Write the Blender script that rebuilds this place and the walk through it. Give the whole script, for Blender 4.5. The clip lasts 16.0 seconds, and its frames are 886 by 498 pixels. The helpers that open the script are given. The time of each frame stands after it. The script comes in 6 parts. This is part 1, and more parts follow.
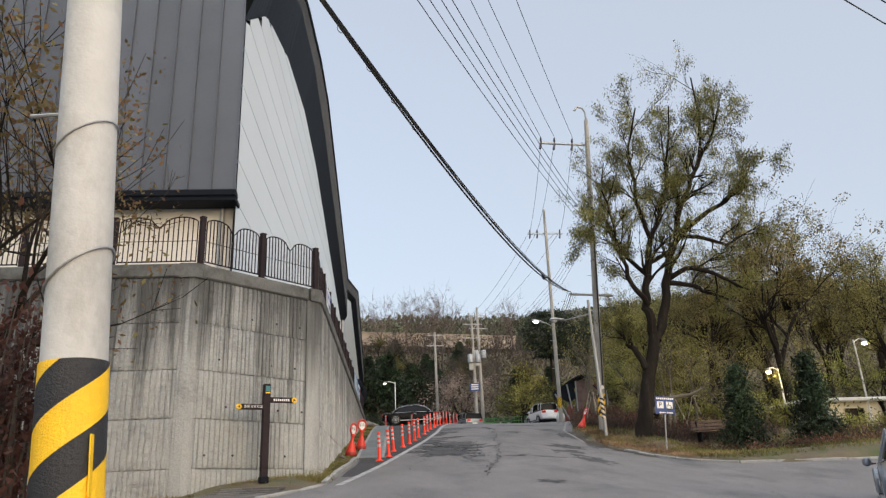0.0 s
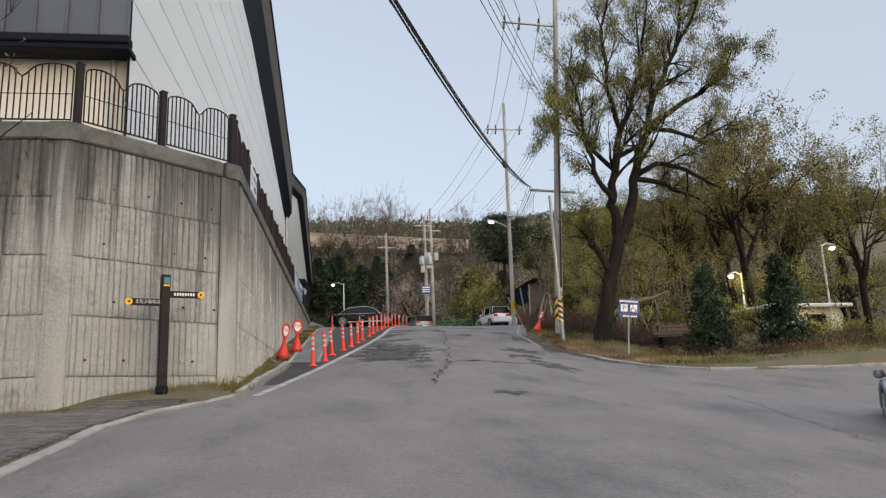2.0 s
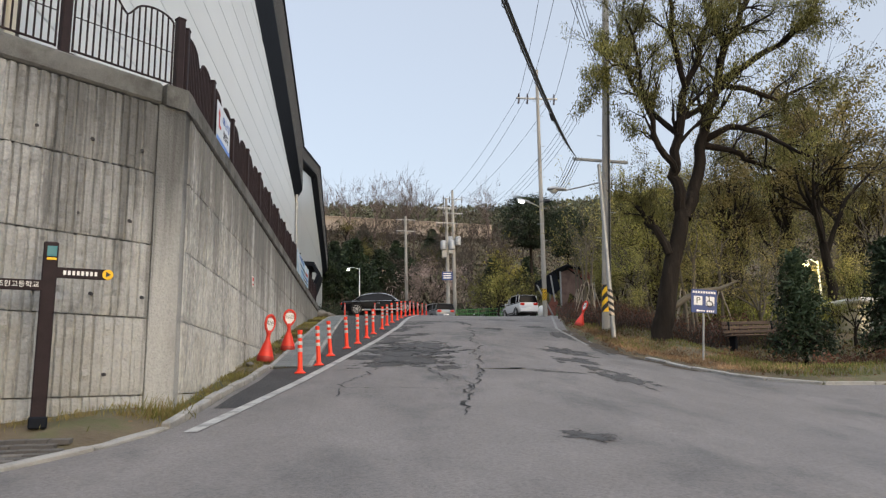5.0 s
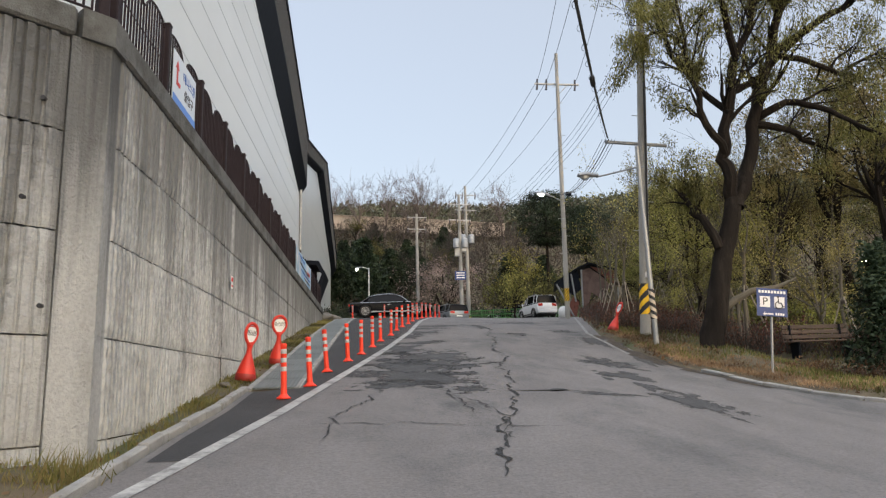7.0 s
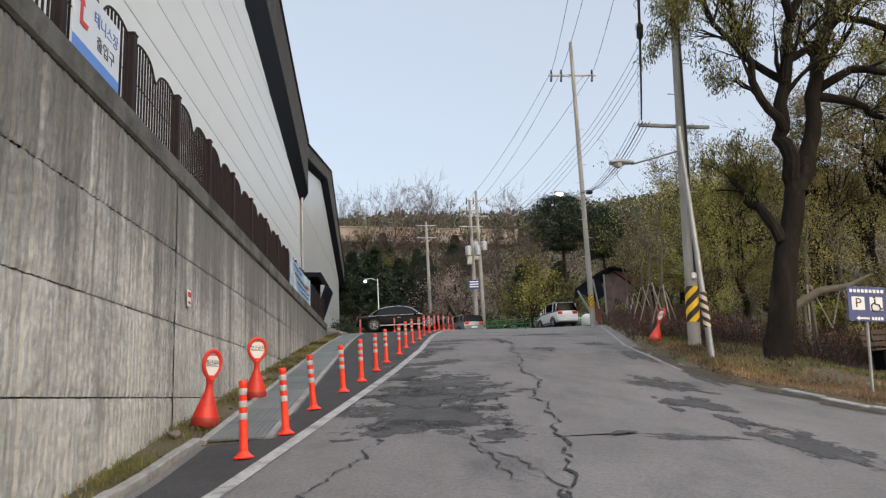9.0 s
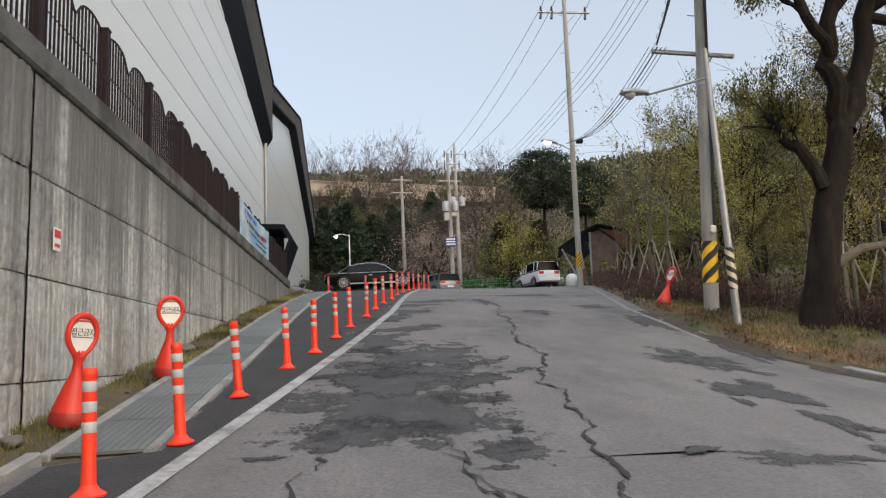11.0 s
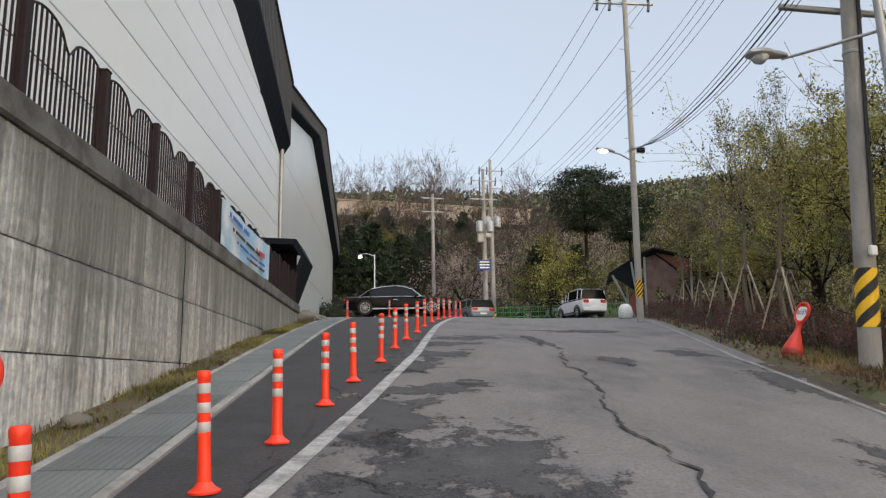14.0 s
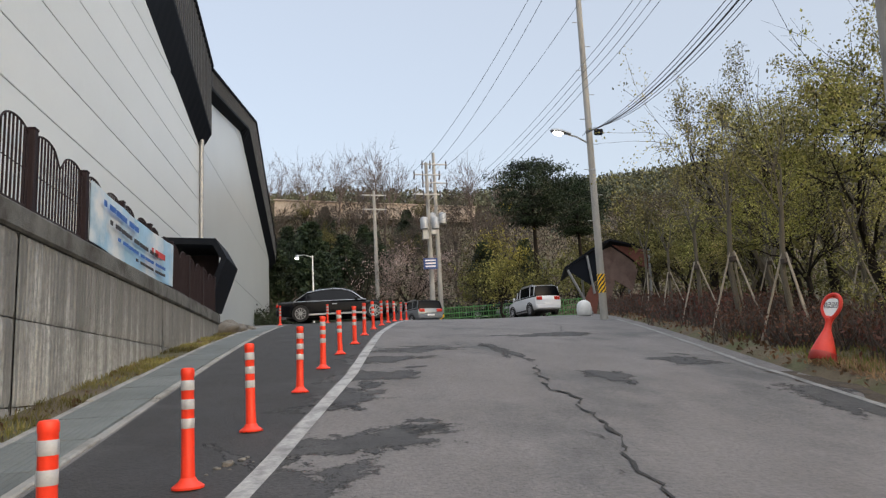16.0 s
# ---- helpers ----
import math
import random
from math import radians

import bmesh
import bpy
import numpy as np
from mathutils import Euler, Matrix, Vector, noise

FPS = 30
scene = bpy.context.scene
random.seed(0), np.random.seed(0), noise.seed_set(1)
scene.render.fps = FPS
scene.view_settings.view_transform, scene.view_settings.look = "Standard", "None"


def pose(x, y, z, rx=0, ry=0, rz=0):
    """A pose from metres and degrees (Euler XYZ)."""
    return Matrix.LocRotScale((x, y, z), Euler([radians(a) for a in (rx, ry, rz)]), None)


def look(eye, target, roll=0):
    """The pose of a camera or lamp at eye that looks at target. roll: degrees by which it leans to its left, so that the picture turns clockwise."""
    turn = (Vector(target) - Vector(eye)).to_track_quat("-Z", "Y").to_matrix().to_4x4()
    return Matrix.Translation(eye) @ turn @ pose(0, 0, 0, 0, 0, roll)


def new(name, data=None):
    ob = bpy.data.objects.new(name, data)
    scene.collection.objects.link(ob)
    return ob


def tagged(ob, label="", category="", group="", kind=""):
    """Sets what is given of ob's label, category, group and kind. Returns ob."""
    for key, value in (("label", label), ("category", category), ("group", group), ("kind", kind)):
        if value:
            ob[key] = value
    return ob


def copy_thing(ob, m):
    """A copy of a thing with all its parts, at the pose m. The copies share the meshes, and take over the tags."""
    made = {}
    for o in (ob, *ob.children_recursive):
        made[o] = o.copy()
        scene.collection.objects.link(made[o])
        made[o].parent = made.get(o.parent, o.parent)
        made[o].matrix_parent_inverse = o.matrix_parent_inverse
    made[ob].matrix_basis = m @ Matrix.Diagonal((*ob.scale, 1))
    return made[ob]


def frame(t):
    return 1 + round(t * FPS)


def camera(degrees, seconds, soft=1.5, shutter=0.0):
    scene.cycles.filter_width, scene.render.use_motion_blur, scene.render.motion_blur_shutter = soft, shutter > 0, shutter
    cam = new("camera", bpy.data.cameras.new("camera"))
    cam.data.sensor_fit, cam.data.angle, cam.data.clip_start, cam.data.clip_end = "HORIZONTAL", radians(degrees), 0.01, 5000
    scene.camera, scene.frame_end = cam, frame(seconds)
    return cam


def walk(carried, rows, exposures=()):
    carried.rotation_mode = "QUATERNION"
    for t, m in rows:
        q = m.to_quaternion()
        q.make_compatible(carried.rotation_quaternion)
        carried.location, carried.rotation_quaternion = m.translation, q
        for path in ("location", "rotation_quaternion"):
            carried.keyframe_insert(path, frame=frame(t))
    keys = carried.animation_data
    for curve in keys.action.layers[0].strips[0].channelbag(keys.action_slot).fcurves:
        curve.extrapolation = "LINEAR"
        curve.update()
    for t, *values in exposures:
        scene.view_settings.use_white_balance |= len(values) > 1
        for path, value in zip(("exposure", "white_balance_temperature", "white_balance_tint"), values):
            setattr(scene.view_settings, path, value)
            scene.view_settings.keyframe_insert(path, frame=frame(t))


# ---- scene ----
cam = camera(63.4, 16.0, 1.3)
METRES, EYE, TILT, LEAN, TURN = 22.5, 1.35, 0.0, 0.0, -4.5
ROWS = [
    (0.0, 0.0, 0.0, 0.0, 0.86, 19.28, 2.47),
    (0.5, 0.002, 0.0323, 0.0046, -0.14, 18.27, 2.94),
    (1.0, 0.0023, 0.06, 0.0068, -1.3, 16.2, 3.07),
    (1.5, 0.0049, 0.0916, 0.0086, -2.26, 13.72, 2.77),
    (2.0, 0.0077, 0.1202, 0.0105, -2.99, 11.59, 2.27),
    (2.5, 0.0106, 0.1532, 0.0148, -2.58, 9.97, 1.69),
    (3.0, 0.0142, 0.1823, 0.0182, -3.35, 9.28, 1.5),
    (3.5, 0.0163, 0.2161, 0.0222, -2.51, 9.63, 1.3),
    (4.0, 0.0133, 0.2489, 0.0269, -1.61, 10.11, 1.27),
    (6.5, 0.0063, 0.4009, 0.0488, -1.44, 10.74, 1.22),
    (7.0, 0.0064, 0.431, 0.0527, -0.58, 10.62, 1.47),
    (7.5, 0.0086, 0.4614, 0.0567, 0.07, 11.01, 1.89),
    (8.0, 0.0079, 0.4923, 0.0613, 0.66, 11.31, 2.21),
    (8.5, 0.0075, 0.523, 0.0646, 0.9, 11.52, 2.55),
    (9.0, 0.0056, 0.5531, 0.0686, 0.61, 11.49, 2.96),
    (9.5, 0.0053, 0.585, 0.0711, -0.28, 10.65, 3.42),
    (12.0, 0.0042, 0.7425, 0.0866, -1.83, 7.65, 2.19),
    (12.5, 0.0049, 0.7752, 0.0907, -1.62, 7.88, 1.94),
    (13.0, 0.0026, 0.8065, 0.0962, -0.88, 8.84, 1.62),
    (13.5, 0.0013, 0.8378, 0.1006, -0.29, 9.74, 1.28),
    (14.0, -0.0019, 0.8677, 0.1047, 0.63, 10.13, 0.83),
    (14.5, -0.0036, 0.8986, 0.1085, 0.84, 10.35, 0.78),
    (15.0, -0.0045, 0.9292, 0.112, 0.36, 10.12, 1.22),
    (15.5, -0.003, 0.9598, 0.1162, -0.98, 10.0, 2.04),
    (16.0, 0.0003, 0.9903, 0.1198, -3.48, 10.01, 3.15),
]
walk(cam, [(t, pose(0, 0, EYE, TILT, LEAN, TURN) @ pose(METRES * x, METRES * y, METRES * z, 90 + pitch, roll, yaw)) for t, x, y, z, yaw, pitch, roll in ROWS], [(0.0, 0.78), (0.5, 0.77), (1.2, 0.68), (2.0, 0.72), (3.0, 0.79), (16.0, 0.8)])

# ---- world, sun, exposure ----
world = bpy.data.worlds.new("dusk_sky")
scene.world = world
world.use_nodes = True
wn = world.node_tree
sky = wn.nodes.new("ShaderNodeTexSky")
sky.sky_type = "NISHITA"
sky.sun_disc = False
sky.sun_elevation, sky.sun_rotation = radians(14), radians(150)
sky.air_density, sky.dust_density, sky.ozone_density = 1.0, 4.0, 1.0
bg = wn.nodes["Background"]
bg.inputs["Strength"].default_value = 0.15
veil = wn.nodes.new("ShaderNodeMix")
veil.data_type = "RGBA"
veil.inputs[0].default_value = 0.57
veil.inputs[7].default_value = (3.2, 3.36, 3.7, 1)
wn.links.new(sky.outputs[0], veil.inputs[6])
wn.links.new(veil.outputs[2], bg.inputs["Color"])
sun_data = bpy.data.lights.new("sun", "SUN")
sun_data.energy, sun_data.angle, sun_data.color = 1.3, radians(80), (0.97, 0.98, 1.0)
sun = new("sun", sun_data)
sun.matrix_world = look((3, -9, 30), (0, 0, 0))

# ---- mesh and material helpers ----


class M:
    """Vertices and faces of one mesh."""

    def __init__(self):
        self.v, self.f = [], []

    def add(self, vs, fs):
        n = len(self.v)
        self.v += [tuple(p) for p in vs]
        self.f += [tuple(i + n for i in q) for q in fs]
        return self

    def box(self, c, s, b=0.0, m=None):
        """A box with centre c and sides s, its edges cut by b, turned by m."""
        m = m or Matrix()
        h = [k / 2 for k in s]
        if b <= 0:
            vs = [(i * h[0], j * h[1], k * h[2]) for i in (-1, 1) for j in (-1, 1) for k in (-1, 1)]
            fs = [(0, 1, 3, 2), (4, 6, 7, 5), (0, 4, 5, 1), (2, 3, 7, 6), (0, 2, 6, 4), (1, 5, 7, 3)]
        else:
            b = min(b, min(h) * 0.9)
            vs, ix = [], {}
            for sg in [(i, j, k) for i in (-1, 1) for j in (-1, 1) for k in (-1, 1)]:
                for a in range(3):
                    ix[sg, a] = len(vs)
                    vs.append(tuple(sg[q] * (h[q] if q == a else h[q] - b) for q in range(3)))
            fs = []
            for a in range(3):
                u, w = (a + 1) % 3, (a + 2) % 3
                for s1 in (-1, 1):
                    def key(p, q):
                        k = [0, 0, 0]
                        k[a], k[u], k[w] = s1, p, q
                        return tuple(k)
                    quad = [ix[key(p, q), a] for p, q in ((-1, -1), (1, -1), (1, 1), (-1, 1))]
                    fs.append(quad if s1 > 0 else quad[::-1])
                    for s2 in (-1, 1):
                        k1, k2 = [0, 0, 0], [0, 0, 0]
                        k1[u], k1[w], k1[a] = s1, s2, -1
                        k2[u], k2[w], k2[a] = s1, s2, 1
                        quad = [ix[tuple(k1), u], ix[tuple(k2), u], ix[tuple(k2), w], ix[tuple(k1), w]]
                        fs.append(quad if s1 * s2 < 0 else quad[::-1])
            for sg in [(i, j, k) for i in (-1, 1) for j in (-1, 1) for k in (-1, 1)]:
                t = [ix[sg, a] for a in range(3)]
                fs.append(t if sg[0] * sg[1] * sg[2] > 0 else t[::-1])
        c = Vector(c)
        return self.add([c + m.to_3x3() @ Vector(p) for p in vs], fs)

    def tube(self, pts, radii, n=8, cap=True):
        """A round bar along pts."""
        pts = [Vector(p) for p in pts]
        if not hasattr(radii, "__len__"):
            radii = [radii] * len(pts)
        rings, side = [], None
        for i, p in enumerate(pts):
            d = (pts[min(i + 1, len(pts) - 1)] - pts[max(i - 1, 0)]).normalized()
            if side is None:
                side = d.cross(Vector((0, 0, 1)) if abs(d.z) < 0.9 else Vector((1, 0, 0))).normalized()
            side = (side - d * side.dot(d)).normalized()
            up = d.cross(side)
            rings.append([p + (side * math.cos(a) + up * math.sin(a)) * radii[i] for a in [2 * math.pi * k / n for k in range(n)]])
        vs = [q for r in rings for q in r]
        fs = [(i * n + k, i * n + (k + 1) % n, (i + 1) * n + (k + 1) % n, (i + 1) * n + k) for i in range(len(pts) - 1) for k in range(n)]
        if cap:
            fs += [tuple(range(n))[::-1], tuple(range((len(pts) - 1) * n, len(pts) * n))]
        return self.add(vs, fs)

    def lathe(self, prof, c=(0, 0, 0), n=20, cap=True):
        """A turned shape: prof gives (radius, height) from the foot up."""
        c = Vector(c)
        vs = [c + Vector((r * math.cos(2 * math.pi * k / n), r * math.sin(2 * math.pi * k / n), z)) for r, z in prof for k in range(n)]
        fs = [(i * n + k, i * n + (k + 1) % n, (i + 1) * n + (k + 1) % n, (i + 1) * n + k) for i in range(len(prof) - 1) for k in range(n)]
        if cap:
            fs += [tuple(range(n))[::-1], tuple(range((len(prof) - 1) * n, len(prof) * n))]
        return self.add(vs, fs)

    def prism(self, poly, frame_m, depth):
        """A flat outline (u, v) pushed out along w by depth; frame_m places u, v, w."""
        n = len(poly)
        vs = [frame_m @ Vector((u, v, 0)) for u, v in poly] + [frame_m @ Vector((u, v, depth)) for u, v in poly]
        fs = [tuple(range(n))[::-1], tuple(range(n, 2 * n))] + [(k, (k + 1) % n, n + (k + 1) % n, n + k) for k in range(n)]
        return self.add(vs, fs)

    def loft(self, rings, close=True, caps=True):
        n = len(rings[0])
        vs = [p for r in rings for p in r]
        kk = range(n) if close else range(n - 1)
        fs = [(i * n + k, i * n + (k + 1) % n, (i + 1) * n + (k + 1) % n, (i + 1) * n + k) for i in range(len(rings) - 1) for k in kk]
        if caps:
            fs += [tuple(range(n))[::-1], tuple(range((len(rings) - 1) * n, len(rings) * n))]
        return self.add(vs, fs)

    def mesh(self, name, mats, smooth=False, index=None):
        me = bpy.data.meshes.new(name)
        me.from_pydata(self.v, [], self.f)
        for k in (mats if isinstance(mats, (list, tuple)) else [mats]):
            me.materials.append(k)
        if index:
            me.polygons.foreach_set("material_index", index)
        if smooth:
            me.polygons.foreach_set("use_smooth", [True] * len(me.polygons))
            me.set_sharp_from_angle(angle=radians(38))
        me.update()
        return me


def part(name, m, material, parent, label="", smooth=False, at=None):
    """One mesh object under a thing or under a part."""
    me = m if isinstance(m, bpy.types.Mesh) else m.mesh(name, material, smooth)
    ob = new(name, me)
    if parent is not None:
        ob.parent = parent
    if at is not None:
        ob.matrix_basis = at
    return tagged(ob, label)


def thing(name, at, label, category, group="", kind=""):
    ob = new(name)
    ob.empty_display_size = 0.2
    ob.matrix_basis = at if isinstance(at, Matrix) else Matrix.Translation(at)
    return tagged(ob, label, category, group, kind)


def solid(name, m, material, label, category="", kind="", smooth=False):
    return tagged(new(name, m.mesh(name, material, smooth)), label, category, "", kind)


def mat(name, c, rough=0.7, metal=0.0, var=0.15, scale=3.0, fine=40.0, bump=0.1, stretch=(1, 1, 1), c2=None, rand=0.0, spec=0.5, emit=0.0, trans=0.0, amount=0.5, coat=0.0, local=False, knobs=0.0, speck=0.72, drips=None):
    """A procedural surface: colour c with variation at two sizes, c2 in stains, and fine relief."""
    k = bpy.data.materials.new(name)
    k.use_nodes = True
    t = k.node_tree
    b = t.nodes["Principled BSDF"]
    b.inputs["Roughness"].default_value, b.inputs["Metallic"].default_value = rough, metal
    b.inputs["Specular IOR Level"].default_value = spec
    b.inputs["Coat Weight"].default_value = coat
    b.inputs["Transmission Weight"].default_value = trans
    link = t.links.new
    if local:
        geo = t.nodes.new("ShaderNodeTexCoord").outputs["Object"]
    else:
        geo = t.nodes.new("ShaderNodeNewGeometry").outputs["Position"]
    mp = t.nodes.new("ShaderNodeMapping")
    mp.inputs["Scale"].default_value = stretch
    link(geo, mp.inputs["Vector"])

    def noi(s, d, r=0.6, vec=mp.outputs[0]):
        n = t.nodes.new("ShaderNodeTexNoise")
        n.inputs["Scale"].default_value, n.inputs["Detail"].default_value, n.inputs["Roughness"].default_value = s, d, r
        link(vec, n.inputs["Vector"])
        return n.outputs["Fac"]

    def mixc(fac, a, bb, mode="MIX"):
        n = t.nodes.new("ShaderNodeMix")
        n.data_type, n.blend_type = "RGBA", mode
        for sock, val in ((n.inputs[0], fac), (n.inputs[6], a), (n.inputs[7], bb)):
            if isinstance(val, bpy.types.NodeSocket):
                link(val, sock)
            else:
                sock.default_value = val if not hasattr(val, "__len__") else (*val[:3], 1)
        return n.outputs[2]

    def ramp(fac, lo, hi):
        n = t.nodes.new("ShaderNodeMapRange")
        n.inputs[1].default_value, n.inputs[2].default_value = lo, hi
        link(fac, n.inputs[0])
        return n.outputs[0]

    big, small = noi(scale, 5), noi(fine, 4, 0.7)
    dark, light = [q * (1 - var) for q in c], [min(1, q * (1 + var)) for q in c]
    col = mixc(ramp(big, 0.3, 0.7), dark, light)
    col = mixc(ramp(small, 0.3, 0.7), col, mixc(0.5 if var else 0.0, col, light if var else c), "MIX") if var else col
    if c2 is not None:
        stain = noi(scale * 0.6, 8, 0.65)
        col = mixc(ramp(stain, 0.62 - amount * 0.25, 0.8 - amount * 0.25), col, c2)
    if knobs:
        col = mixc(ramp(noi(knobs * 0.7, 3, 0.6, geo), 0.32, 0.62), mixc(1.0, col, (speck, speck, speck), "MULTIPLY"), col)
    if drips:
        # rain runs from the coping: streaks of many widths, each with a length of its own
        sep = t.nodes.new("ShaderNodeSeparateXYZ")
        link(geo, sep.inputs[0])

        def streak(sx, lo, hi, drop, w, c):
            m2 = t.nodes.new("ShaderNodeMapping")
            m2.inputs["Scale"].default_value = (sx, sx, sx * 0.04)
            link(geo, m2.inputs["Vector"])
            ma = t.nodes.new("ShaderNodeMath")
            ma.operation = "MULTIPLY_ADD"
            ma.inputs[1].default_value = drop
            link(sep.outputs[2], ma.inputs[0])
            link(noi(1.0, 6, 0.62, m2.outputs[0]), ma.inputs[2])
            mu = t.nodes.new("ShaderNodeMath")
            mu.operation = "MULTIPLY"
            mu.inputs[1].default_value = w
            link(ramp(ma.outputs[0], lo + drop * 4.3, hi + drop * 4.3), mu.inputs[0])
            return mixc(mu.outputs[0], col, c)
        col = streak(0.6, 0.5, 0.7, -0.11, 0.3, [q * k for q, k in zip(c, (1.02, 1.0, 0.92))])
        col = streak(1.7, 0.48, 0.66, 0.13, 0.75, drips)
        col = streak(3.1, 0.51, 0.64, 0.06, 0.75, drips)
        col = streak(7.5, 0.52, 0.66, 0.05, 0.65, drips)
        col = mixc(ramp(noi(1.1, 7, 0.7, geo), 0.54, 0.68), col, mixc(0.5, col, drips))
    if rand:
        info = t.nodes.new("ShaderNodeObjectInfo")
        v = t.nodes.new("ShaderNodeMapRange")
        v.inputs[3].default_value, v.inputs[4].default_value = 1 - rand, 1 + rand
        link(info.outputs["Random"], v.inputs[0])
        hsv = t.nodes.new("ShaderNodeHueSaturation")
        link(v.outputs[0], hsv.inputs["Value"])
        link(col, hsv.inputs["Color"])
        col = hsv.outputs[0]
    link(col, b.inputs["Base Color"])
    if bump:
        bp = t.nodes.new("ShaderNodeBump")
        bp.inputs["Strength"].default_value, bp.inputs["Distance"].default_value = min(1, bump * 2), 0.02
        link(noi(knobs, 3, 0.6, geo) if knobs else small, bp.inputs["Height"])
        link(bp.outputs[0], b.inputs["Normal"])
    if emit:
        b.inputs["Emission Color"].default_value = (*c, 1)
        b.inputs["Emission Strength"].default_value = emit
    return k


def leaf_mat(name, c, c2, through_light=0.38):
    """Leaves: two colours by island, a little light passes through."""
    k = bpy.data.materials.new(name)
    k.use_nodes = True
    t = k.node_tree
    b = t.nodes["Principled BSDF"]
    b.inputs["Roughness"].default_value = 0.6
    b.inputs["Specular IOR Level"].default_value = 0.25
    geo = t.nodes.new("ShaderNodeNewGeometry")
    n = t.nodes.new("ShaderNodeMix")
    n.data_type = "RGBA"
    n.inputs[6].default_value, n.inputs[7].default_value = (*c, 1), (*c2, 1)
    t.links.new(geo.outputs["Random Per Island"], n.inputs[0])
    noi = t.nodes.new("ShaderNodeTexNoise")
    noi.inputs["Scale"].default_value = 0.7
    t.links.new(geo.outputs["Position"], noi.inputs["Vector"])
    hs = t.nodes.new("ShaderNodeHueSaturation")
    mr = t.nodes.new("ShaderNodeMapRange")
    mr.inputs[1].default_value, mr.inputs[2].default_value, mr.inputs[3].default_value, mr.inputs[4].default_value = 0.34, 0.66, 0.4, 1.4
    t.links.new(noi.outputs["Fac"], mr.inputs[0])
    t.links.new(mr.outputs[0], hs.inputs["Value"])
    info = t.nodes.new("ShaderNodeObjectInfo")
    hue = t.nodes.new("ShaderNodeMapRange")
    hue.inputs[3].default_value, hue.inputs[4].default_value = 0.48, 0.515
    t.links.new(info.outputs["Random"], hue.inputs[0])
    t.links.new(hue.outputs[0], hs.inputs["Hue"])
    t.links.new(n.outputs[2], hs.inputs["Color"])
    t.links.new(hs.outputs[0], b.inputs["Base Color"])
    tr = t.nodes.new("ShaderNodeBsdfTranslucent")
    t.links.new(hs.outputs[0], tr.inputs["Color"])
    mx = t.nodes.new("ShaderNodeMixShader")
    mx.inputs[0].default_value = through_light
    t.links.new(b.outputs[0], mx.inputs[1])
    t.links.new(tr.outputs[0], mx.inputs[2])
    t.links.new(mx.outputs[0], t.nodes["Material Output"].inputs["Surface"])
    return k


ASPHALT = mat("asphalt", (0.172, 0.162, 0.161), 0.85, var=0.2, scale=1.1, fine=110, bump=0.6, stretch=(1, 0.55, 1), c2=(0.1, 0.1, 0.103), amount=0.45, knobs=42, speck=0.7)
PATCH = mat("asphalt_patch", (0.058, 0.058, 0.061), 0.82, var=0.3, scale=3, fine=110, bump=0.6, c2=(0.1, 0.1, 0.102), amount=0.3, knobs=42, speck=0.62)
CRACK = mat("crack_filler", (0.022, 0.022, 0.023), 0.8, var=0.3, scale=9, bump=0.3)
PAINT = mat("road_paint", (0.4, 0.4, 0.395), 0.7, var=0.15, scale=5, fine=90, bump=0.2, c2=(0.19, 0.19, 0.19), amount=0.65, knobs=30, speck=0.7)
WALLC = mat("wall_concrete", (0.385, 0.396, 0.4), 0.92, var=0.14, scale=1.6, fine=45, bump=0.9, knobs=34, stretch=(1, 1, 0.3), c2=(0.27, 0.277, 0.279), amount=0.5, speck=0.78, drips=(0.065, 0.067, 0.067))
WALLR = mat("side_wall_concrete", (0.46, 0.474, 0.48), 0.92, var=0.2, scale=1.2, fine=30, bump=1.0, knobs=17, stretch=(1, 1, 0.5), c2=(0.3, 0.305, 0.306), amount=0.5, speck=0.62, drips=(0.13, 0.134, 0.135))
COPING = mat("coping_concrete", (0.135, 0.139, 0.137), 0.9, var=0.35, scale=2.4, fine=50, bump=0.6, c2=(0.065, 0.065, 0.06), amount=0.75)
PAINTOLD = mat("worn_road_paint", (0.24, 0.24, 0.236), 0.75, var=0.25, scale=4, fine=90, bump=0.3, c2=(0.12, 0.12, 0.12), amount=0.6, knobs=30, speck=0.7)
KERB = mat("kerb_concrete", (0.29, 0.287, 0.277), 0.85, var=0.2, scale=3, fine=60, bump=0.35, c2=(0.17, 0.165, 0.15), amount=0.5)
PAVER = mat("paver_concrete", (0.11, 0.104, 0.1), 0.85, var=0.15, scale=6, fine=70, bump=0.35, rand=0.3)
GROUND = mat("soil_and_grass", (0.1, 0.078, 0.05), 0.95, var=0.4, scale=1.6, fine=25, bump=0.6, c2=(0.07, 0.085, 0.03), amount=0.6)
GRATE = mat("drain_cover", (0.15, 0.165, 0.163), 0.62, metal=0.3, var=0.2, scale=1.5, fine=50, bump=0.25, rand=0.12)
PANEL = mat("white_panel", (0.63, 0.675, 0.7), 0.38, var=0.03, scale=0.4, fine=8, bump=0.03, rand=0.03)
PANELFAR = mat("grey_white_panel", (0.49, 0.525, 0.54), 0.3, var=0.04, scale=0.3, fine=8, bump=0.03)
CREAM = mat("cream_render", (0.7, 0.68, 0.63), 0.85, var=0.06, scale=1, fine=40, bump=0.15)
CLAD = mat("grey_cladding", (0.088, 0.096, 0.113), 0.42, metal=0.35, var=0.12, scale=0.8, fine=15, bump=0.06, rand=0.07)
FASCIA = mat("slate_fascia", (0.05, 0.056, 0.068), 0.5, var=0.12, scale=0.8, fine=15, bump=0.06)
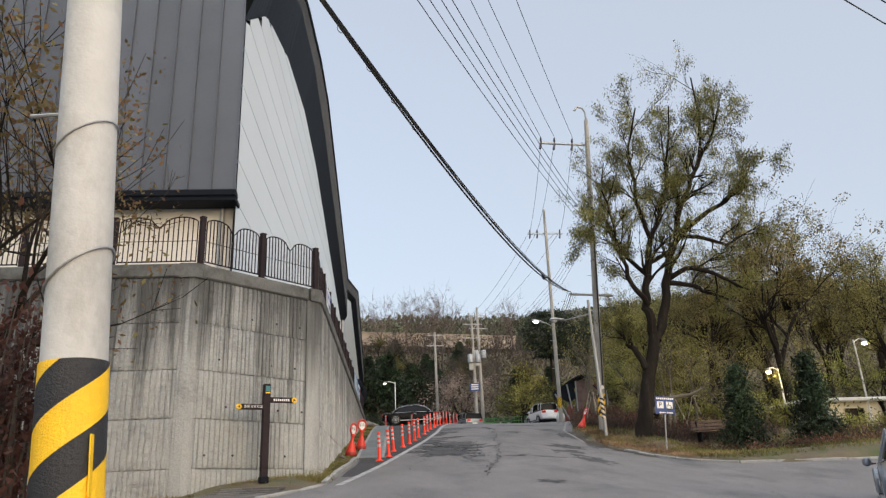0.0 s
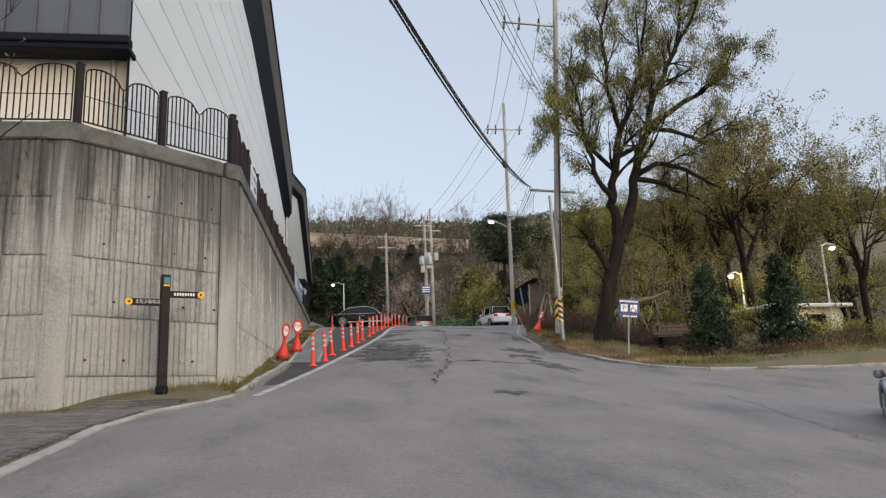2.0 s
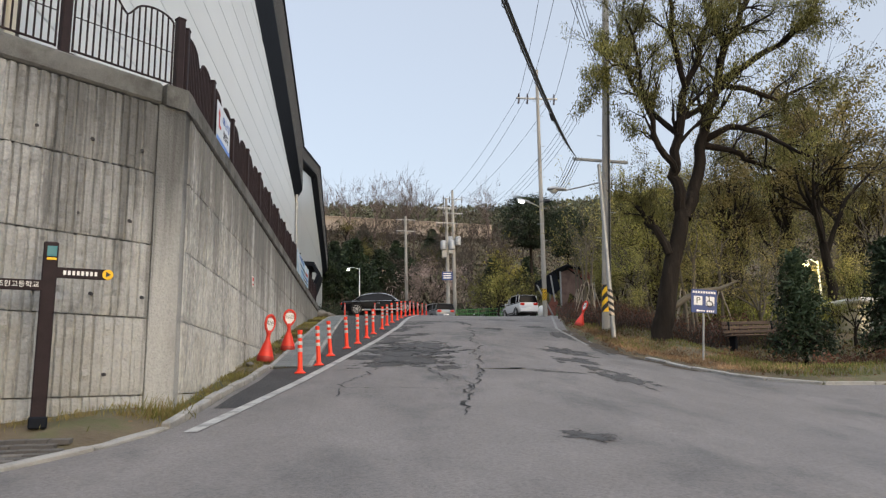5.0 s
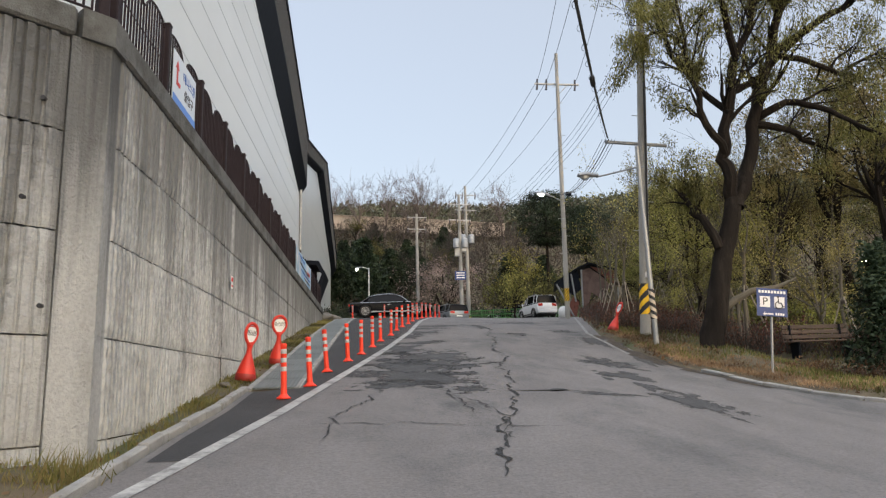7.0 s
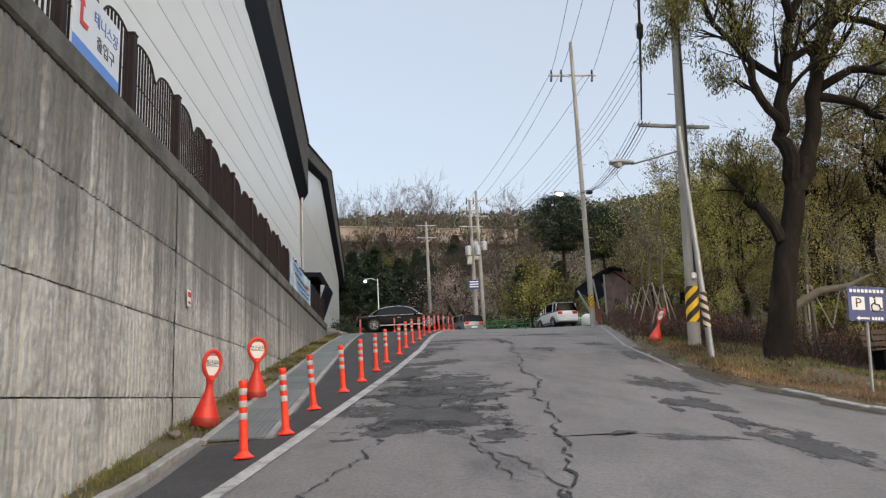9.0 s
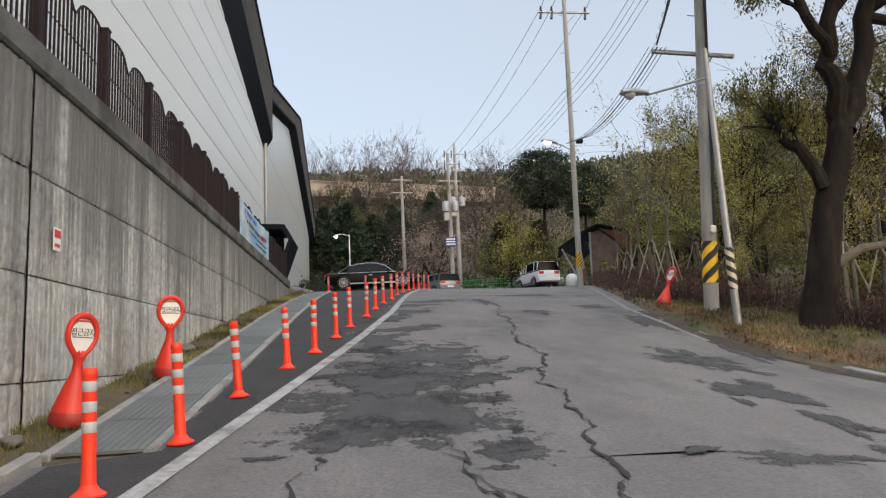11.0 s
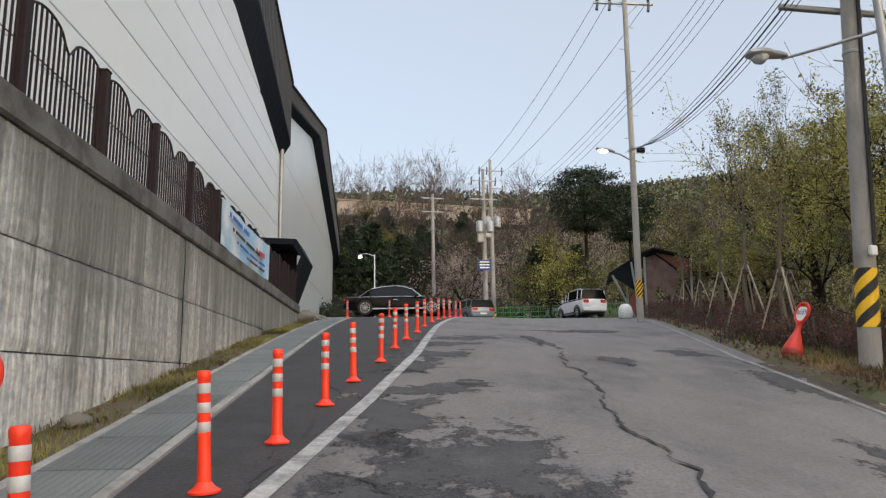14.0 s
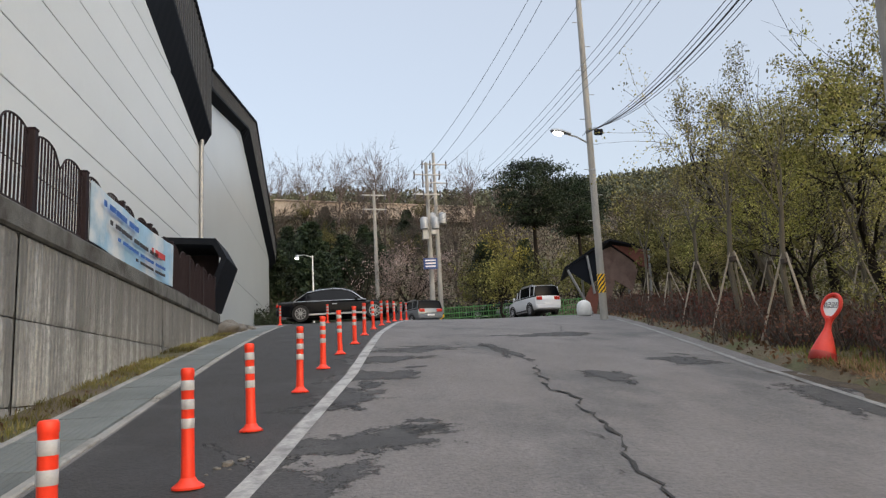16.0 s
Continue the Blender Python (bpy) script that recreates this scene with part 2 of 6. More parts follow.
BLACKM = mat("black_metal", (0.006, 0.008, 0.013), 0.65, spec=0.12, var=0.2, scale=2, fine=30, bump=0.05)
SEAL = mat("panel_joint", (0.05, 0.052, 0.056), 0.8, var=0.2)
BROWN = mat("brown_fence_paint", (0.02, 0.0128, 0.0155), 0.65, spec=0.2, var=0.25, scale=6, fine=40, bump=0.1)
ORANGE = mat("orange_plastic", (0.84, 0.046, 0.016), 0.45, var=0.12, scale=4, fine=30, bump=0.06, rand=0.1)
REFLECT = mat("reflective_band", (0.42, 0.43, 0.45), 0.4, var=0.12, scale=20, fine=80, bump=0.05)
RED = mat("red_plastic", (0.62, 0.035, 0.018), 0.42, var=0.16, scale=4, fine=30, bump=0.06)
REDDARK = mat("red_ballast_plastic", (0.3, 0.02, 0.014), 0.5, var=0.2, scale=6, bump=0.06)
WHITE = mat("white_sheet", (0.78, 0.78, 0.78), 0.5, var=0.06, scale=5, bump=0.03)
INK = mat("dark_ink", (0.03, 0.03, 0.035), 0.6, var=0.1)
POLEC = mat("pole_concrete", (0.33, 0.32, 0.3), 0.85, var=0.2, scale=2, fine=45, bump=0.3, stretch=(1, 1, 0.4), c2=(0.2, 0.195, 0.185), amount=0.5)
STEEL = mat("galvanised_steel", (0.34, 0.35, 0.36), 0.5, metal=0.6, var=0.15, scale=5, fine=40, bump=0.08)
YELLOW = mat("yellow_sheet", (0.9, 0.54, 0.012), 0.45, var=0.1, scale=6, fine=50, bump=0.25)
BLACKS = mat("black_sheet", (0.018, 0.018, 0.02), 0.5, var=0.2, scale=6, fine=50, bump=0.3)
WIRE = mat("cable_sheath", (0.02, 0.02, 0.022), 0.6, var=0.1, bump=0)
CERAMIC = mat("insulator", (0.05, 0.04, 0.045), 0.3, var=0.1, bump=0)
BARK = mat("bark", (0.016, 0.013, 0.011), 0.95, spec=0.15, var=0.4, scale=5, fine=18, bump=1.0, stretch=(1, 1, 0.2), c2=(0.045, 0.037, 0.03), amount=0.4)
BARK2 = mat("young_bark", (0.12, 0.105, 0.08), 0.95, var=0.3, scale=6, fine=30, bump=0.6, stretch=(1, 1, 0.3))
BAREWOOD = mat("stripped_wood", (0.33, 0.29, 0.235), 0.85, var=0.2, scale=6, fine=30, bump=0.3, stretch=(1, 1, 0.2))
TWIG = mat("twigs", (0.07, 0.056, 0.048), 0.95, var=0.2, scale=1, bump=0)
BENCHW = mat("bench_wood", (0.11, 0.075, 0.055), 0.75, var=0.25, scale=5, fine=40, bump=0.2, rand=0.15)
BLUE = mat("blue_sheet", (0.018, 0.05, 0.19), 0.45, var=0.1, scale=6, bump=0.03)
SKYBLUE = mat("pale_blue_print", (0.3, 0.5, 0.68), 0.6, var=0.25, scale=1.2, bump=0.03, c2=(0.7, 0.74, 0.78), amount=0.75)
RUST = mat("rust_red_panel", (0.15, 0.05, 0.035), 0.7, var=0.3, scale=2, fine=20, bump=0.2)
BEIGE = mat("beige_wall", (0.42, 0.36, 0.31), 0.9, var=0.2, scale=0.5, fine=6, bump=0.1)
GREENF = mat("green_fence", (0.06, 0.19, 0.05), 0.6, var=0.2, scale=5, bump=0.05)
CARBLACK = mat("black_car_paint", (0.003, 0.0035, 0.005), 0.25, var=0.05, scale=3, bump=0, coat=0.1, spec=0.2)
CARWHITE = mat("white_car_paint", (0.72, 0.73, 0.75), 0.3, var=0.03, scale=3, bump=0, coat=0.8)
CARGREY = mat("grey_car_paint", (0.2, 0.22, 0.25), 0.28, metal=0.55, var=0.05, scale=3, bump=0, coat=1.0)
CARGLASS = mat("car_glass", (0.003, 0.0035, 0.005), 0.08, var=0.05, bump=0, spec=0.16)
TYRE = mat("tyre", (0.018, 0.018, 0.019), 0.85, var=0.2, scale=10, bump=0.2)
RIM = mat("alloy_rim", (0.45, 0.46, 0.48), 0.3, metal=0.8, var=0.1, scale=10, bump=0)
TRIM = mat("black_trim", (0.02, 0.02, 0.022), 0.55, var=0.1, bump=0)
LAMPRED = mat("red_lamp", (0.45, 0.02, 0.012), 0.25, var=0.1, bump=0)
LAMPREDON = mat("lit_red_lamp", (1.0, 0.09, 0.03), 0.3, var=0, bump=0, emit=1.6)
LAMPON = mat("lit_lamp", (1.0, 0.96, 0.85), 0.4, var=0, bump=0, emit=9.0)
LAMPWARM = mat("lit_warm_lamp", (1.0, 0.85, 0.4), 0.4, var=0, bump=0, emit=8.0)
LENS = mat("lamp_lens", (0.5, 0.52, 0.52), 0.25, var=0.1, bump=0)
ROCK = mat("rock", (0.15, 0.14, 0.125), 0.9, var=0.25, scale=6, fine=30, bump=0.5)
SACK = mat("white_sack", (0.62, 0.63, 0.63), 0.7, var=0.12, scale=8, bump=0.3)
LEAF_OAK = leaf_mat("willow_spring_leaves", (0.11, 0.105, 0.032), (0.27, 0.25, 0.085))
LEAF_OLIVE = leaf_mat("olive_leaves", (0.115, 0.105, 0.032), (0.32, 0.28, 0.1))
LEAF_GREEN = leaf_mat("fresh_green_leaves", (0.19, 0.21, 0.042), (0.48, 0.46, 0.135))
LEAF_ROAD = leaf_mat("roadside_olive_leaves", (0.23, 0.21, 0.06), (0.53, 0.475, 0.18))
# darker olive: the wood's inner shade is put into these leaf colours
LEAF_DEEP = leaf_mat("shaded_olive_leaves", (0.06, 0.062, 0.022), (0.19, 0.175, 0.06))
LEAF_PINE = leaf_mat("pine_needles", (0.018, 0.032, 0.016), (0.035, 0.05, 0.024), 0.1)
LEAF_FIR = leaf_mat("fir_needles", (0.02, 0.038, 0.02), (0.04, 0.06, 0.03), 0.1)
LEAF_RED = leaf_mat("reddish_leaves", (0.17, 0.1, 0.05), (0.16, 0.15, 0.055))
LEAF_BROWN = leaf_mat("brown_twig_leaves", (0.12, 0.055, 0.04), (0.18, 0.09, 0.062))
LEAF_DRY = leaf_mat("dry_leaves", (0.15, 0.078, 0.045), (0.22, 0.14, 0.08))
LEAF_GRASS = leaf_mat("grass_blades", (0.17, 0.165, 0.045), (0.3, 0.25, 0.1))
LEAF_YELLOW = leaf_mat("yellow_green_leaves", (0.2, 0.19, 0.035), (0.3, 0.27, 0.07))
LEAF_VERGE = leaf_mat("verge_grass_blades", (0.11, 0.13, 0.03), (0.24, 0.2, 0.08))
DIRT = mat("road_edge_dirt", (0.045, 0.036, 0.028), 0.95, var=0.4, scale=5, fine=40, bump=0.8, c2=(0.1, 0.075, 0.05), amount=0.4)
BLOSSOM = leaf_mat("pale_blossom", (0.5, 0.4, 0.37), (0.34, 0.26, 0.22))

# ---- the lie of the land ----
LIE_Y = [-60, 0, 14, 32, 36, 41, 46, 52, 58, 64, 80, 110, 400]
LIE_Z = [-6, 0, 1.55, 4.13, 4.68, 5.3, 5.85, 6.43, 6.93, 7.3, 7.7, 8.0, 9]


def sm(a, b, v):
    t = min(1.0, max(0.0, (v - a) / (b - a)))
    return t * t * (3 - 2 * t)


def road_z(x, y):
    """Height of the carriageway: a climb that eases off, falling to the right near the junction."""
    z = sum(np.interp(y + d, LIE_Y, LIE_Z) for d in (-2, -1, 0, 1, 2)) / 5
    return float(z - 0.1 * min(max(0, x - 3.5), 5) * (1 - 0.7 * sm(25, 31, y)) * sm(2, 12, y))


def right_edge(y):
    return float(np.interp(y, [20.0, 20.4, 21.2, 22.8, 25.0, 27.0, 30.8, 35.4, 43.0, 60, 80], [12.5, 9.6, 8.85, 8.0, 7.65, 7.4, 7.55, 8.7, 10.6, 15.2, 19]))


def left_edge(y):
    return float(np.interp(y, [-60, 3, 9.5, 12.4, 13.5, 14.3, 15.3, 17.5, 19.0, 20.6, 20.7, 47, 50, 60, 80], [-3.2, -2.6, -2.53, -2.56, -2.3, -1.75, -1.33, -1.2, -1.05, -1.0, -0.3, -0.3, -3, -3.4, -3.4]))


def land_z(x, y):
    """Height of the ground everywhere: the road's height, the verges and the wooded hill behind."""
    z = road_z(x, y)
    if y > 20.2:
        over = x - right_edge(y)
        z += 0.12 * sm(0, 0.3, over) + 0.25 * sm(0.5, 6, over) if over > 0 else 0
    elif x > 12:
        z += 0
    z += 0.16 * sm(-1.5, -2.2, x) * sm(14.0, 14.8, y) * (1 - sm(17, 20, y))
    z -= 0.48 * sm(9.4, 11.6, x) * sm(21.2, 24.2, y) * (1 - sm(31, 38, y)) * (1 - sm(24, 34, x))
    rise = max(0.0, y - 74 - 6 * sm(0, 30, abs(x - 5)))
    z += 16.5 * sm(0, 44, rise) + 15.5 * sm(46, 100, rise)
    z += 2.5 * sm(16, 60, x) * sm(22, 50, y) + 8 * sm(40, 130, x) * sm(10, 60, y)
    return z


def line_grid(lo, hi, near_lo, near_hi, step, grow=1.25):
    out, s = list(np.arange(near_lo, near_hi + 1e-6, step)), step
    a, b = near_lo, near_hi
    while a > lo:
        s *= grow
        a -= s
        out.insert(0, a)
    s = step
    while b < hi:
        s *= grow
        b += s
        out.append(b)
    return [float(q) for q in out]


def sheet(xs, ys, height):
    m = M()
    nx = len(xs)
    m.v = [(x, y, height(x, y)) for y in ys for x in xs]
    m.f = [(j * nx + i, j * nx + i + 1, (j + 1) * nx + i + 1, (j + 1) * nx + i) for j in range(len(ys) - 1) for i in range(nx - 1)]
    return m


def ground_z(x, y):
    """Where the carriageway lies on it the ground is kept just below."""
    cut = 0.0
    if left_edge(y) - 0.05 < x < (right_edge(y) if y > 20.0 else 70) + 0.05 and -40 < y < 82:
        cut = 0.09
    return land_z(x, y) - 0.02 - cut


tagged(new("ground", sheet(line_grid(-900, 900, -4, 14, 0.25), line_grid(-600, 1500, 6, 50, 0.25), ground_z).mesh("ground", GROUND, True)),
       "bare soil with thin grass and dead leaves", "ground", kind="structure")


def strip(y0, y1, step, left, right, lift, cols=6):
    """A sheet between two edges that follow y, on the land."""
    ys = list(np.arange(y0, y1 + 1e-6, step))
    m, n = M(), cols + 1
    m.v = [(x, y, road_z(x, y) + lift) for y in ys for x in np.linspace(left(y), right(y), n)]
    m.f = [(j * n + i, j * n + i + 1, (j + 1) * n + i + 1, (j + 1) * n + i) for j in range(len(ys) - 1) for i in range(cols)]
    return m


road_m = strip(-40, 20.0, 0.5, left_edge, lambda y: 70, 0.0, 60)
road_m.add(*(lambda q: (q.v, q.f))(strip(20.0, 82, 0.25, left_edge, right_edge, 0.0, 24)))
tagged(new("road", road_m.mesh("road", ASPHALT, True)), "worn grey asphalt road climbing a hill", "road", kind="structure")


def ribbon(path, width, lift, thick=0.0, wob=0.0, seed=0):
    """A band of the given width along (x, y) points, lying on the road."""
    rnd = random.Random(seed)
    pts = []
    for (a, b), (c, d) in zip(path, path[1:]):
        n = max(1, int(math.hypot(c - a, d - b) / 0.25))
        pts += [(a + (c - a) * k / n, b + (d - b) * k / n) for k in range(n)]
    pts.append(path[-1])
    m = M()
    for i, (x, y) in enumerate(pts):
        p, q = pts[max(0, i - 1)], pts[min(len(pts) - 1, i + 1)]
        dx, dy = q[0] - p[0], q[1] - p[1]
        L = math.hypot(dx, dy) or 1
        jx, w = rnd.uniform(-wob, wob), width * (1 + (rnd.uniform(-0.5, 0.5) if wob else 0)) / 2
        for s in (-1, 1):
            xx, yy = x + jx - s * dy / L * w, y + s * dx / L * w
            m.v.append((xx, yy, road_z(xx, yy) + lift))
            if thick:
                m.v.append((xx, yy, road_z(xx, yy) + lift - thick))
    k = 4 if thick else 2
    for i in range(len(pts) - 1):
        a, b = i * k, (i + 1) * k
        if thick:
            m.f += [(a + 2, a, b, b + 2), (a, a + 1, b + 1, b), (a + 3, a + 2, b + 2, b + 3)]
        else:
            m.f.append((a + 1, a, b, b + 1))
    if thick:
        m.f += [(0, 2, 3, 1), (len(m.v) - 4, len(m.v) - 3, len(m.v) - 1, len(m.v) - 2)]
    return m


def blob(cx, cy, rx, ry, turn, seed, lift=0.006):
    """An uneven patch on the road with a frayed edge."""
    n, m = 60, M()
    ca, sa = math.cos(radians(turn)), math.sin(radians(turn))
    rows, rx, ry = 8, rx * 1.45, ry * 1.45
    m.v.append((cx, cy, road_z(cx, cy) + lift))
    for r in range(1, rows + 1):
        for k in range(n):
            a = 2 * math.pi * k / n
            c, s = math.cos(a), math.sin(a)
            g = 1 + sum(w * noise.noise((c * q + seed * 7.1, s * q, seed * 1.7)) for w, q in ((0.5, 1.5), (0.45, 3.0)))
            u, v = rx * g * c * r / rows, ry * g * s * r / rows
            x, y = cx + u * ca - v * sa, cy + u * sa + v * ca
            m.v.append((x, y, road_z(x, y) + lift))
    m.f += [(0, 1 + k, 1 + (k + 1) % n) for k in range(n)]
    for r in range(rows - 1):
        m.f += [(1 + r * n + k, 1 + (r + 1) * n + k, 1 + (r + 1) * n + (k + 1) % n, 1 + r * n + (k + 1) % n) for k in range(n)]
    return m


def crack(path, width, seed):
    """A jagged split of changing width, with small side splits."""
    rnd = random.Random(seed)
    m = M()

    def run(pts, w0):
        ln = []
        for (a, b), (c, d) in zip(pts, pts[1:]):
            n = max(2, int(math.hypot(c - a, d - b) / 0.09))
            ln += [(a + (c - a) * k / n, b + (d - b) * k / n) for k in range(n)]
        ox = oy = 0.0
        base, out = len(m.v), []
        for i, (x, y) in enumerate(ln):
            ox, oy = ox * 0.85 + rnd.gauss(0, 0.035), oy * 0.85 + rnd.gauss(0, 0.03)
            w = w0 * rnd.uniform(0.15, 1.0) * (0.6 + 0.8 * abs(noise.noise((x * 1.7, y * 1.7, seed)))) * min(1, 0.2 + i / 6, 0.2 + (len(ln) - i) / 6)
            out.append((x + ox, y + oy))
            for s in (-1, 1):
                p, q = x + ox + s * w / 2, y + oy + s * w * 0.3
                m.v.append((p, q, road_z(p, q) + 0.011))
        m.f.extend((base + 2 * i, base + 2 * i + 1, base + 2 * i + 3, base + 2 * i + 2) for i in range(len(ln) - 1))
        return out

    main = run(path, width)
    for k in range(len(main) // 14):
        x, y = main[rnd.randrange(len(main))]
        a, L = rnd.uniform(0, 6.28), rnd.uniform(0.2, 0.7)
        run([(x, y), (x + L * math.cos(a), y + L * math.sin(a))], width * 0.5)
    return m



def frayed(k, soft=0.12):
    """Wears a patch away towards its rim, unevenly, by its own core attribute."""
    t = k.node_tree
    b = t.nodes["Principled BSDF"]
    at = t.nodes.new("ShaderNodeAttribute")
    at.attribute_name = "core"
    geo = t.nodes.new("ShaderNodeNewGeometry")
    total = at.outputs["Fac"]
    for scale, weight in ((1.6, 0.7), (6.0, 0.5), (26.0, 0.3)):
        mp = t.nodes.new("ShaderNodeMapping")
        mp.inputs["Scale"].default_value = (1.2, 0.9, 1)
        t.links.new(geo.outputs["Position"], mp.inputs["Vector"])
        noi = t.nodes.new("ShaderNodeTexNoise")
        noi.inputs["Scale"].default_value, noi.inputs["Detail"].default_value = scale, 3
        t.links.new(mp.outputs[0], noi.inputs["Vector"])
        ma = t.nodes.new("ShaderNodeMath")
        ma.operation = "MULTIPLY_ADD"
        ma.inputs[1].default_value = weight * 2
        t.links.new(noi.outputs["Fac"], ma.inputs[0])
        t.links.new(total, ma.inputs[2])
        total = ma.outputs[0]
    mr = t.nodes.new("ShaderNodeMapRange")
    mr.inputs[1].default_value, mr.inputs[2].default_value = 1.5 + 0.39 - soft, 1.5 + 0.39 + soft
    t.links.new(total, mr.inputs[0])
    t.links.new(mr.outputs[0], b.inputs["Alpha"])


def cored(me, count, rows, n):
    """Writes how deep inside the patch each vertex lies."""
    a = me.attributes.new("core", "FLOAT", "POINT")
    a.data.foreach_set("value", [1.0] + [1 - r / rows for r in range(1, rows + 1) for k in range(n)])
    return me


frayed(PATCH)
DARKASPHALT = mat("fresh_asphalt", (0.04, 0.04, 0.043), 0.85, var=0.3, scale=1.3, fine=110, bump=0.6, c2=(0.072, 0.072, 0.074), amount=0.35, knobs=42, speck=0.65)

# ---- kerbs, line, drain ----
tagged(new("road_line", ribbon([(-1.1, 15.05), (-0.31, 18.7), (0.25, 21.8), (0.8, 24.9), (1.22, 27.4), (1.9, 32.0), (2.7, 39.5), (3.85, 47.5), (5.3, 56), (6.8, 64)], 0.15, 0.008).mesh("road_line", PAINT)),
       "worn white painted edge line on the asphalt", "road line", kind="structure")
tagged(new("road_line", ribbon([(right_edge(y) - 0.35, y) for y in np.arange(27, 60, 1.5)], 0.1, 0.008).mesh("road_line", PAINTOLD)),
       "faded white edge line beside the leafy verge", "road line", kind="structure")


def kerb_run(name, path, width, height, label, piece=1.0):
    """A row of kerb stones along (x, y) points."""
    row = thing(name, (0, 0, 0), label, "kerb", kind="structure")
    pts = []
    for (a, b), (c, d) in zip(path, path[1:]):
        n = max(1, round(math.hypot(c - a, d - b) / piece))
        pts += [(a + (c - a) * k / n, b + (d - b) * k / n) for k in range(n)]
    pts.append(path[-1])
    for i, ((a, b), (c, d)) in enumerate(zip(pts, pts[1:])):
        L = math.hypot(c - a, d - b)
        za, zb = road_z(a, b), road_z(c, d)
        m = M().box((0, 0, 0), (L - 0.012, width, height + 0.2), 0.015)
        mid = Matrix.Translation(((a + c) / 2, (b + d) / 2, (za + zb) / 2 + height / 2 - 0.1 + 0.008 * math.sin(i * 2.7)))
        turn = Euler((0, -math.atan2(zb - za, L), math.atan2(d - b, c - a))).to_matrix().to_4x4()
        part("kerb_stone", m, KERB, row, at=mid @ turn)
    return row


kerb_run("kerb", [(-2.62, 2), (-2.61, 9.5), (-2.64, 12.4), (-2.4, 13.5), (-1.85, 14.35), (-1.42, 15.3)], 0.16, 0.03, "flush concrete kerb beside brick pavers")
kerb_run("kerb", [(-1.42, 15.3), (-1.3, 17.5), (-1.12, 19.2), (-1.06, 20.7)], 0.11, 0.07, "low concrete kerb along a grassy strip", 0.6)
kerb_run("kerb", [(60, 20.3), (20, 20.2), (12.6, 20.1), (9.7, 20.45), (8.97, 21.2), (8.12, 22.8), (7.8, 24.6)], 0.16, 0.06, "pale concrete kerb round the grassy corner")
kerb_run("kerb", [(-1.02, 20.72), (-1.0, 49)], 0.09, 0.03, "thin concrete drain edge beside the grass", 2.0)
kerb_run("kerb", [(-0.31, 20.72), (-0.28, 49)], 0.09, 0.02, "thin concrete drain edge beside the asphalt", 2.0)

drain = thing("drain", (0, 0, 0), "covered drain with ribbed grey grates", "drain", kind="structure")
grate = M()
for k in range(10):
    grate.box((-0.28 + k * 0.062, 0, 0.012), (0.057, 0.985, 0.016), 0.003)
grate.box((0, 0, 0), (0.62, 0.99, 0.012))
grate_me = grate.mesh("grate", GRATE)
for i in range(29):
    y = 21.25 + i
    part("grate", grate_me, GRATE, drain, at=Matrix.Translation((-0.655, y, road_z(0, y) + 0.004)) @ Euler((math.atan(road_z(0, y + 0.5) - road_z(0, y - 0.5)), 0.012 * math.sin(i * 3.1), 0.01 * math.sin(i * 1.7))).to_matrix().to_4x4())

tagged(new("road_strip", strip(16.5, 62, 0.25, lambda y: (left_edge(y) + 0.1 if y < 20.7 else -0.22), lambda y: float(np.interp(y, [16.5, 18.7, 21.8, 24.9, 27.4, 32, 39.5, 47.5, 56, 62], [-0.86, -0.4, 0.16, 0.71, 1.13, 1.8, 2.6, 3.75, 5.2, 6.3])), 0.005, 6).mesh("road_strip", DARKASPHALT, True)),
       "strip of darker asphalt between the drain and the line", "road", kind="structure")

# ---- wear of the road ----
worn = [(1.6, 23.4, 1.1, 0.9, 0), (1.57, 21.9, 0.85, 1.0, 8), (2.1, 24.9, 0.8, 1.0, 0), (1.45, 22.9, 0.65, 0.6, 0), (1.45, 26.6, 0.55, 1.0, -8), (2.0, 28.1, 0.75, 0.45, 10), (2.1, 31.7, 0.55, 0.6, 0), (1.75, 30.2, 0.35, 0.6, 0),
        (3.1, 35.0, 0.8, 0.6, 10), (1.1, 20.9, 0.6, 0.35, 20), (5.4, 19.7, 0.42, 1.05, 4), (5.3, 22.5, 0.38, 0.6, -10), (5.75, 24.8, 0.6, 0.9, 15), (6.9, 29.1, 0.42, 0.85, -10), (6.85, 32.2, 0.4, 0.6, 0), (5.05, 31.05, 0.25, 0.6, 0), (4.15, 19.9, 0.5, 0.18, 0), (2.3, 20.25, 0.3, 0.36, 0),
        (4.47, 34.6, 0.16, 1.3, 0), (1.5, 29.6, 0.3, 0.25, 0), (0.15, 25.5, 0.28, 0.9, -10), (-0.1, 22.3, 0.25, 0.9, -5), (3.05, 14.2, 0.26, 0.3, 10), (2.4, 33.5, 0.7, 0.5, 0), (7.2, 27.0, 0.2, 1.5, -5), (6.4, 37.8, 1.2, 0.5, 10)]
rq = random.Random(77)
for w in worn[:18]:
    for k in range(2):
        worn.append((w[0] + rq.uniform(-1.3, 1.3) * w[2], w[1] + rq.uniform(-1.5, 1.5) * w[3], w[2] * rq.uniform(0.15, 0.4), w[3] * rq.uniform(0.15, 0.4), rq.uniform(-30, 30)))
for i, w in enumerate(worn):
    tagged(new("asphalt_patch", cored(blob(*w, i + 1, 0.003 + 0.0012 * (i % 4)).mesh("asphalt_patch", PATCH), 0, 8, 60)), "dark uneven repair patch in the grey asphalt", "road patch", "patches on the road", "structure")
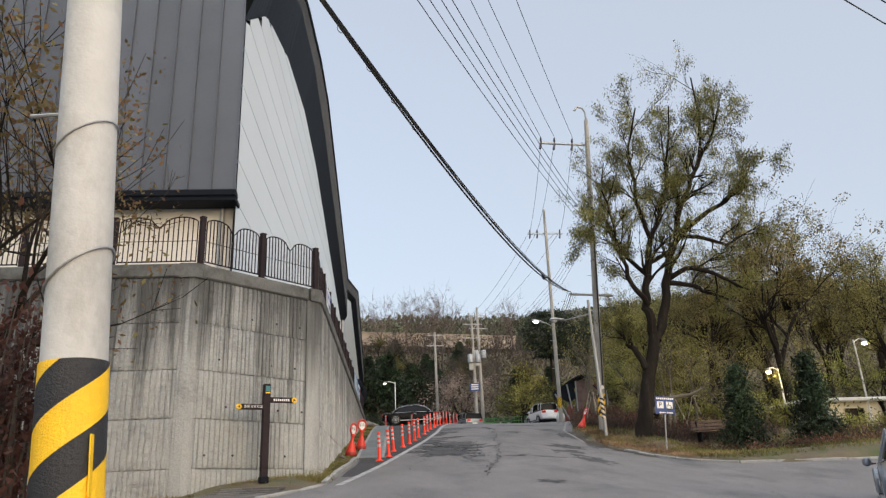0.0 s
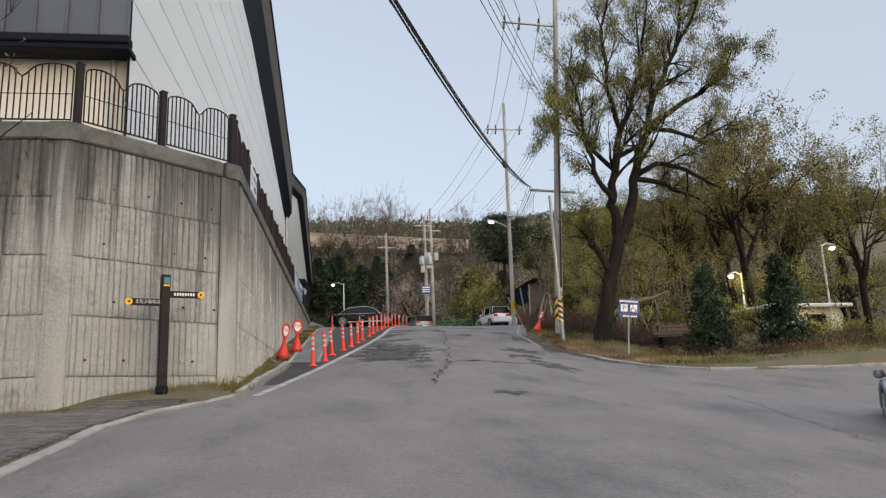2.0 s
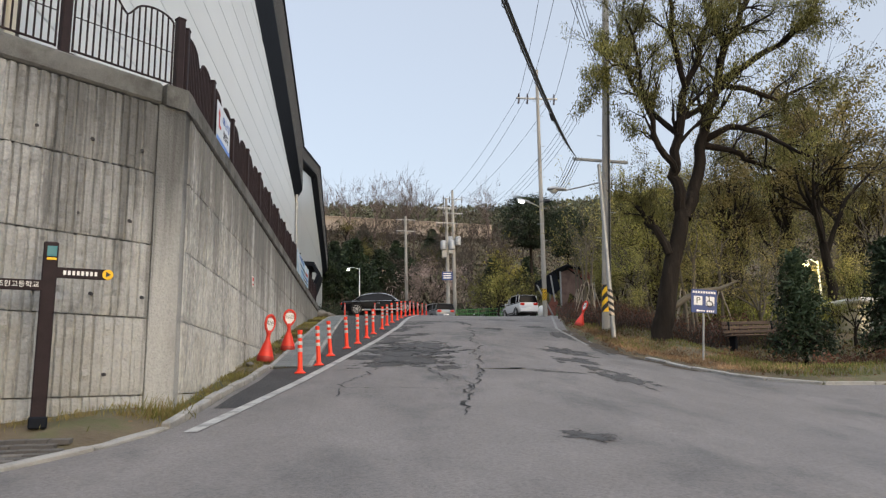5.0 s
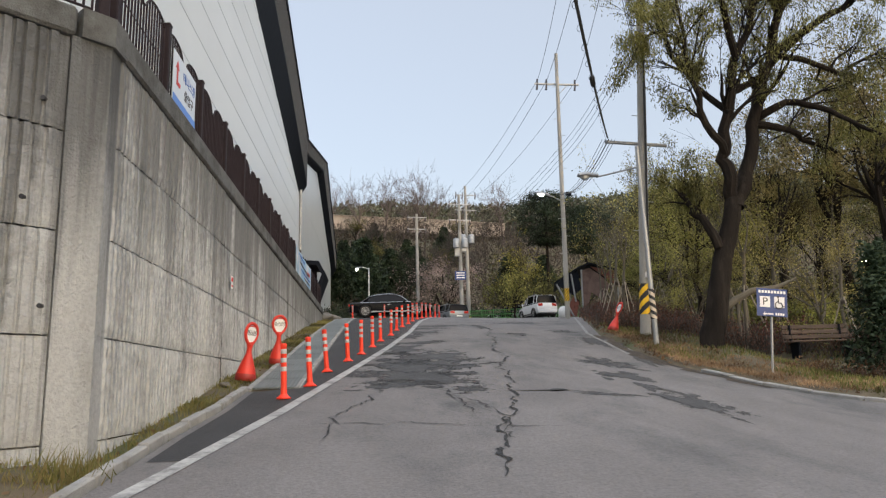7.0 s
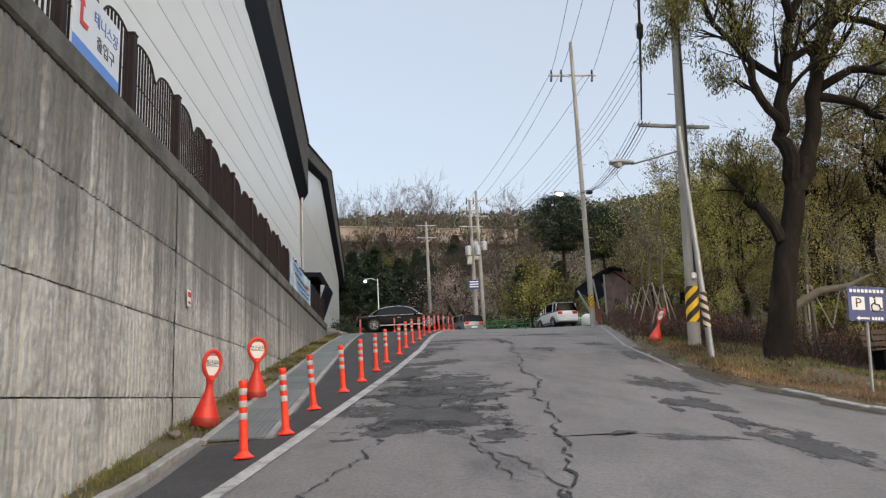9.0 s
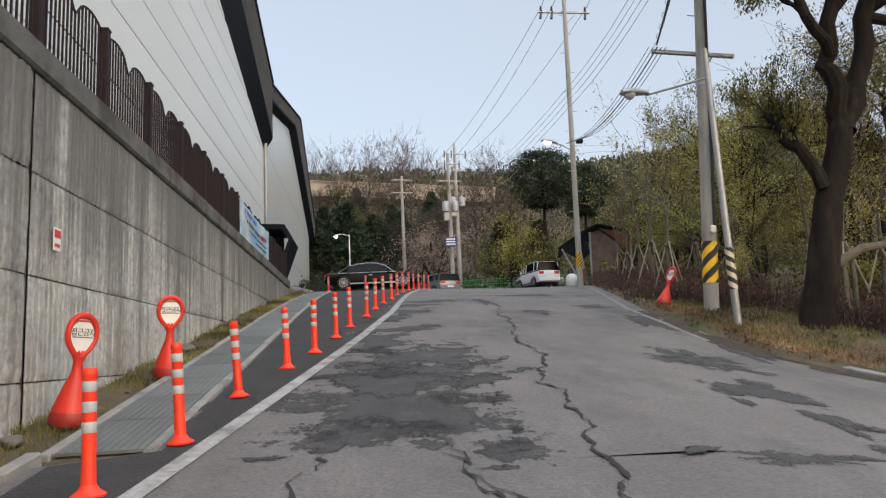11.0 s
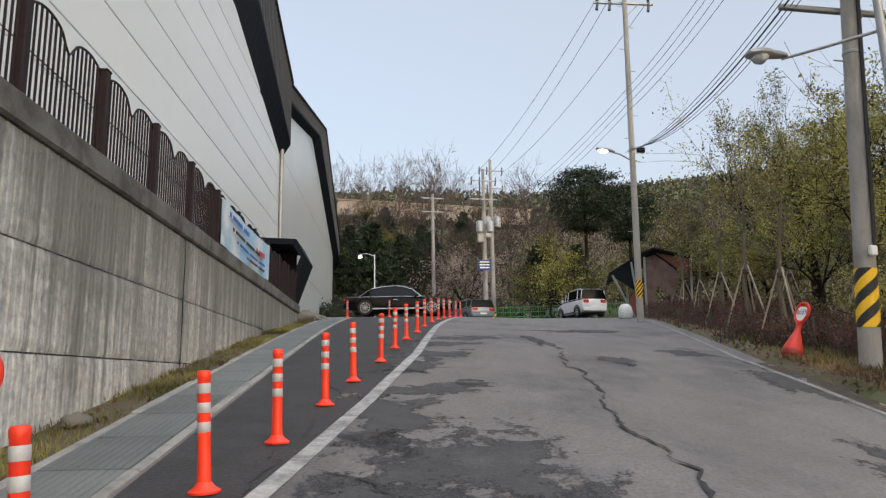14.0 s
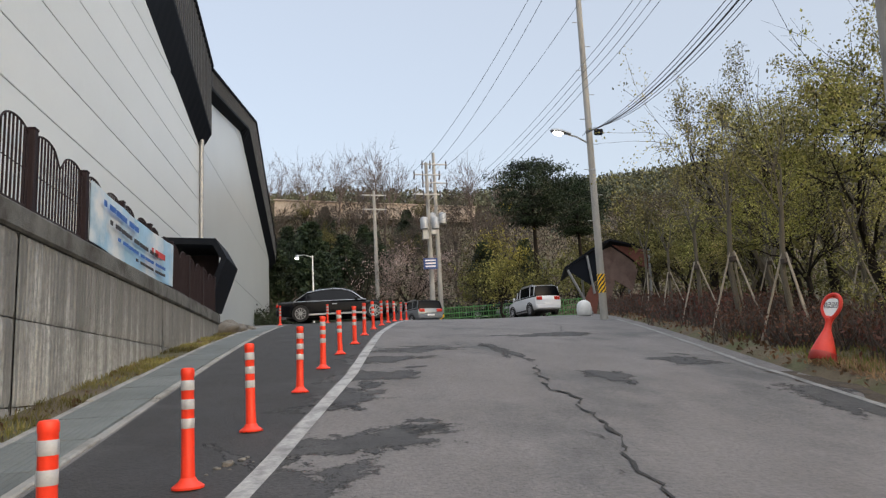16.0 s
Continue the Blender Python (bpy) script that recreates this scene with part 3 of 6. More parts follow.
cracks = [[(4.45, 32.2), (3.95, 28.6), (3.55, 25.6), (3.28, 23.4), (2.95, 21.2), (2.72, 19.3), (2.3, 17.9), (1.85, 15.4)], [(1.83, 20.5), (1.97, 19.15), (2.2, 18.2)], [(1.0, 20.7), (0.7, 19.4), (0.45, 18.1), (0.3, 17)],
          [(-0.1, 17.9), (1.3, 17.9), (2.67, 17.5), (3.4, 17.7)], [(0.91, 24.7), (1.54, 24.0), (3.2, 23.5), (4.47, 23.6), (6.97, 24.7)], [(1.81, 20.3), (2.27, 18.1), (2.0, 16)], [(5.5, 36.6), (4.4, 35.4), (4.5, 33)],
          [(5.5, 36.6), (7.2, 39.2), (8.2, 44)], [(7.5, 15.9), (6.95, 12.8), (6.2, 10)], [(0.9, 27.0), (0.55, 24.4), (0.1, 21.5)], [(2.6, 14.2), (3.4, 14.35)], [(5.5, 36.4), (7.3, 36.2), (9, 36.6)]]
for i, c in enumerate(cracks):
    tagged(new("road_crack", crack(c, 0.045 if i else 0.07, i).mesh("road_crack", CRACK)), "jagged dark crack in the asphalt", "road crack", "cracks in the road", "structure")

# ---- retaining wall ----
WX, TOP, COPE = -1.65, 6.12, 0.29
wall = thing("wall_retaining", (0, 0, 0), "tall ribbed concrete retaining wall with dark rain stains", "retaining wall", kind="structure")


def ribbed(length, height, seed, depth=0.038, pitch=0.105):
    """A cast panel with upright ribs; x along, z up, its face at y = 0 looking to -y."""
    rnd = random.Random(seed)
    us, ds = [0.0], [0.0]
    u = 0.03
    while u < length - pitch:
        w = pitch * rnd.uniform(0.8, 1.2)
        d = depth * rnd.uniform(0.5, 1.0)
        us += [u, u + w * 0.12, u + w * 0.72, u + w * 0.84]
        ds += [0.0, -d, -d * rnd.uniform(0.8, 1.1), 0.0]
        u += w
    us.append(length)
    ds.append(0.0)
    m, n = M(), len(us)
    rows = max(1, round(height / 0.075))
    for r in range(rows + 1):
        for a, b in zip(us, ds):
            edge = (0.004 + 0.55 * abs(b)) * noise.noise((a * 9, r * 0.83, seed)) if 0 < r < rows else 0.0
            m.v.append((a, b + edge + (0.01 if r in (0, rows) else 0), height * r / rows))
    m.f += [(r * n + i, r * n + i + 1, (r + 1) * n + i + 1, (r + 1) * n + i) for r in range(rows) for i in range(n - 1)]
    k = len(m.v)
    m.v += [(0, 0.2, 0), (length, 0.2, 0), (length, 0.2, height), (0, 0.2, height)]
    m.f += [(k + 1, k, k + 3, k + 2)]
    return m


def face_of_wall(a, b, foot, bays, seed, face=WALLC, depth=0.022):
    """Panels between two plan points, in courses 0.93 m high under the coping; foot(x, y) is the ground."""
    a, b = Vector((*a, 0)), Vector((*b, 0))
    L = (b - a).length
    d = (b - a) / L
    turn = Matrix.Rotation(math.atan2(d.y, d.x), 4, "Z")
    edges = [0.0] + bays + [L]
    for i, (u0, u1) in enumerate(zip(edges, edges[1:])):
        low = min(foot(*(a + d * u).xy) for u in (u0, u1)) - 0.5
        z1, r = TOP - COPE, 0
        while z1 > low:
            z0 = z1 - 0.93
            p = a + d * (u0 + 0.02)
            part("panel", ribbed(u1 - u0 - 0.04, 0.916, seed + i * 20 + r, depth if i or face is WALLC else 0.03), face, wall, at=Matrix.Translation((p.x, p.y, z0)) @ turn)
            z1, r = z0, r + 1
        for u in (u0, u1):
            if 0.05 < u < L - 0.05:
                p = a + d * u
                part("joint_strip", M().box((0, 0.02, 0), (0.05, 0.05, TOP - COPE - low), 0.01), COPING, wall, at=Matrix.Translation((p.x, p.y, (TOP - COPE + low) / 2)) @ turn)
    c = a + d * L / 2
    part("coping", M().box((0, 0.12, 0), (L + 0.04, 0.34, COPE), 0.03), COPING, wall, at=Matrix.Translation((c.x, c.y, TOP - COPE / 2)) @ turn)
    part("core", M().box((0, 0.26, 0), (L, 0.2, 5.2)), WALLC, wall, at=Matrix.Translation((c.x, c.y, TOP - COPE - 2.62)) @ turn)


C0, C1, C2, C3 = (-16.0, 14.2), (-3.95, 14.2), (-1.65, 16.42), (-1.65, 43.4)
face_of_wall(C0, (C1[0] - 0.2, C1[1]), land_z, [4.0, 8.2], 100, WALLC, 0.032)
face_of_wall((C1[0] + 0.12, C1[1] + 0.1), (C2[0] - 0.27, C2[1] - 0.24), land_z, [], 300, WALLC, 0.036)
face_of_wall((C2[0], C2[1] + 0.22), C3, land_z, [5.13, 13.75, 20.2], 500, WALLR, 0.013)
DIAG = Vector((C2[0] - C1[0], C2[1] - C1[1])).normalized()
for c, d1, d2, l1, l2 in ((C1, Vector((1, 0)), DIAG, 0.21, 0.17), (C2, DIAG, Vector((0, 1)), 0.37, 0.23)):
    o1, o2 = Vector((d1.y, -d1.x)) * 0.006, Vector((d2.y, -d2.x)) * 0.006
    q = Vector(c)
    outline = [q - d1 * l1 + o1, q + o1 * 0.6 + o2 * 0.6, q + d2 * l2 + o2, q + d2 * l2 - o2 * 50, q - d1 * l1 - o1 * 50]
    part("corner_pier", M().prism([tuple(p) for p in outline], Matrix.Translation((0, 0, 0.6)), TOP - COPE - 0.598), WALLC, wall)
    part("coping", M().prism([tuple(p) for p in [q - d1 * 0.3 + o1 * 8, q + o1 * 4 + o2 * 4, q + d2 * 0.3 + o2 * 8, q + d2 * 0.3 - o2 * 45, q - d1 * 0.3 - o1 * 45]], Matrix.Translation((0, 0, TOP - COPE - 0.003)), COPE + 0.006), COPING, wall)
holes = M()
for i in range(9):
    for r in range(4):
        u = 0.3 + i * 0.31 + 0.1 * ((r * 7 + i * 3) % 3)
        if (i + r) % 2 == 0 and u < 2.7:
            holes.tube([(C1[0] + 0.12 + u * 0.72, C1[1] + 0.1 + u * 0.695 - 0.03, 2.35 + r * 0.93), (C1[0] + 0.12 + u * 0.72, C1[1] + 0.1 + u * 0.695 + 0.02, 2.35 + r * 0.93)], 0.022, 8)
part("tie_holes", holes, INK, wall, "dark tie-rod holes")
solid("terrace", M().prism([(-30, 14.5), (-4.05, 14.5), (-2.05, 16.5), (-2.05, 44), (-30, 44)], Matrix.Translation((0, 0, 4.95)), 0.9), KERB, "concrete terrace behind the retaining wall", "terrace", "structure")

# ---- fence on the wall ----
fence = thing("fence", (0, 0, 0), "dark brown steel fence with wavy top rails", "fence", kind="structure")
post_me = M().box((0, 0, 0.53), (0.11, 0.11, 1.06), 0.012).box((0, 0, 1.065), (0.125, 0.125, 0.03), 0.008).box((0, 0, 0.012), (0.18, 0.18, 0.024), 0.004).mesh("post", BROWN)


def crest(s):
    """The top rail's height over a panel, s from 0 to 1."""
    return 0.98 + 0.1 * math.sin(math.pi * min(1, s * 2.4)) ** 0.6 * (s < 0.4167) - 0.13 * math.exp(-((s - 0.5) / 0.06) ** 2) + (0.1 * math.sin(math.pi * min(1, (1 - s) * 2.4)) ** 0.6 if s > 0.5833 else 0)


bar_mes = {}


def bar_mesh(h):
    h = round(h, 2)
    if h not in bar_mes:
        bar_mes[h] = M().box((0, 0, 0.1 + (h - 0.1) / 2), (0.02, 0.022, h - 0.1), 0.004).mesh("bar", BROWN)
    return bar_mes[h]


def fence_run(a, b, n, skip_last=False):
    a, b = Vector((*a, TOP + 0.0)), Vector((*b, TOP + 0.0))
    L = (b - a).length / n
    d = (b - a).normalized()
    turn = Matrix.Rotation(math.atan2(d.y, d.x), 4, "Z")
    for i in range(n + (0 if skip_last else 1)):
        part("post", post_me, BROWN, fence, at=Matrix.Translation(a + d * L * i) @ turn)
    for i in range(n if L > 0.8 else 0):
        o = Matrix.Translation(a + d * (L * i)) @ turn
        w = L - 0.2
        ss = [k / 30 for k in range(31)]
        m = M().tube([(0.1 + w * s, 0, crest(s)) for s in ss], 0.014, 6)
        m.box((0.1 + w / 2, 0, 0.1), (w, 0.025, 0.025), 0.005).box((0.1 + w / 2, 0.012, 0.55), (w, 0.008, 0.012))
        m.box((0.1, 0, 0.53), (0.022, 0.022, 0.9), 0.004).box((0.1 + w, 0, 0.53), (0.022, 0.022, 0.9), 0.004)
        p = part("fence_panel", m, BROWN, fence, at=o)
        for k in range(1, 16):
            s = k / 16
            part("bar", bar_mesh(crest(s) if k % 2 else crest(s)), BROWN, p, at=Matrix.Translation((0.1 + w * s, 0, 0)))
            if k % 2 == 0:
                part("picket_tip", bpy.data.meshes.get("picket_tip") or M().box((0, 0, 0), (0.03, 0.024, 0.16), 0.01).mesh("picket_tip", BROWN), BROWN, p, at=Matrix.Translation((0.1 + w * s, 0, 0.66)))


fence_run((-11.0, 14.34), (-3.9, 14.34), 4, True)
fence_run((-3.9, 14.34), (-1.78, 16.46), 2)
fence_run((-1.78, 16.76), (-1.78, 43.32), 15)


def banner(y0, y1, z0, z1, base, label, rows):
    """A printed cloth tied on the fence, with its unreadable lines as bars."""
    b = thing("banner", (WX - 0.04, y0, z0), label, "banner")
    n, L, h = 24, y1 - y0, z1 - z0
    m = M()
    for k in range(n + 1):
        for r in range(5):
            m.v.append((0.008 * math.sin(k * 1.1) * (0.4 + 0.2 * r) + 0.012 * noise.noise((k * 0.6, r * 0.8, y0)), L * k / n, h * r / 4 - 0.06 * math.sin(math.pi * k / n)))
    q = len(m.v)
    m.v += [(x - 0.012, y, z) for x, y, z in m.v]
    for k in range(n):
        for r in range(4):
            i = k * 5 + r
            m.f += [(i, i + 5, i + 6, i + 1), (q + i, q + i + 1, q + i + 6, q + i + 5)]
    part("cloth", m, base, b, smooth=True)
    for zz, ya, yb, hh, kk in rows:
        k, y, hh = 0, ya, hh * 0.8
        while y < yb - 0.1:
            w = 0.06 + 0.025 * ((k * 7) % 4)
            part("letter_bar", M().box((0.055, (y + w / 2) * L, zz * h - 0.06 * math.sin(math.pi * y)), (0.006, w * L * 0.42, hh * h)), kk, b)
            y += w * 0.52
            k += 1
    for yy in (0, L):
        part("cord", M().tube([(0, yy, h * 0.95), (-0.06, yy, h * 1.02)], 0.006, 5), WHITE, b)
    return b


BLUEINK = mat("blue_ink", (0.03, 0.12, 0.42), 0.6, var=0.1)
REDINK = mat("red_ink", (0.55, 0.05, 0.05), 0.6, var=0.1)
banner(32.75, 37.85, 6.2, 7.08, SKYBLUE, "pale blue and white cloth banner tied to the fence", [(0.75, 0.06, 0.5, 0.13, BLUEINK), (0.5, 0.12, 0.75, 0.1, INK), (0.55, 0.6, 0.9, 0.16, REDINK), (0.3, 0.2, 0.9, 0.08, BLUEINK), (0.15, 0.4, 0.9, 0.07, INK)])
notice_sheet = thing("banner", Matrix.Translation((WX - 0.05, 18.62, TOP + 0.06)) @ Matrix.Rotation(radians(90), 4, "Z") @ Matrix.Rotation(radians(90), 4, "X"), "white printed sheet with red arrow and blue letters on fence", "banner")
part("sheet", M().box((0.56, 0.37, 0.0), (1.12, 0.74, 0.012), 0.004), mat("bluish_white_sheet", (0.62, 0.69, 0.78), 0.45, var=0.05, scale=3, bump=0.02), notice_sheet)
part("printed_band", M().box((0.56, 0.07, 0.008), (1.12, 0.14, 0.004)), mat("clear_blue_ink", (0.1, 0.25, 0.68), 0.5, var=0.08), notice_sheet)
part("arrow", M().prism([(0.3, 0.3), (0.33, 0.36), (0.2, 0.36), (0.2, 0.52), (0.25, 0.52), (0.17, 0.64), (0.09, 0.52), (0.14, 0.52), (0.14, 0.3)], Matrix.Translation((0, 0, 0.007)), 0.004), REDINK, notice_sheet)
# ---- arena building ----
BX, OX = -3.6, -3.2
arena = thing("arena_building", (0, 0, 0), "large hall with white panelled walls and a dark metal roof edge", "building")


def roofline(pts):
    return lambda y: float(np.interp(y, [p[0] for p in pts], [p[1] for p in pts]))


def band(ys, edges, close=False):
    """A sheet along y between edge lines; each edge gives (x, z) at y."""
    m, n = M(), len(edges)
    m.v = [(e(y)[0], y, e(y)[1]) for y in ys for e in edges]
    m.f = [(i * n + k + 1, i * n + k, (i + 1) * n + k, (i + 1) * n + k + 1) for i in range(len(ys) - 1) for k in range(n - 1)]
    return m


def hall(y0, y1, inner, lower, upper, z_low, wall_end, skin, lift=1.058):
    """One gable of the hall: wall strips up to the roof's curve, the dark soffit and the ribbed fascia."""
    ys = [float(q) for q in np.arange(y0, y1 - 0.2, 0.5)] + [y1]
    wall_ys = [y for y in ys if y < wall_end - 0.2] + [wall_end]
    z = z_low
    while z < max(inner(y) for y in ys):
        run = [y for y in wall_ys if inner(y) + 0.1 > z + 0.05]
        top = lambda y, q=z: min(q + lift - 0.014, inner(y) + 0.1)
        if len(run) > 2:
            part("wall_panel", band(run, [lambda y, q=z: (BX - 0.06, q), lambda y, q=z: (BX - 0.012, q), lambda y, q=z: (BX, q + 0.012), lambda y: (BX, top(y) - 0.012), lambda y: (BX - 0.012, top(y)), lambda y: (BX - 0.06, top(y))]), skin, arena)
        z += lift
    part("wall_backing", band(wall_ys, [lambda y: (BX - 0.05, z_low - 1), lambda y: (BX - 0.05, inner(y))]), SEAL, arena)
    part("soffit", band(ys, [lambda y: (BX - 0.1, inner(y)), lambda y: (OX, lower(y)), lambda y: (OX, lower(y) + 0.16)]), BLACKM, arena, "black metal soffit")
    part("fascia", band(ys, [lambda y: (OX - 0.01, lower(y) + 0.1), lambda y: (OX - 0.01, upper(y)), lambda y: (OX - 9, upper(y) + 0.5)]), FASCIA, arena, "grey ribbed metal fascia")
    k = y0 + 0.2
    while k < y1 - 0.1:
        part("rib", M().box((OX + 0.012, k, (lower(k) + upper(k) + 0.1) / 2), (0.04, 0.03, upper(k) - lower(k) - 0.1), 0.006), FASCIA, arena)
        k += 0.31
    part("roof_edge", M().tube([(OX + 0.01, y, upper(y)) for y in ys], 0.09, 6), BLACKM, arena)
    part("eave_end", M().add([(BX - 6, y1, inner(y1)), (OX, y1, lower(y1)), (OX, y1, upper(y1)), (BX - 6, y1, upper(y1) + 0.4)], [(0, 1, 2, 3)]), BLACKM, arena)


hall(15.9, 51.4, roofline([(15.9, 13.2), (18.7, 15.5), (23, 16.9), (28, 17.6), (33, 17.3), (38, 16.25), (43, 15.2), (49.5, 13.85), (51.4, 13.45)]),
     roofline([(15.9, 14.6), (18.7, 17.4), (23.4, 19.3), (28, 19.8), (33, 19.2), (37, 18.2), (43, 16.75), (47, 15.6), (51.4, 14.3)]),
     roofline([(15.9, 16.6), (20, 19.2), (25, 20.8), (30, 21.7), (34, 21.8), (40.5, 20.2), (47, 18.4), (51.4, 17.3)]), 5.07, 51.4, PANEL)
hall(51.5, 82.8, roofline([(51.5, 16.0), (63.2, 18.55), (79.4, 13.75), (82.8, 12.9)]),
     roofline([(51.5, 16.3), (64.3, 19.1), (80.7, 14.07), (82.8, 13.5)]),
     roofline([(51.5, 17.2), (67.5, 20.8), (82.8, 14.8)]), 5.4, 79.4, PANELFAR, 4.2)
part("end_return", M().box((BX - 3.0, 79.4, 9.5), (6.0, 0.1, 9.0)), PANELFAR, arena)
# the roof sheeting that wraps down the end wall
for k in range(22):
    x = -3.62 - 0.55 * k
    part("cladding_sheet", M().box((x - 0.275, 15.84, 12.9), (0.545, 0.1, 9.2), 0.01), CLAD, arena)
    part("standing_seam", M().box((x, 15.77, 12.9), (0.035, 0.07, 9.2), 0.008), CLAD, arena)
part("gutter", M().box((-9.6, 15.72, 8.32), (12.1, 0.3, 0.18), 0.03).box((-9.6, 15.86, 8.18), (12.1, 0.5, 0.12), 0.02), BLACKM, arena, "black metal gutter")
part("end_wall", M().box((-9.65, 16.35, 6.8), (12.0, 0.3, 2.9)), CREAM, arena, "cream rendered end wall")
part("downpipe", M().tube([(-3.95, 16.1, 8.15), (-3.95, 16.1, 5.8)], 0.055, 10), STEEL, arena, "steel downpipe")
part("downpipe", M().tube([(-3.5, 50.9, 13.9), (-3.5, 50.9, 6.5)], 0.09, 10), STEEL, arena, "cream steel downpipe")
# black porch hood beyond the fence
hood = M()
hood.loft([[(-3.58, y, 6.3), (-2.15, y, 6.5), (-1.62, y, 8.0), (-1.95, y, 8.62), (-3.58, y, 8.7), (-3.58, y, 8.5), (-2.05, y, 8.42), (-1.8, y, 7.98), (-2.28, y, 6.68), (-3.58, y, 6.5)] for y in (44.8, 47.2)])
part("porch_hood", hood, BLACKM, arena, "black angular porch hood")
part("porch_back", M().box((-2.9, 46.9, 7.5), (1.4, 0.1, 1.9)), BROWN, arena)

# ---- poles ----


def stripes(z0, z1, r0, r1, n, slope, mats):
    """A striped reflective sleeve, its bands slanting round the pole, seam at the back."""
    m, idx, cols = M(), [], 36
    h = (z1 - z0) / n
    for k in range(-n, 2 * n):
        for i in range(cols):
            quad = []
            for ii, kk in ((i, k), (i + 1, k), (i + 1, k + 1), (i, k + 1)):
                a = 2 * math.pi * ii / cols
                z = min(z1, max(z0, z0 + kk * h + slope * (a - math.pi)))
                r = r0 + (r1 - r0) * (z - z0) / (z1 - z0)
                quad.append((r * math.sin(-a), r * math.cos(a), z))
            if quad[0][2] < quad[3][2] - 1e-5 or quad[1][2] < quad[2][2] - 1e-5:
                m.add(quad, [(0, 3, 2, 1)])
                idx.append(k % 2)
    return m.mesh("sleeve", mats, False, idx)


def crossarm(parent, z, half, off=0.0, insul=(), turn=0.0, y=0.14):
    arm = part("crossarm", M().box((off, y, z), (half * 2, 0.09, 0.09), 0.01), STEEL, parent, at=Matrix.Rotation(radians(turn), 4, "Z"))
    part("brace", M().tube([(off + half * 0.5, y, z), (0, y, z - half * 0.55)], 0.02, 5), STEEL, arm)
    for u in insul:
        part("insulator", M().lathe([(0.03, 0.04), (0.06, 0.08), (0.035, 0.12), (0.06, 0.16), (0.035, 0.2), (0.05, 0.24), (0.02, 0.3)], (u, y, z), 10), CERAMIC, arm, smooth=True)
        part("strain_insulator", M().tube([(u, y - 0.05, z - 0.02), (u - 0.06, y - 0.1, z - 0.36)], [0.05, 0.06], 8), CERAMIC, arm)
    return arm


def luminaire(parent, p, d, lit, length=0.7):
    """A cobra-head street lamp at p, pointing along d."""
    d = Vector(d).normalized()
    turn = d.to_track_quat("X", "Z").to_matrix().to_4x4()
    rings = []
    for u, w, h in ((0, 0.05, 0.05), (0.12, 0.08, 0.075), (0.25, 0.1, 0.085), (0.3, 0.14, 0.1), (length * 0.75, 0.15, 0.1), (length * 0.95, 0.1, 0.07), (length, 0.03, 0.02)):
        rings.append([(u, w * math.cos(a), 0.02 + h * math.sin(a) * (1 if math.sin(a) > 0 else 0.5)) for a in [2 * math.pi * k / 12 for k in range(12)]])
    head = part("lamp_head", M().loft(rings), STEEL, parent, smooth=True, at=Matrix.Translation(p) @ turn)
    rings = [[(u, w * math.cos(a), -0.02 + 0.09 * s * math.sin(a) * (0.4 if math.sin(a) > 0 else 1)) for a in [2 * math.pi * k / 12 for k in range(12)]] for u, w, s in ((0.3, 0.06, 0.3), (0.36, 0.12, 1), (length * 0.72, 0.125, 1), (length * 0.85, 0.06, 0.3))]
    part("lens", M().loft(rings), LAMPON if lit else LENS, head, smooth=True)


def concrete_pole(name, x, y, height, lean=(0, 0), r0=0.19, r1=0.11, sleeve=None, label="", steps=True, base=None, slope=0.15, skin=None):
    z = land_z(x, y) if base is None else base
    p = thing(name, Matrix.Translation((x, y, z)) @ Euler((radians(lean[1]), radians(lean[0]), 0)).to_matrix().to_4x4(), label or "grey concrete utility pole with cables", "utility pole", "utility poles")
    part("shaft", M().tube([(0, 0, -0.4), (0, 0, height * 0.5), (0, 0, height)], [r0, (r0 + r1) / 2, r1], 24), skin or POLEC, p, smooth=True)
    if sleeve:
        z0, z1, n = sleeve
        r = lambda q: r0 + (r1 - r0) * q / height + 0.006
        part("sleeve", stripes(z0, z1, r(z0), r(z1), n, slope, [YELLOW, BLACKS]), None, p, "yellow and black striped reflective sleeve")
    if steps:
        for k in range(int((height - 4) / 0.9)):
            q, s = 3.2 + 0.9 * k, (1 if k % 2 else -1)
            part("climbing_step", M().tube([(s * r1 * 0.8, 0, q), (s * (r0 + 0.16), 0, q)], 0.012, 6), STEEL, p)
    for q in (height * 0.35, height * 0.62):
        rr = r0 + (r1 - r0) * q / height
        part("band", M().lathe([(rr + 0.004, 0), (rr + 0.012, 0.01), (rr + 0.012, 0.05), (rr + 0.004, 0.06)], (0, 0, q), 20), STEEL, p)
    return p


POLEPALE = mat("pale_pole_concrete", (0.52, 0.52, 0.51), 0.85, var=0.14, scale=3, fine=45, bump=0.2, stretch=(1, 1, 0.5), c2=(0.36, 0.355, 0.34), amount=0.6, knobs=14, speck=0.94)
near = concrete_pole("utility_pole", -1.565, 3.9, 14.0, (-3.8, 0), 0.172, 0.12, (0.3, 1.685, 6), "weathered concrete utility pole with striped reflective sleeve", base=0.43, skin=POLEPALE, slope=0.12)
crossarm(near, 13.6, 1.1, 0, (-1.0, 0, 1.0), 20)
part("notice", M().box((0.148, -0.088, 1.15), (0.008, 0.07, 0.3), 0.003), YELLOW, near, "small yellow notice")
part("wire_band", M().tube([(0.172 * math.cos(a), 0.172 * math.sin(a), 2.2 + 0.12 * math.cos(a)) for a in [k * math.pi / 10 for k in range(21)]], 0.008, 5), STEEL, near)
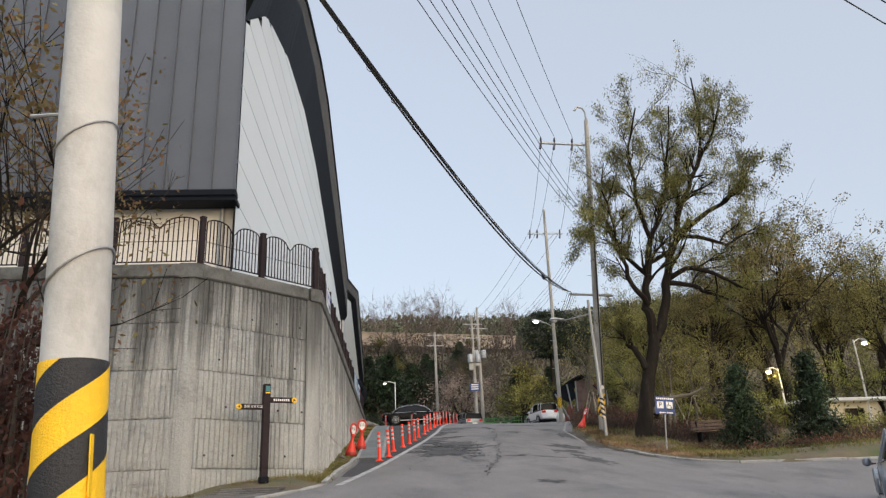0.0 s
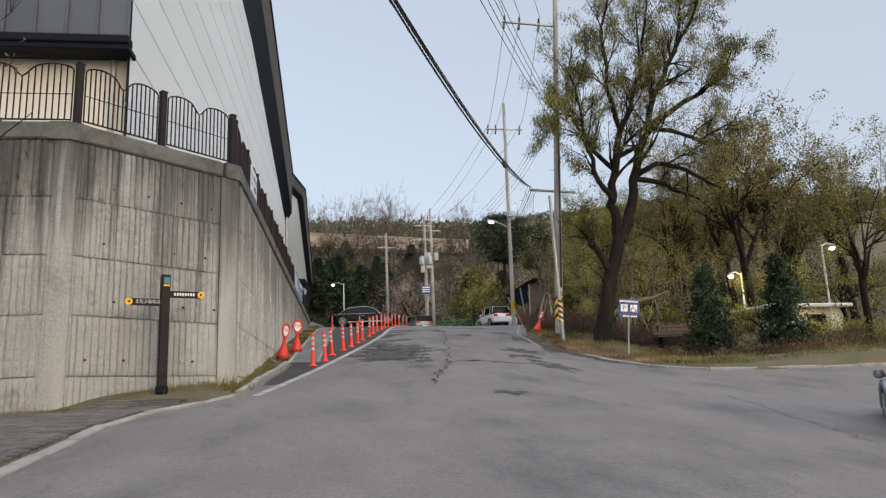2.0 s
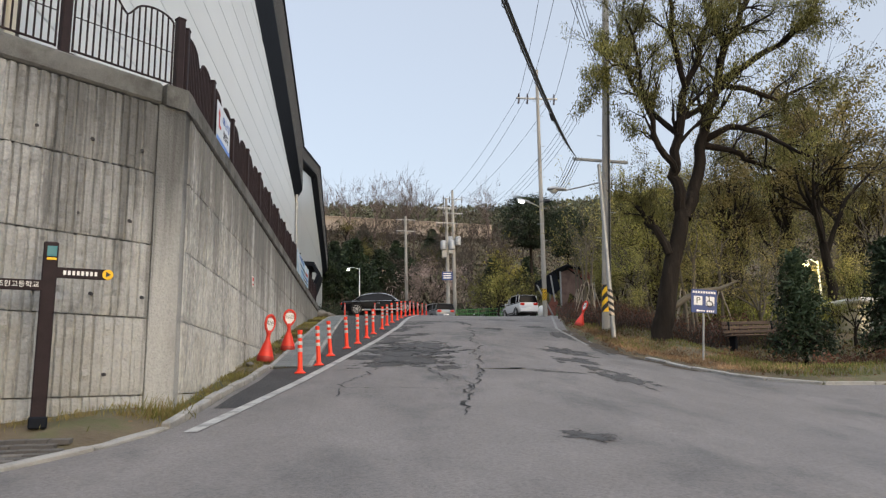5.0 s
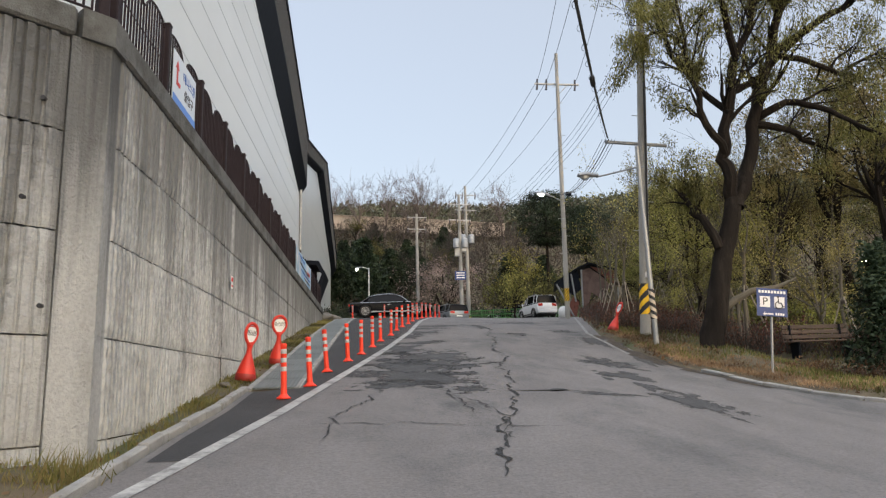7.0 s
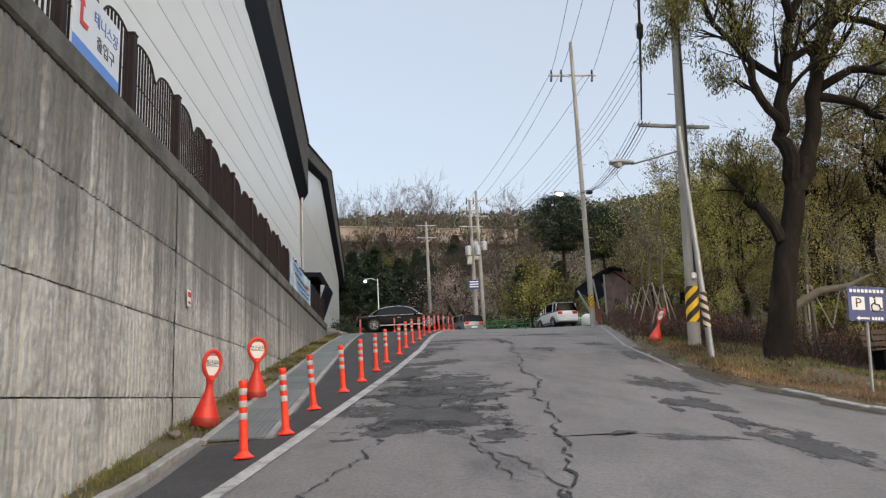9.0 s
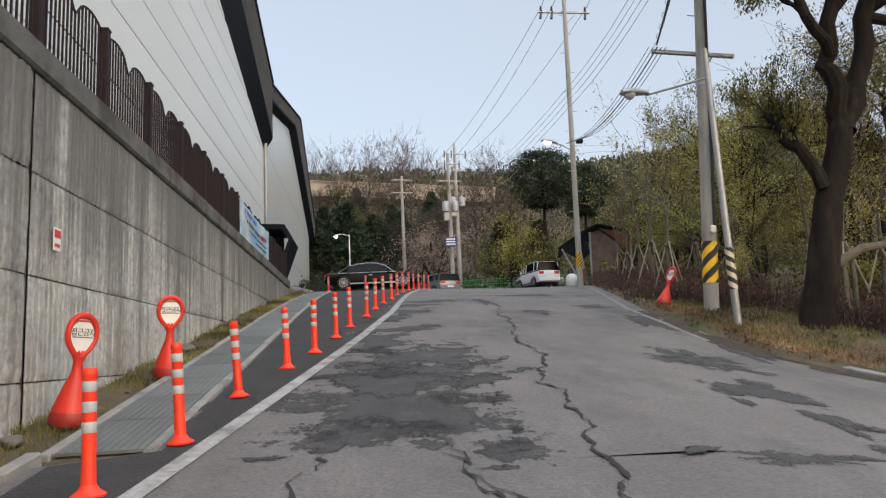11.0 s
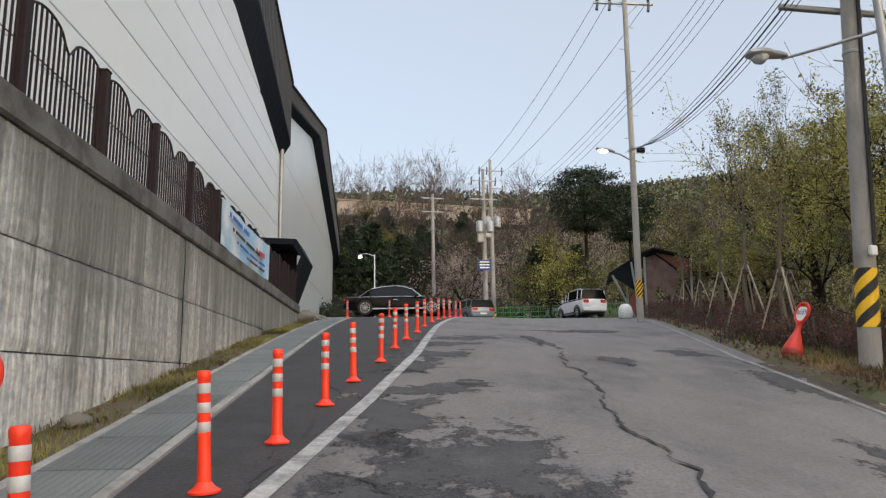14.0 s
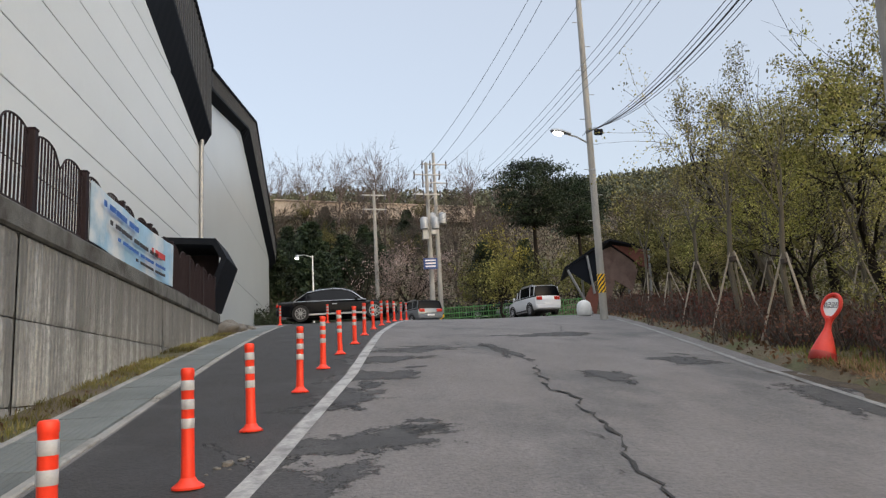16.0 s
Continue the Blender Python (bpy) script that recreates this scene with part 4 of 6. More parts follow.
part("wire_band", M().tube([(0.168 * math.cos(a), 0.168 * math.sin(a), 3.0 + 0.1 * math.cos(a)) for a in [k * math.pi / 10 for k in range(21)]], 0.006, 5), STEEL, near)
poleA = concrete_pole("utility_pole", 8.62, 29.9, 14.6, (3.5, 0), 0.162, 0.1, (0.7, 1.6, 5), "tall concrete utility pole with striped sleeve and crossarms", base=3.65)
crossarm(poleA, 5.95, 0.97, -0.15, (), 0)
crossarm(poleA, 13.35, 1.2, -1.1, (-2.2, -1.55, -0.7), 0)
part("goose_neck", M().tube([(0, 0, 14.4), (-0.02, 0, 15.0), (-0.15, 0, 15.25), (-0.4, 0, 15.32), (-0.55, 0, 15.1)], 0.05, 8), STEEL, poleA, smooth=True)
part("cable_riser", M().tube([(0.05, -0.185, 1.9), (0.04, -0.17, 5), (0.02, -0.155, 9)], 0.03, 6), WIRE, poleA)
part("white_cap", M().box((0.0, -0.205, 1.85), (0.12, 0.08, 0.16), 0.02), WHITE, poleA)
lean_pole = thing("street_lamp", Matrix.Translation((8.22, 28.1, 3.25)) @ Euler((0, radians(-1.3), 0)).to_matrix().to_4x4(), "thin steel lamp post with an arm and grey lamp head", "street lamp")
part("shaft", M().tube([(0, 0, -0.3), (0, 0, 5.6)], [0.075, 0.055], 14), STEEL, lean_pole, smooth=True)
part("sleeve", stripes(0.82, 1.62, 0.082, 0.079, 8, -0.05, [mat("faded_cream_sheet", (0.6, 0.5, 0.38), 0.5, var=0.15), BLACKS]), None, lean_pole, "black and faded cream striped sleeve")
part("arm", M().tube([(0, 0.06, 5.03), (-0.45, 0.5, 5.02), (-0.95, 0.85, 4.99)], 0.025, 8), STEEL, lean_pole, smooth=True)
luminaire(lean_pole, (-0.9, 0.8, 4.99), (-0.9, -0.05, 0.02), False, 0.62)
P2 = concrete_pole("utility_pole", 10.4, 44.9, 14.1, (0.7, 0), 0.13, 0.085, (0.75, 1.38, 8), "concrete utility pole with a lit street lamp arm", base=5.7)
crossarm(P2, 12.4, 1.2, 0, (-1.05, -0.55, 1.0), 0)
part("lamp_arm", M().tube([(0, 0, 5.9), (-0.5, -0.05, 6.15), (-0.8, -0.1, 6.2)], 0.03, 8), STEEL, P2, smooth=True)
luminaire(P2, (-0.7, -0.1, 6.2), (-1, -0.12, 0.12), True, 0.75)
part("cable_box", M().box((0.3, -0.1, 6.3), (0.3, 0.16, 0.2), 0.03), BLACKM, P2)
for x, y, h, arms in ((8.05, 70, 11.4, 1), (8.95, 72.5, 12.9, 1), (4.9, 80, 11.5, 0)):
    fp = concrete_pole("utility_pole", x, y, h, (0, 0), 0.19, 0.11, (0.3, 1.1, 4) if arms else None, "concrete utility pole carrying transformers" if arms else "bare concrete utility pole among trees", steps=False, base=(7.3 if arms else 7.9))
    for q in ((h - 0.9, h - 2.3) if arms else (h - 0.4, h - 1.6)):
        crossarm(fp, q, 1.0, 0, (-0.9, -0.3, 0.9), 8, -0.12)
    if arms:
        for s in (-0.35, 0.4):
            part("transformer", M().lathe([(0.2, 0), (0.27, 0.03), (0.27, 0.75), (0.22, 0.82), (0.08, 0.86)], (s, -0.28, h * 0.58), 16), STEEL, fp, smooth=True)
        part("meter_box", M().box((-0.3, -0.15, h * 0.55), (0.4, 0.3, 0.7), 0.03), STEEL, fp)

# ---- cables ----


def span(a, b, sag, r=0.011, n=22):
    a, b = Vector(a), Vector(b)
    return M().tube([a.lerp(b, k / n) - Vector((0, 0, 4 * sag * (k / n) * (1 - k / n))) for k in range(n + 1)], r, 5)


def cable(a, b, sag, r=0.011, label="thin black overhead cable"):
    return tagged(new("overhead_cable", span(a, b, sag, r).mesh("overhead_cable", WIRE)), label, "cable", "overhead cables")


NA = [(-2.7, 3.6, 13.95), (-2.2, 3.9, 13.95), (-1.2, 4.3, 13.95)]
AA = [(7.2, 29.7, 17.2), (7.85, 29.7, 17.2), (8.7, 29.7, 17.2)]
PP = [(9.5, 44.8, 18.3), (10.0, 44.8, 18.3), (11.6, 44.8, 18.3)]
FP = [(7.1, 70, 18.0), (8.2, 70, 18.0), (9.9, 72.5, 19.2)]
for k in range(3):
    cable(NA[k], AA[k], 0.5)
    cable(AA[k], PP[k], 0.35)
    cable(PP[k], FP[k], 0.7)
for k in range(4):
    cable((-2.75 + 0.15 * k, 3.9, 10.1 + 0.25 * k), (8.9, 29.75, 12.6 + 0.3 * k), 0.5, 0.01)
    cable((9.0, 29.75, 12.6 + 0.3 * k), (10.45, 44.9, 13.6 + 0.3 * k), 0.35, 0.008)
    cable((10.45, 44.9, 13.6 + 0.3 * k), (8.6, 70, 14.5 + 0.35 * k), 0.6, 0.008)
for k in range(3):
    cable((-1.7, 4.3, 9.0 + 0.35 * k), (32 + k, 23, 9.2 + 0.2 * k), 0.1, 0.012)
for k in range(5):
    cable((-1.74, 4.0, 6.75), (7.84, 29.7, 9.66), (0.8, 0.75, 0.824, 0.93, 0.96)[k], 0.021 if k == 2 else 0.011, "thick bundle of black communication cables" if k == 2 else "black communication cable beside the thick bundle")
    cable((7.7 + 0.1 * k, 29.8, 9.65), (10.2 + 0.06 * k, 44.85, 11.9 + 0.06 * k), 0.45 + 0.05 * k, 0.017 if k == 2 else 0.008)
splice = thing("cable_splice", (0, 0, 0), "black cable lashing and splice box hanging on the bundle", "cable")
rc = random.Random(8)
for k in range(60):
    s = (k + 0.5) / 60
    p = Vector((-1.74, 4.0, 6.75)).lerp(Vector((7.84, 29.7, 9.66)), s) - Vector((0, 0, 4 * 0.824 * s * (1 - s)))
    if k % 2:
        part("lashing", M().tube([Vector((rc.uniform(0.024, 0.036) * math.cos(a), 0.03 * a, 0.032 * math.sin(a))) for a in [q * 0.7 for q in range(9)]], 0.005, 4), WIRE, splice, at=Matrix.Translation(p))
s = 0.69
p = Vector((-1.74, 4.0, 6.75)).lerp(Vector((7.84, 29.7, 9.66)), s) - Vector((0, 0, 4 * 0.824 * s * (1 - s)))
part("splice_box", M().tube([(-0.02, -0.05, -0.07), (0.0, 0.0, -0.065), (0.13, 0.36, -0.04), (0.15, 0.41, -0.035)], [0.03, 0.05, 0.05, 0.03], 10), WIRE, splice, at=Matrix.Translation(p))

# ---- delineators and warning cones ----
posts = thing("delineator_post", (0, 0, 0), "orange plastic delineator post with white reflective bands", "delineator", "row of delineator posts")
part("foot", M().lathe([(0.1, 0), (0.102, 0.014), (0.09, 0.022), (0.062, 0.042), (0.05, 0.062), (0.044, 0.068)], n=20), ORANGE, posts, smooth=True)
part("tube", M().lathe([(0.045, 0.05), (0.041, 0.2), (0.04, 0.7), (0.043, 0.705), (0.043, 0.74), (0.036, 0.752), (0.012, 0.755)], n=18), ORANGE, posts, smooth=True)
for q in (0.37, 0.49, 0.61):
    part("reflective_band", M().lathe([(0.0405, q), (0.0425, q + 0.003), (0.0425, q + 0.06), (0.0405, q + 0.063)], n=18), REFLECT, posts, "silver white reflective band", True)
DEL = [(-0.38, 19.81), (-0.13, 20.92), (0.01, 22.6), (0.31, 24.22), (0.55, 25.5), (0.78, 27.12), (0.98, 28.73), (1.29, 30.7), (1.51, 32.75), (1.76, 34.65), (2.05, 36.6), (2.33, 39.1), (2.67, 41.7), (3.03, 44.1), (3.4, 46.6), (3.8, 49), (4.25, 51.4), (4.7, 53.8), (-0.5, 50.6), (1.3, 51.2)]
rng = random.Random(4)
for i, (x, y) in enumerate(DEL):
    at = Matrix.Translation((x, y, road_z(x, y) + 0.002)) @ Euler((radians(rng.uniform(-1.2, 1.2)), radians(rng.uniform(-1.2, 1.2) - {1: 2, 2: 4, 3: 3}.get(i, 0)), 0)).to_matrix().to_4x4()
    if i == 0:
        posts.matrix_basis = at
    else:
        copy_thing(posts, at)


def word(text, size, parent, at, material, name="lettering", label=""):
    """Letters in the built-in font, as a mesh."""
    cu = bpy.data.curves.new(name, "FONT")
    cu.body, cu.size, cu.extrude, cu.align_x, cu.align_y = text, size, 0.002, "CENTER", "CENTER"
    tmp = bpy.data.objects.new(name, cu)
    scene.collection.objects.link(tmp)
    bpy.context.view_layer.update()
    me = bpy.data.meshes.new_from_object(tmp.evaluated_get(bpy.context.evaluated_depsgraph_get()))
    bpy.data.objects.remove(tmp)
    me.materials.clear()
    me.materials.append(material)
    return part(name, me, None, parent, label, at=at)


word("테니스장", 0.17, notice_sheet, Matrix.Translation((0.76, 0.53, 0.008)), BLUEINK, "lettering", "blue Korean lettering")
word("출입구", 0.17, notice_sheet, Matrix.Translation((0.76, 0.3, 0.008)), INK, "lettering", "dark Korean lettering")


def warning_cone(x, y, facing, tilt=(0, 0), dark=False):
    c = thing("warning_cone", Matrix.Translation((x, y, max(land_z(x, y) - 0.01, road_z(x, y)))) @ Euler((radians(tilt[0]), radians(tilt[1]), radians(facing))).to_matrix().to_4x4() @ Matrix.Diagonal((0.78, 0.78, 0.88, 1)),
              "red plastic warning cone with a round white sign", "warning cone", "red warning cones")
    part("ballast", M().lathe([(0.2, 0), (0.215, 0.02), (0.215, 0.1), (0.2, 0.13)], n=24), REDDARK, c, "dark red weighted base", True)
    part("cone", M().lathe([(0.2, 0.125), (0.195, 0.16), (0.12, 0.36), (0.06, 0.5), (0.05, 0.6), (0.07, 0.66), (0.02, 0.68)], n=24), RED, c, smooth=True)
    ring = []
    for k in range(33):
        a = 2 * math.pi * k / 32
        ring.append(((0.175 + 0.02 * -math.cos(a)) * math.sin(a) * (1 if math.cos(a) < 0 else 1 - 0.25 * math.cos(a) ** 2), 0, 0.86 - 0.2 * math.cos(a)))
    part("sign_rim", M().tube(ring, 0.032, 8, False).tube([(0, 0, 0.6), (0.05, 0, 0.7)], 0.045, 8).tube([(0, 0, 0.6), (-0.05, 0, 0.7)], 0.045, 8), RED, c, smooth=True)
    plate = part("sign_plate", M().prism([(0.148 * math.sin(2 * math.pi * k / 28), 0.158 * math.cos(2 * math.pi * k / 28)) for k in range(28)], Matrix.Translation((0, -0.012, 0.85)) @ Matrix.Rotation(radians(90), 4, "X"), -0.024), WHITE, c, "round white plate")
    word("접근금지", 0.082, plate, Matrix.Translation((0, -0.016, 0.89)) @ Matrix.Rotation(radians(90), 4, "X"), INK, "lettering", "black Korean lettering")
    part("printed_line", M().box((0, -0.0145, 0.845), (0.26, 0.004, 0.007)), INK, plate)
    part("handle_bar", M().box((0, 0, 1.0), (0.2, 0.03, 0.02), 0.006), RED, c)
    return c


warning_cone(-1.25, 21.75, 58, (6, 3))
warning_cone(-1.05, 24.05, 28, (7, 0))
warning_cone(8.0, 30.95, -76, (-20, 4))

tagged(new("dirt_strip", ribbon([(right_edge(y) - 0.12, y) for y in np.arange(22.4, 31, 0.5)], 0.34, 0.007, 0, 0.12, 5).mesh("dirt_strip", DIRT)), "dark dirt and rotting leaves along the road edge", "dirt", kind="structure")
# thin white sheet with red bars standing in for a reddish smear
smear = thing("wall_notice", (WX + 0.02, 22.25, 4.35), "small red and white smear on the concrete wall, built as a sheet", "notice")
part("sheet", M().box((0.028, 0, 0), (0.006, 0.16, 0.22), 0.002), WHITE, smear)
part("letter_bar", M().box((0.033, 0, 0.05), (0.004, 0.13, 0.07)), REDINK, smear)
part("letter_bar", M().box((0.033, 0, -0.06), (0.004, 0.11, 0.03)), REDINK, smear)
# ---- plants ----


def quick_mesh(name, co, quads, material):
    me = bpy.data.meshes.new(name)
    co, quads = np.asarray(co, np.float32), np.asarray(quads, np.int32)
    me.vertices.add(len(co))
    me.vertices.foreach_set("co", co.ravel())
    me.loops.add(quads.size)
    me.loops.foreach_set("vertex_index", quads.ravel())
    me.polygons.add(len(quads))
    me.polygons.foreach_set("loop_start", np.arange(0, quads.size, 4, dtype=np.int32))
    me.materials.append(material)
    me.update(calc_edges=True)
    return me


def leaves(points, size, seed, slim=0.5, up=0.0, spread=0.0):
    """Small leaf blades at the points, turned at random; up makes them stand."""
    r = np.random.default_rng(seed)
    p = np.asarray(points, float)
    n = len(p)
    p = p + r.normal(0, 1, (n, 3)) * spread
    d = r.normal(0, 1, (n, 3))
    d[:, 2] += up * 3
    d /= np.linalg.norm(d, axis=1)[:, None]
    s = np.cross(d, r.normal(0, 1, (n, 3)))
    s /= np.linalg.norm(s, axis=1)[:, None] + 1e-9
    L = size * r.uniform(0.6, 1.4, (n, 1))
    co = np.stack([p, p + d * L * 0.5 + s * L * slim * 0.5, p + d * L, p + d * L * 0.5 - s * L * slim * 0.5], 1).reshape(-1, 3)
    return co, np.arange(n * 4).reshape(-1, 4)


def grow(w, tips, p, d, length, r, depth, rnd, k=4, bend=0.25, lift=0.12, wide=0.75, ratio=0.66, twig=0.006):
    """A branch with its side branches; tips collects where leaves sit."""
    n = (max(3, int(length / 0.6) + 2) if depth > 1 else 2) if depth else 1
    pts, rad, d = [p.copy()], [r], d.normalized()
    for i in range(n):
        d = (d + Vector((rnd.gauss(0, 1), rnd.gauss(0, 1), rnd.gauss(0, 1))) * bend * 0.4 + Vector((0, 0, lift * 0.4))).normalized()
        p = p + d * length / n
        pts.append(p.copy())
        rad.append(r * (1 - 0.8 * (i + 1) / n) + 0.003)
    w.tube(pts, rad, 9 if r > 0.12 else 6 if r > 0.06 else 4 if r > 0.03 else 3, False)
    if depth == 0:
        tips += [pts[0].lerp(pts[1], q) for q in (0.4, 0.75, 1.0)]
        return
    if depth == 1:
        tips += pts[1:]
    for j in range(k):
        s = rnd.uniform(0.25, 1.0) if j else 1.0
        i = min(n, int(s * n))
        base = (pts[min(i + 1, n)] - pts[max(i - 1, 0)]).normalized()
        side = base.cross(Vector((rnd.gauss(0, 1), rnd.gauss(0, 1), rnd.gauss(0, 1)))).normalized()
        ang = rnd.uniform(0.4, 1.0) * wide if j else rnd.uniform(0, 0.3)
        grow(w, tips, pts[i], base * math.cos(ang) + side * math.sin(ang), length * ratio * rnd.uniform(0.75, 1.15), max(twig, rad[i] * rnd.uniform(0.6, 0.9)), depth - 1, rnd, k, bend, lift, wide, ratio, twig)


def tree(name, at, height, r0, seed, leaf, label, per_tip=3, size=0.09, depth=4, k=4, trunk=0.35, group="", bark=None, wide=0.8, lift=0.12, spread=0.12, slim=0.5, limbs=None, category="tree", ratio=0.66, hang=0.15, twig=0.006, clump=0.8, gap=-0.02):
    """A tree with a tapered trunk, limbs and a crown of many small leaves."""
    rnd = random.Random(seed)
    w, tips = M(), []
    if limbs:
        for path, ra, rb, kids, reach in limbs:
            pts = [Vector(q) for q in path]
            fine = []
            for a, b in zip(pts, pts[1:]):
                fine += [a.lerp(b, q / 3) + Vector((rnd.gauss(0, 1), rnd.gauss(0, 1), 0)) * 0.04 for q in range(3)]
            fine.append(pts[-1])
            rad = [ra + (rb - ra) * i / (len(fine) - 1) for i in range(len(fine))]
            w.tube(fine, rad, 14 if ra > 0.2 else 9, False)
            for j in range(kids):
                i = int((0.3 + 0.7 * (j + 0.5) / kids) * (len(fine) - 1))
                base = (fine[min(i + 1, len(fine) - 1)] - fine[max(0, i - 1)]).normalized()
                side = base.cross(Vector((rnd.gauss(0, 1), rnd.gauss(0, 1), rnd.gauss(0, 1)))).normalized()
                ang = rnd.uniform(0.5, 1.15)
                grow(w, tips, fine[i], base * math.cos(ang) + side * math.sin(ang) + Vector((0, 0, 0.25)), reach * rnd.uniform(0.5, 0.95), rad[i] * rnd.uniform(0.4, 0.6), depth, rnd, k, 0.35, lift, wide)
    else:
        top = Vector((rnd.gauss(0, 0.05), rnd.gauss(0, 0.05), 1)) * height * trunk
        pts = [Vector((0, 0, -0.3)), Vector((0, 0, 0.02)), Vector((0, 0, 0.25)), top * 0.5 + Vector((rnd.gauss(0, 0.06), rnd.gauss(0, 0.06), 0)), top]
        w.tube(pts, [r0 * 1.5, r0 * 1.35, r0 * 1.05, r0 * 0.9, r0 * 0.75], 10, False)
        for j in range(k):
            a = 2 * math.pi * (j + rnd.random() * 0.6) / k
            ang = rnd.uniform(0.15, 0.75) * wide
            grow(w, tips, top * rnd.uniform(0.75, 1.0) if j else top, Vector((math.cos(a) * math.sin(ang), math.sin(a) * math.sin(ang), math.cos(ang))), height * (1 - trunk) * rnd.uniform(0.42, 0.6), r0 * rnd.uniform(0.4, 0.65), depth - 1, rnd, k, 0.3, lift, wide, ratio, twig)
    t = thing(name, at, label, category, group)
    part("trunk", w, bark or BARK, t, smooth=True)
    if per_tip:
        # leaves gather in clumps and leave gaps between them
        tips = [v for v in tips if noise.noise(v * clump + Vector((seed, 0, 0))) > gap]
        q = np.repeat(np.array([tuple(v) for v in tips]), per_tip, 0)
        part("crown", quick_mesh("crown", *leaves(q, size, seed, slim, hang, spread), leaf), leaf, t)
    return t


def turned(x, y, z, a, s=1.0):
    return Matrix.Translation((x, y, z)) @ Matrix.Rotation(a, 4, "Z") @ Matrix.Scale(s, 4)


def again(ob, x, y, z, a, s=1.0):
    """A copy of a plant, turned and scaled."""
    c = copy_thing(ob, Matrix.Translation((x, y, z)) @ Matrix.Rotation(a, 4, "Z"))
    c.scale = (s, s, s)
    return c


OAK = (9.55, 27.7, 3.0)
limbs = [([(-0.2, 0, -0.3), (-0.07, 0, 0.25), (0.2, 0.05, 1.3), (0.62, 0.1, 2.65), (1.02, 0.1, 4.25)], 0.36, 0.22, 0, 1),
         ([(0.45, 0, 2.9), (0.12, 0.2, 3.75), (-0.06, 0.3, 4.05), (-0.35, 0.4, 4.5)], 0.14, 0.06, 6, 1.0),
         ([(1.02, 0.1, 4.1), (0.85, 0, 5.2), (0.78, -0.1, 5.7), (1.0, -0.2, 7.0), (1.25, -0.3, 8.1), (1.7, -0.4, 9.2), (2.25, -0.5, 10.5), (2.5, -0.5, 11.8), (2.9, -0.5, 14.4)], 0.2, 0.03, 18, 1.7),
         ([(1.05, 0.1, 4.0), (1.4, 0.15, 4.6), (1.75, 0.2, 5.9), (2.14, 0.2, 7.4), (2.5, 0.1, 8.3), (2.95, 0, 9.8), (3.5, -0.2, 11.0), (4.0, -0.3, 11.9), (4.3, -0.4, 14), (4.2, -0.4, 15.9)], 0.22, 0.03, 20, 1.8),
         ([(1.95, 0.2, 6.6), (2.68, -0.2, 6.97), (3.38, -0.5, 6.7), (4.05, -0.8, 6.2), (4.67, -1.1, 5.7)], 0.12, 0.04, 6, 1.2),
         ([(2.0, 0.2, 6.45), (3.07, 0.5, 6.4), (3.9, 0.8, 6.12), (4.8, 1.0, 5.9)], 0.12, 0.04, 5, 1.2),
         ([(2.6, 0.1, 8.5), (3.94, -0.4, 9.37), (4.73, -0.6, 9.77), (5.6, -0.8, 10.7), (5.9, -0.9, 11.4)], 0.12, 0.03, 10, 1.3),
         ([(2.6, 0.1, 8.5), (4.0, 0.5, 8.48), (5.03, 0.8, 8.27), (5.98, 1.0, 8.8), (6.8, 1.2, 9.2)], 0.1, 0.03, 8, 1.3),
         ([(0.83, -0.1, 5.5), (0.18, -0.4, 6.2), (-0.09, -0.6, 7.36), (-0.34, -0.7, 8.56), (-0.7, -0.8, 10.2)], 0.12, 0.03, 12, 1.4),
         ([(1.1, -0.2, 7.2), (1.71, 0, 7.53), (2.25, 0.1, 7.85)], 0.1, 0.09, 0, 1),
         ([(0.95, -0.2, 6.6), (0.3, 0.9, 8.2), (-0.2, 1.4, 10.2), (0.3, 1.5, 12.6)], 0.1, 0.03, 11, 1.6),
         ([(1.25, -0.3, 8.1), (0.6, -1.2, 9.6), (0.4, -1.6, 11.8), (0.9, -1.7, 13.6)], 0.1, 0.03, 10, 1.7),
         ([(2.95, 0, 9.8), (2.9, 1.0, 11.6), (3.2, 1.4, 14.2)], 0.1, 0.03, 9, 1.8),
         ([(3.5, -0.2, 11.0), (4.6, -0.5, 12.8), (5.2, -0.6, 14.4)], 0.09, 0.03, 9, 1.5),
         ([(-0.3, -0.7, 8.4), (-1.0, -0.6, 8.8), (-1.5, -0.5, 8.6)], 0.06, 0.02, 6, 1.0)]
tree("willow_tree", turned(*OAK, 0), 17, 0.5, 3, LEAF_OAK, "large dark-trunked willow with sparse fresh hanging leaves", 9, 0.1, 3, 3, limbs=limbs, spread=0.11, slim=0.26, hang=-0.7, clump=1.1, gap=-0.16, lift=0.05)

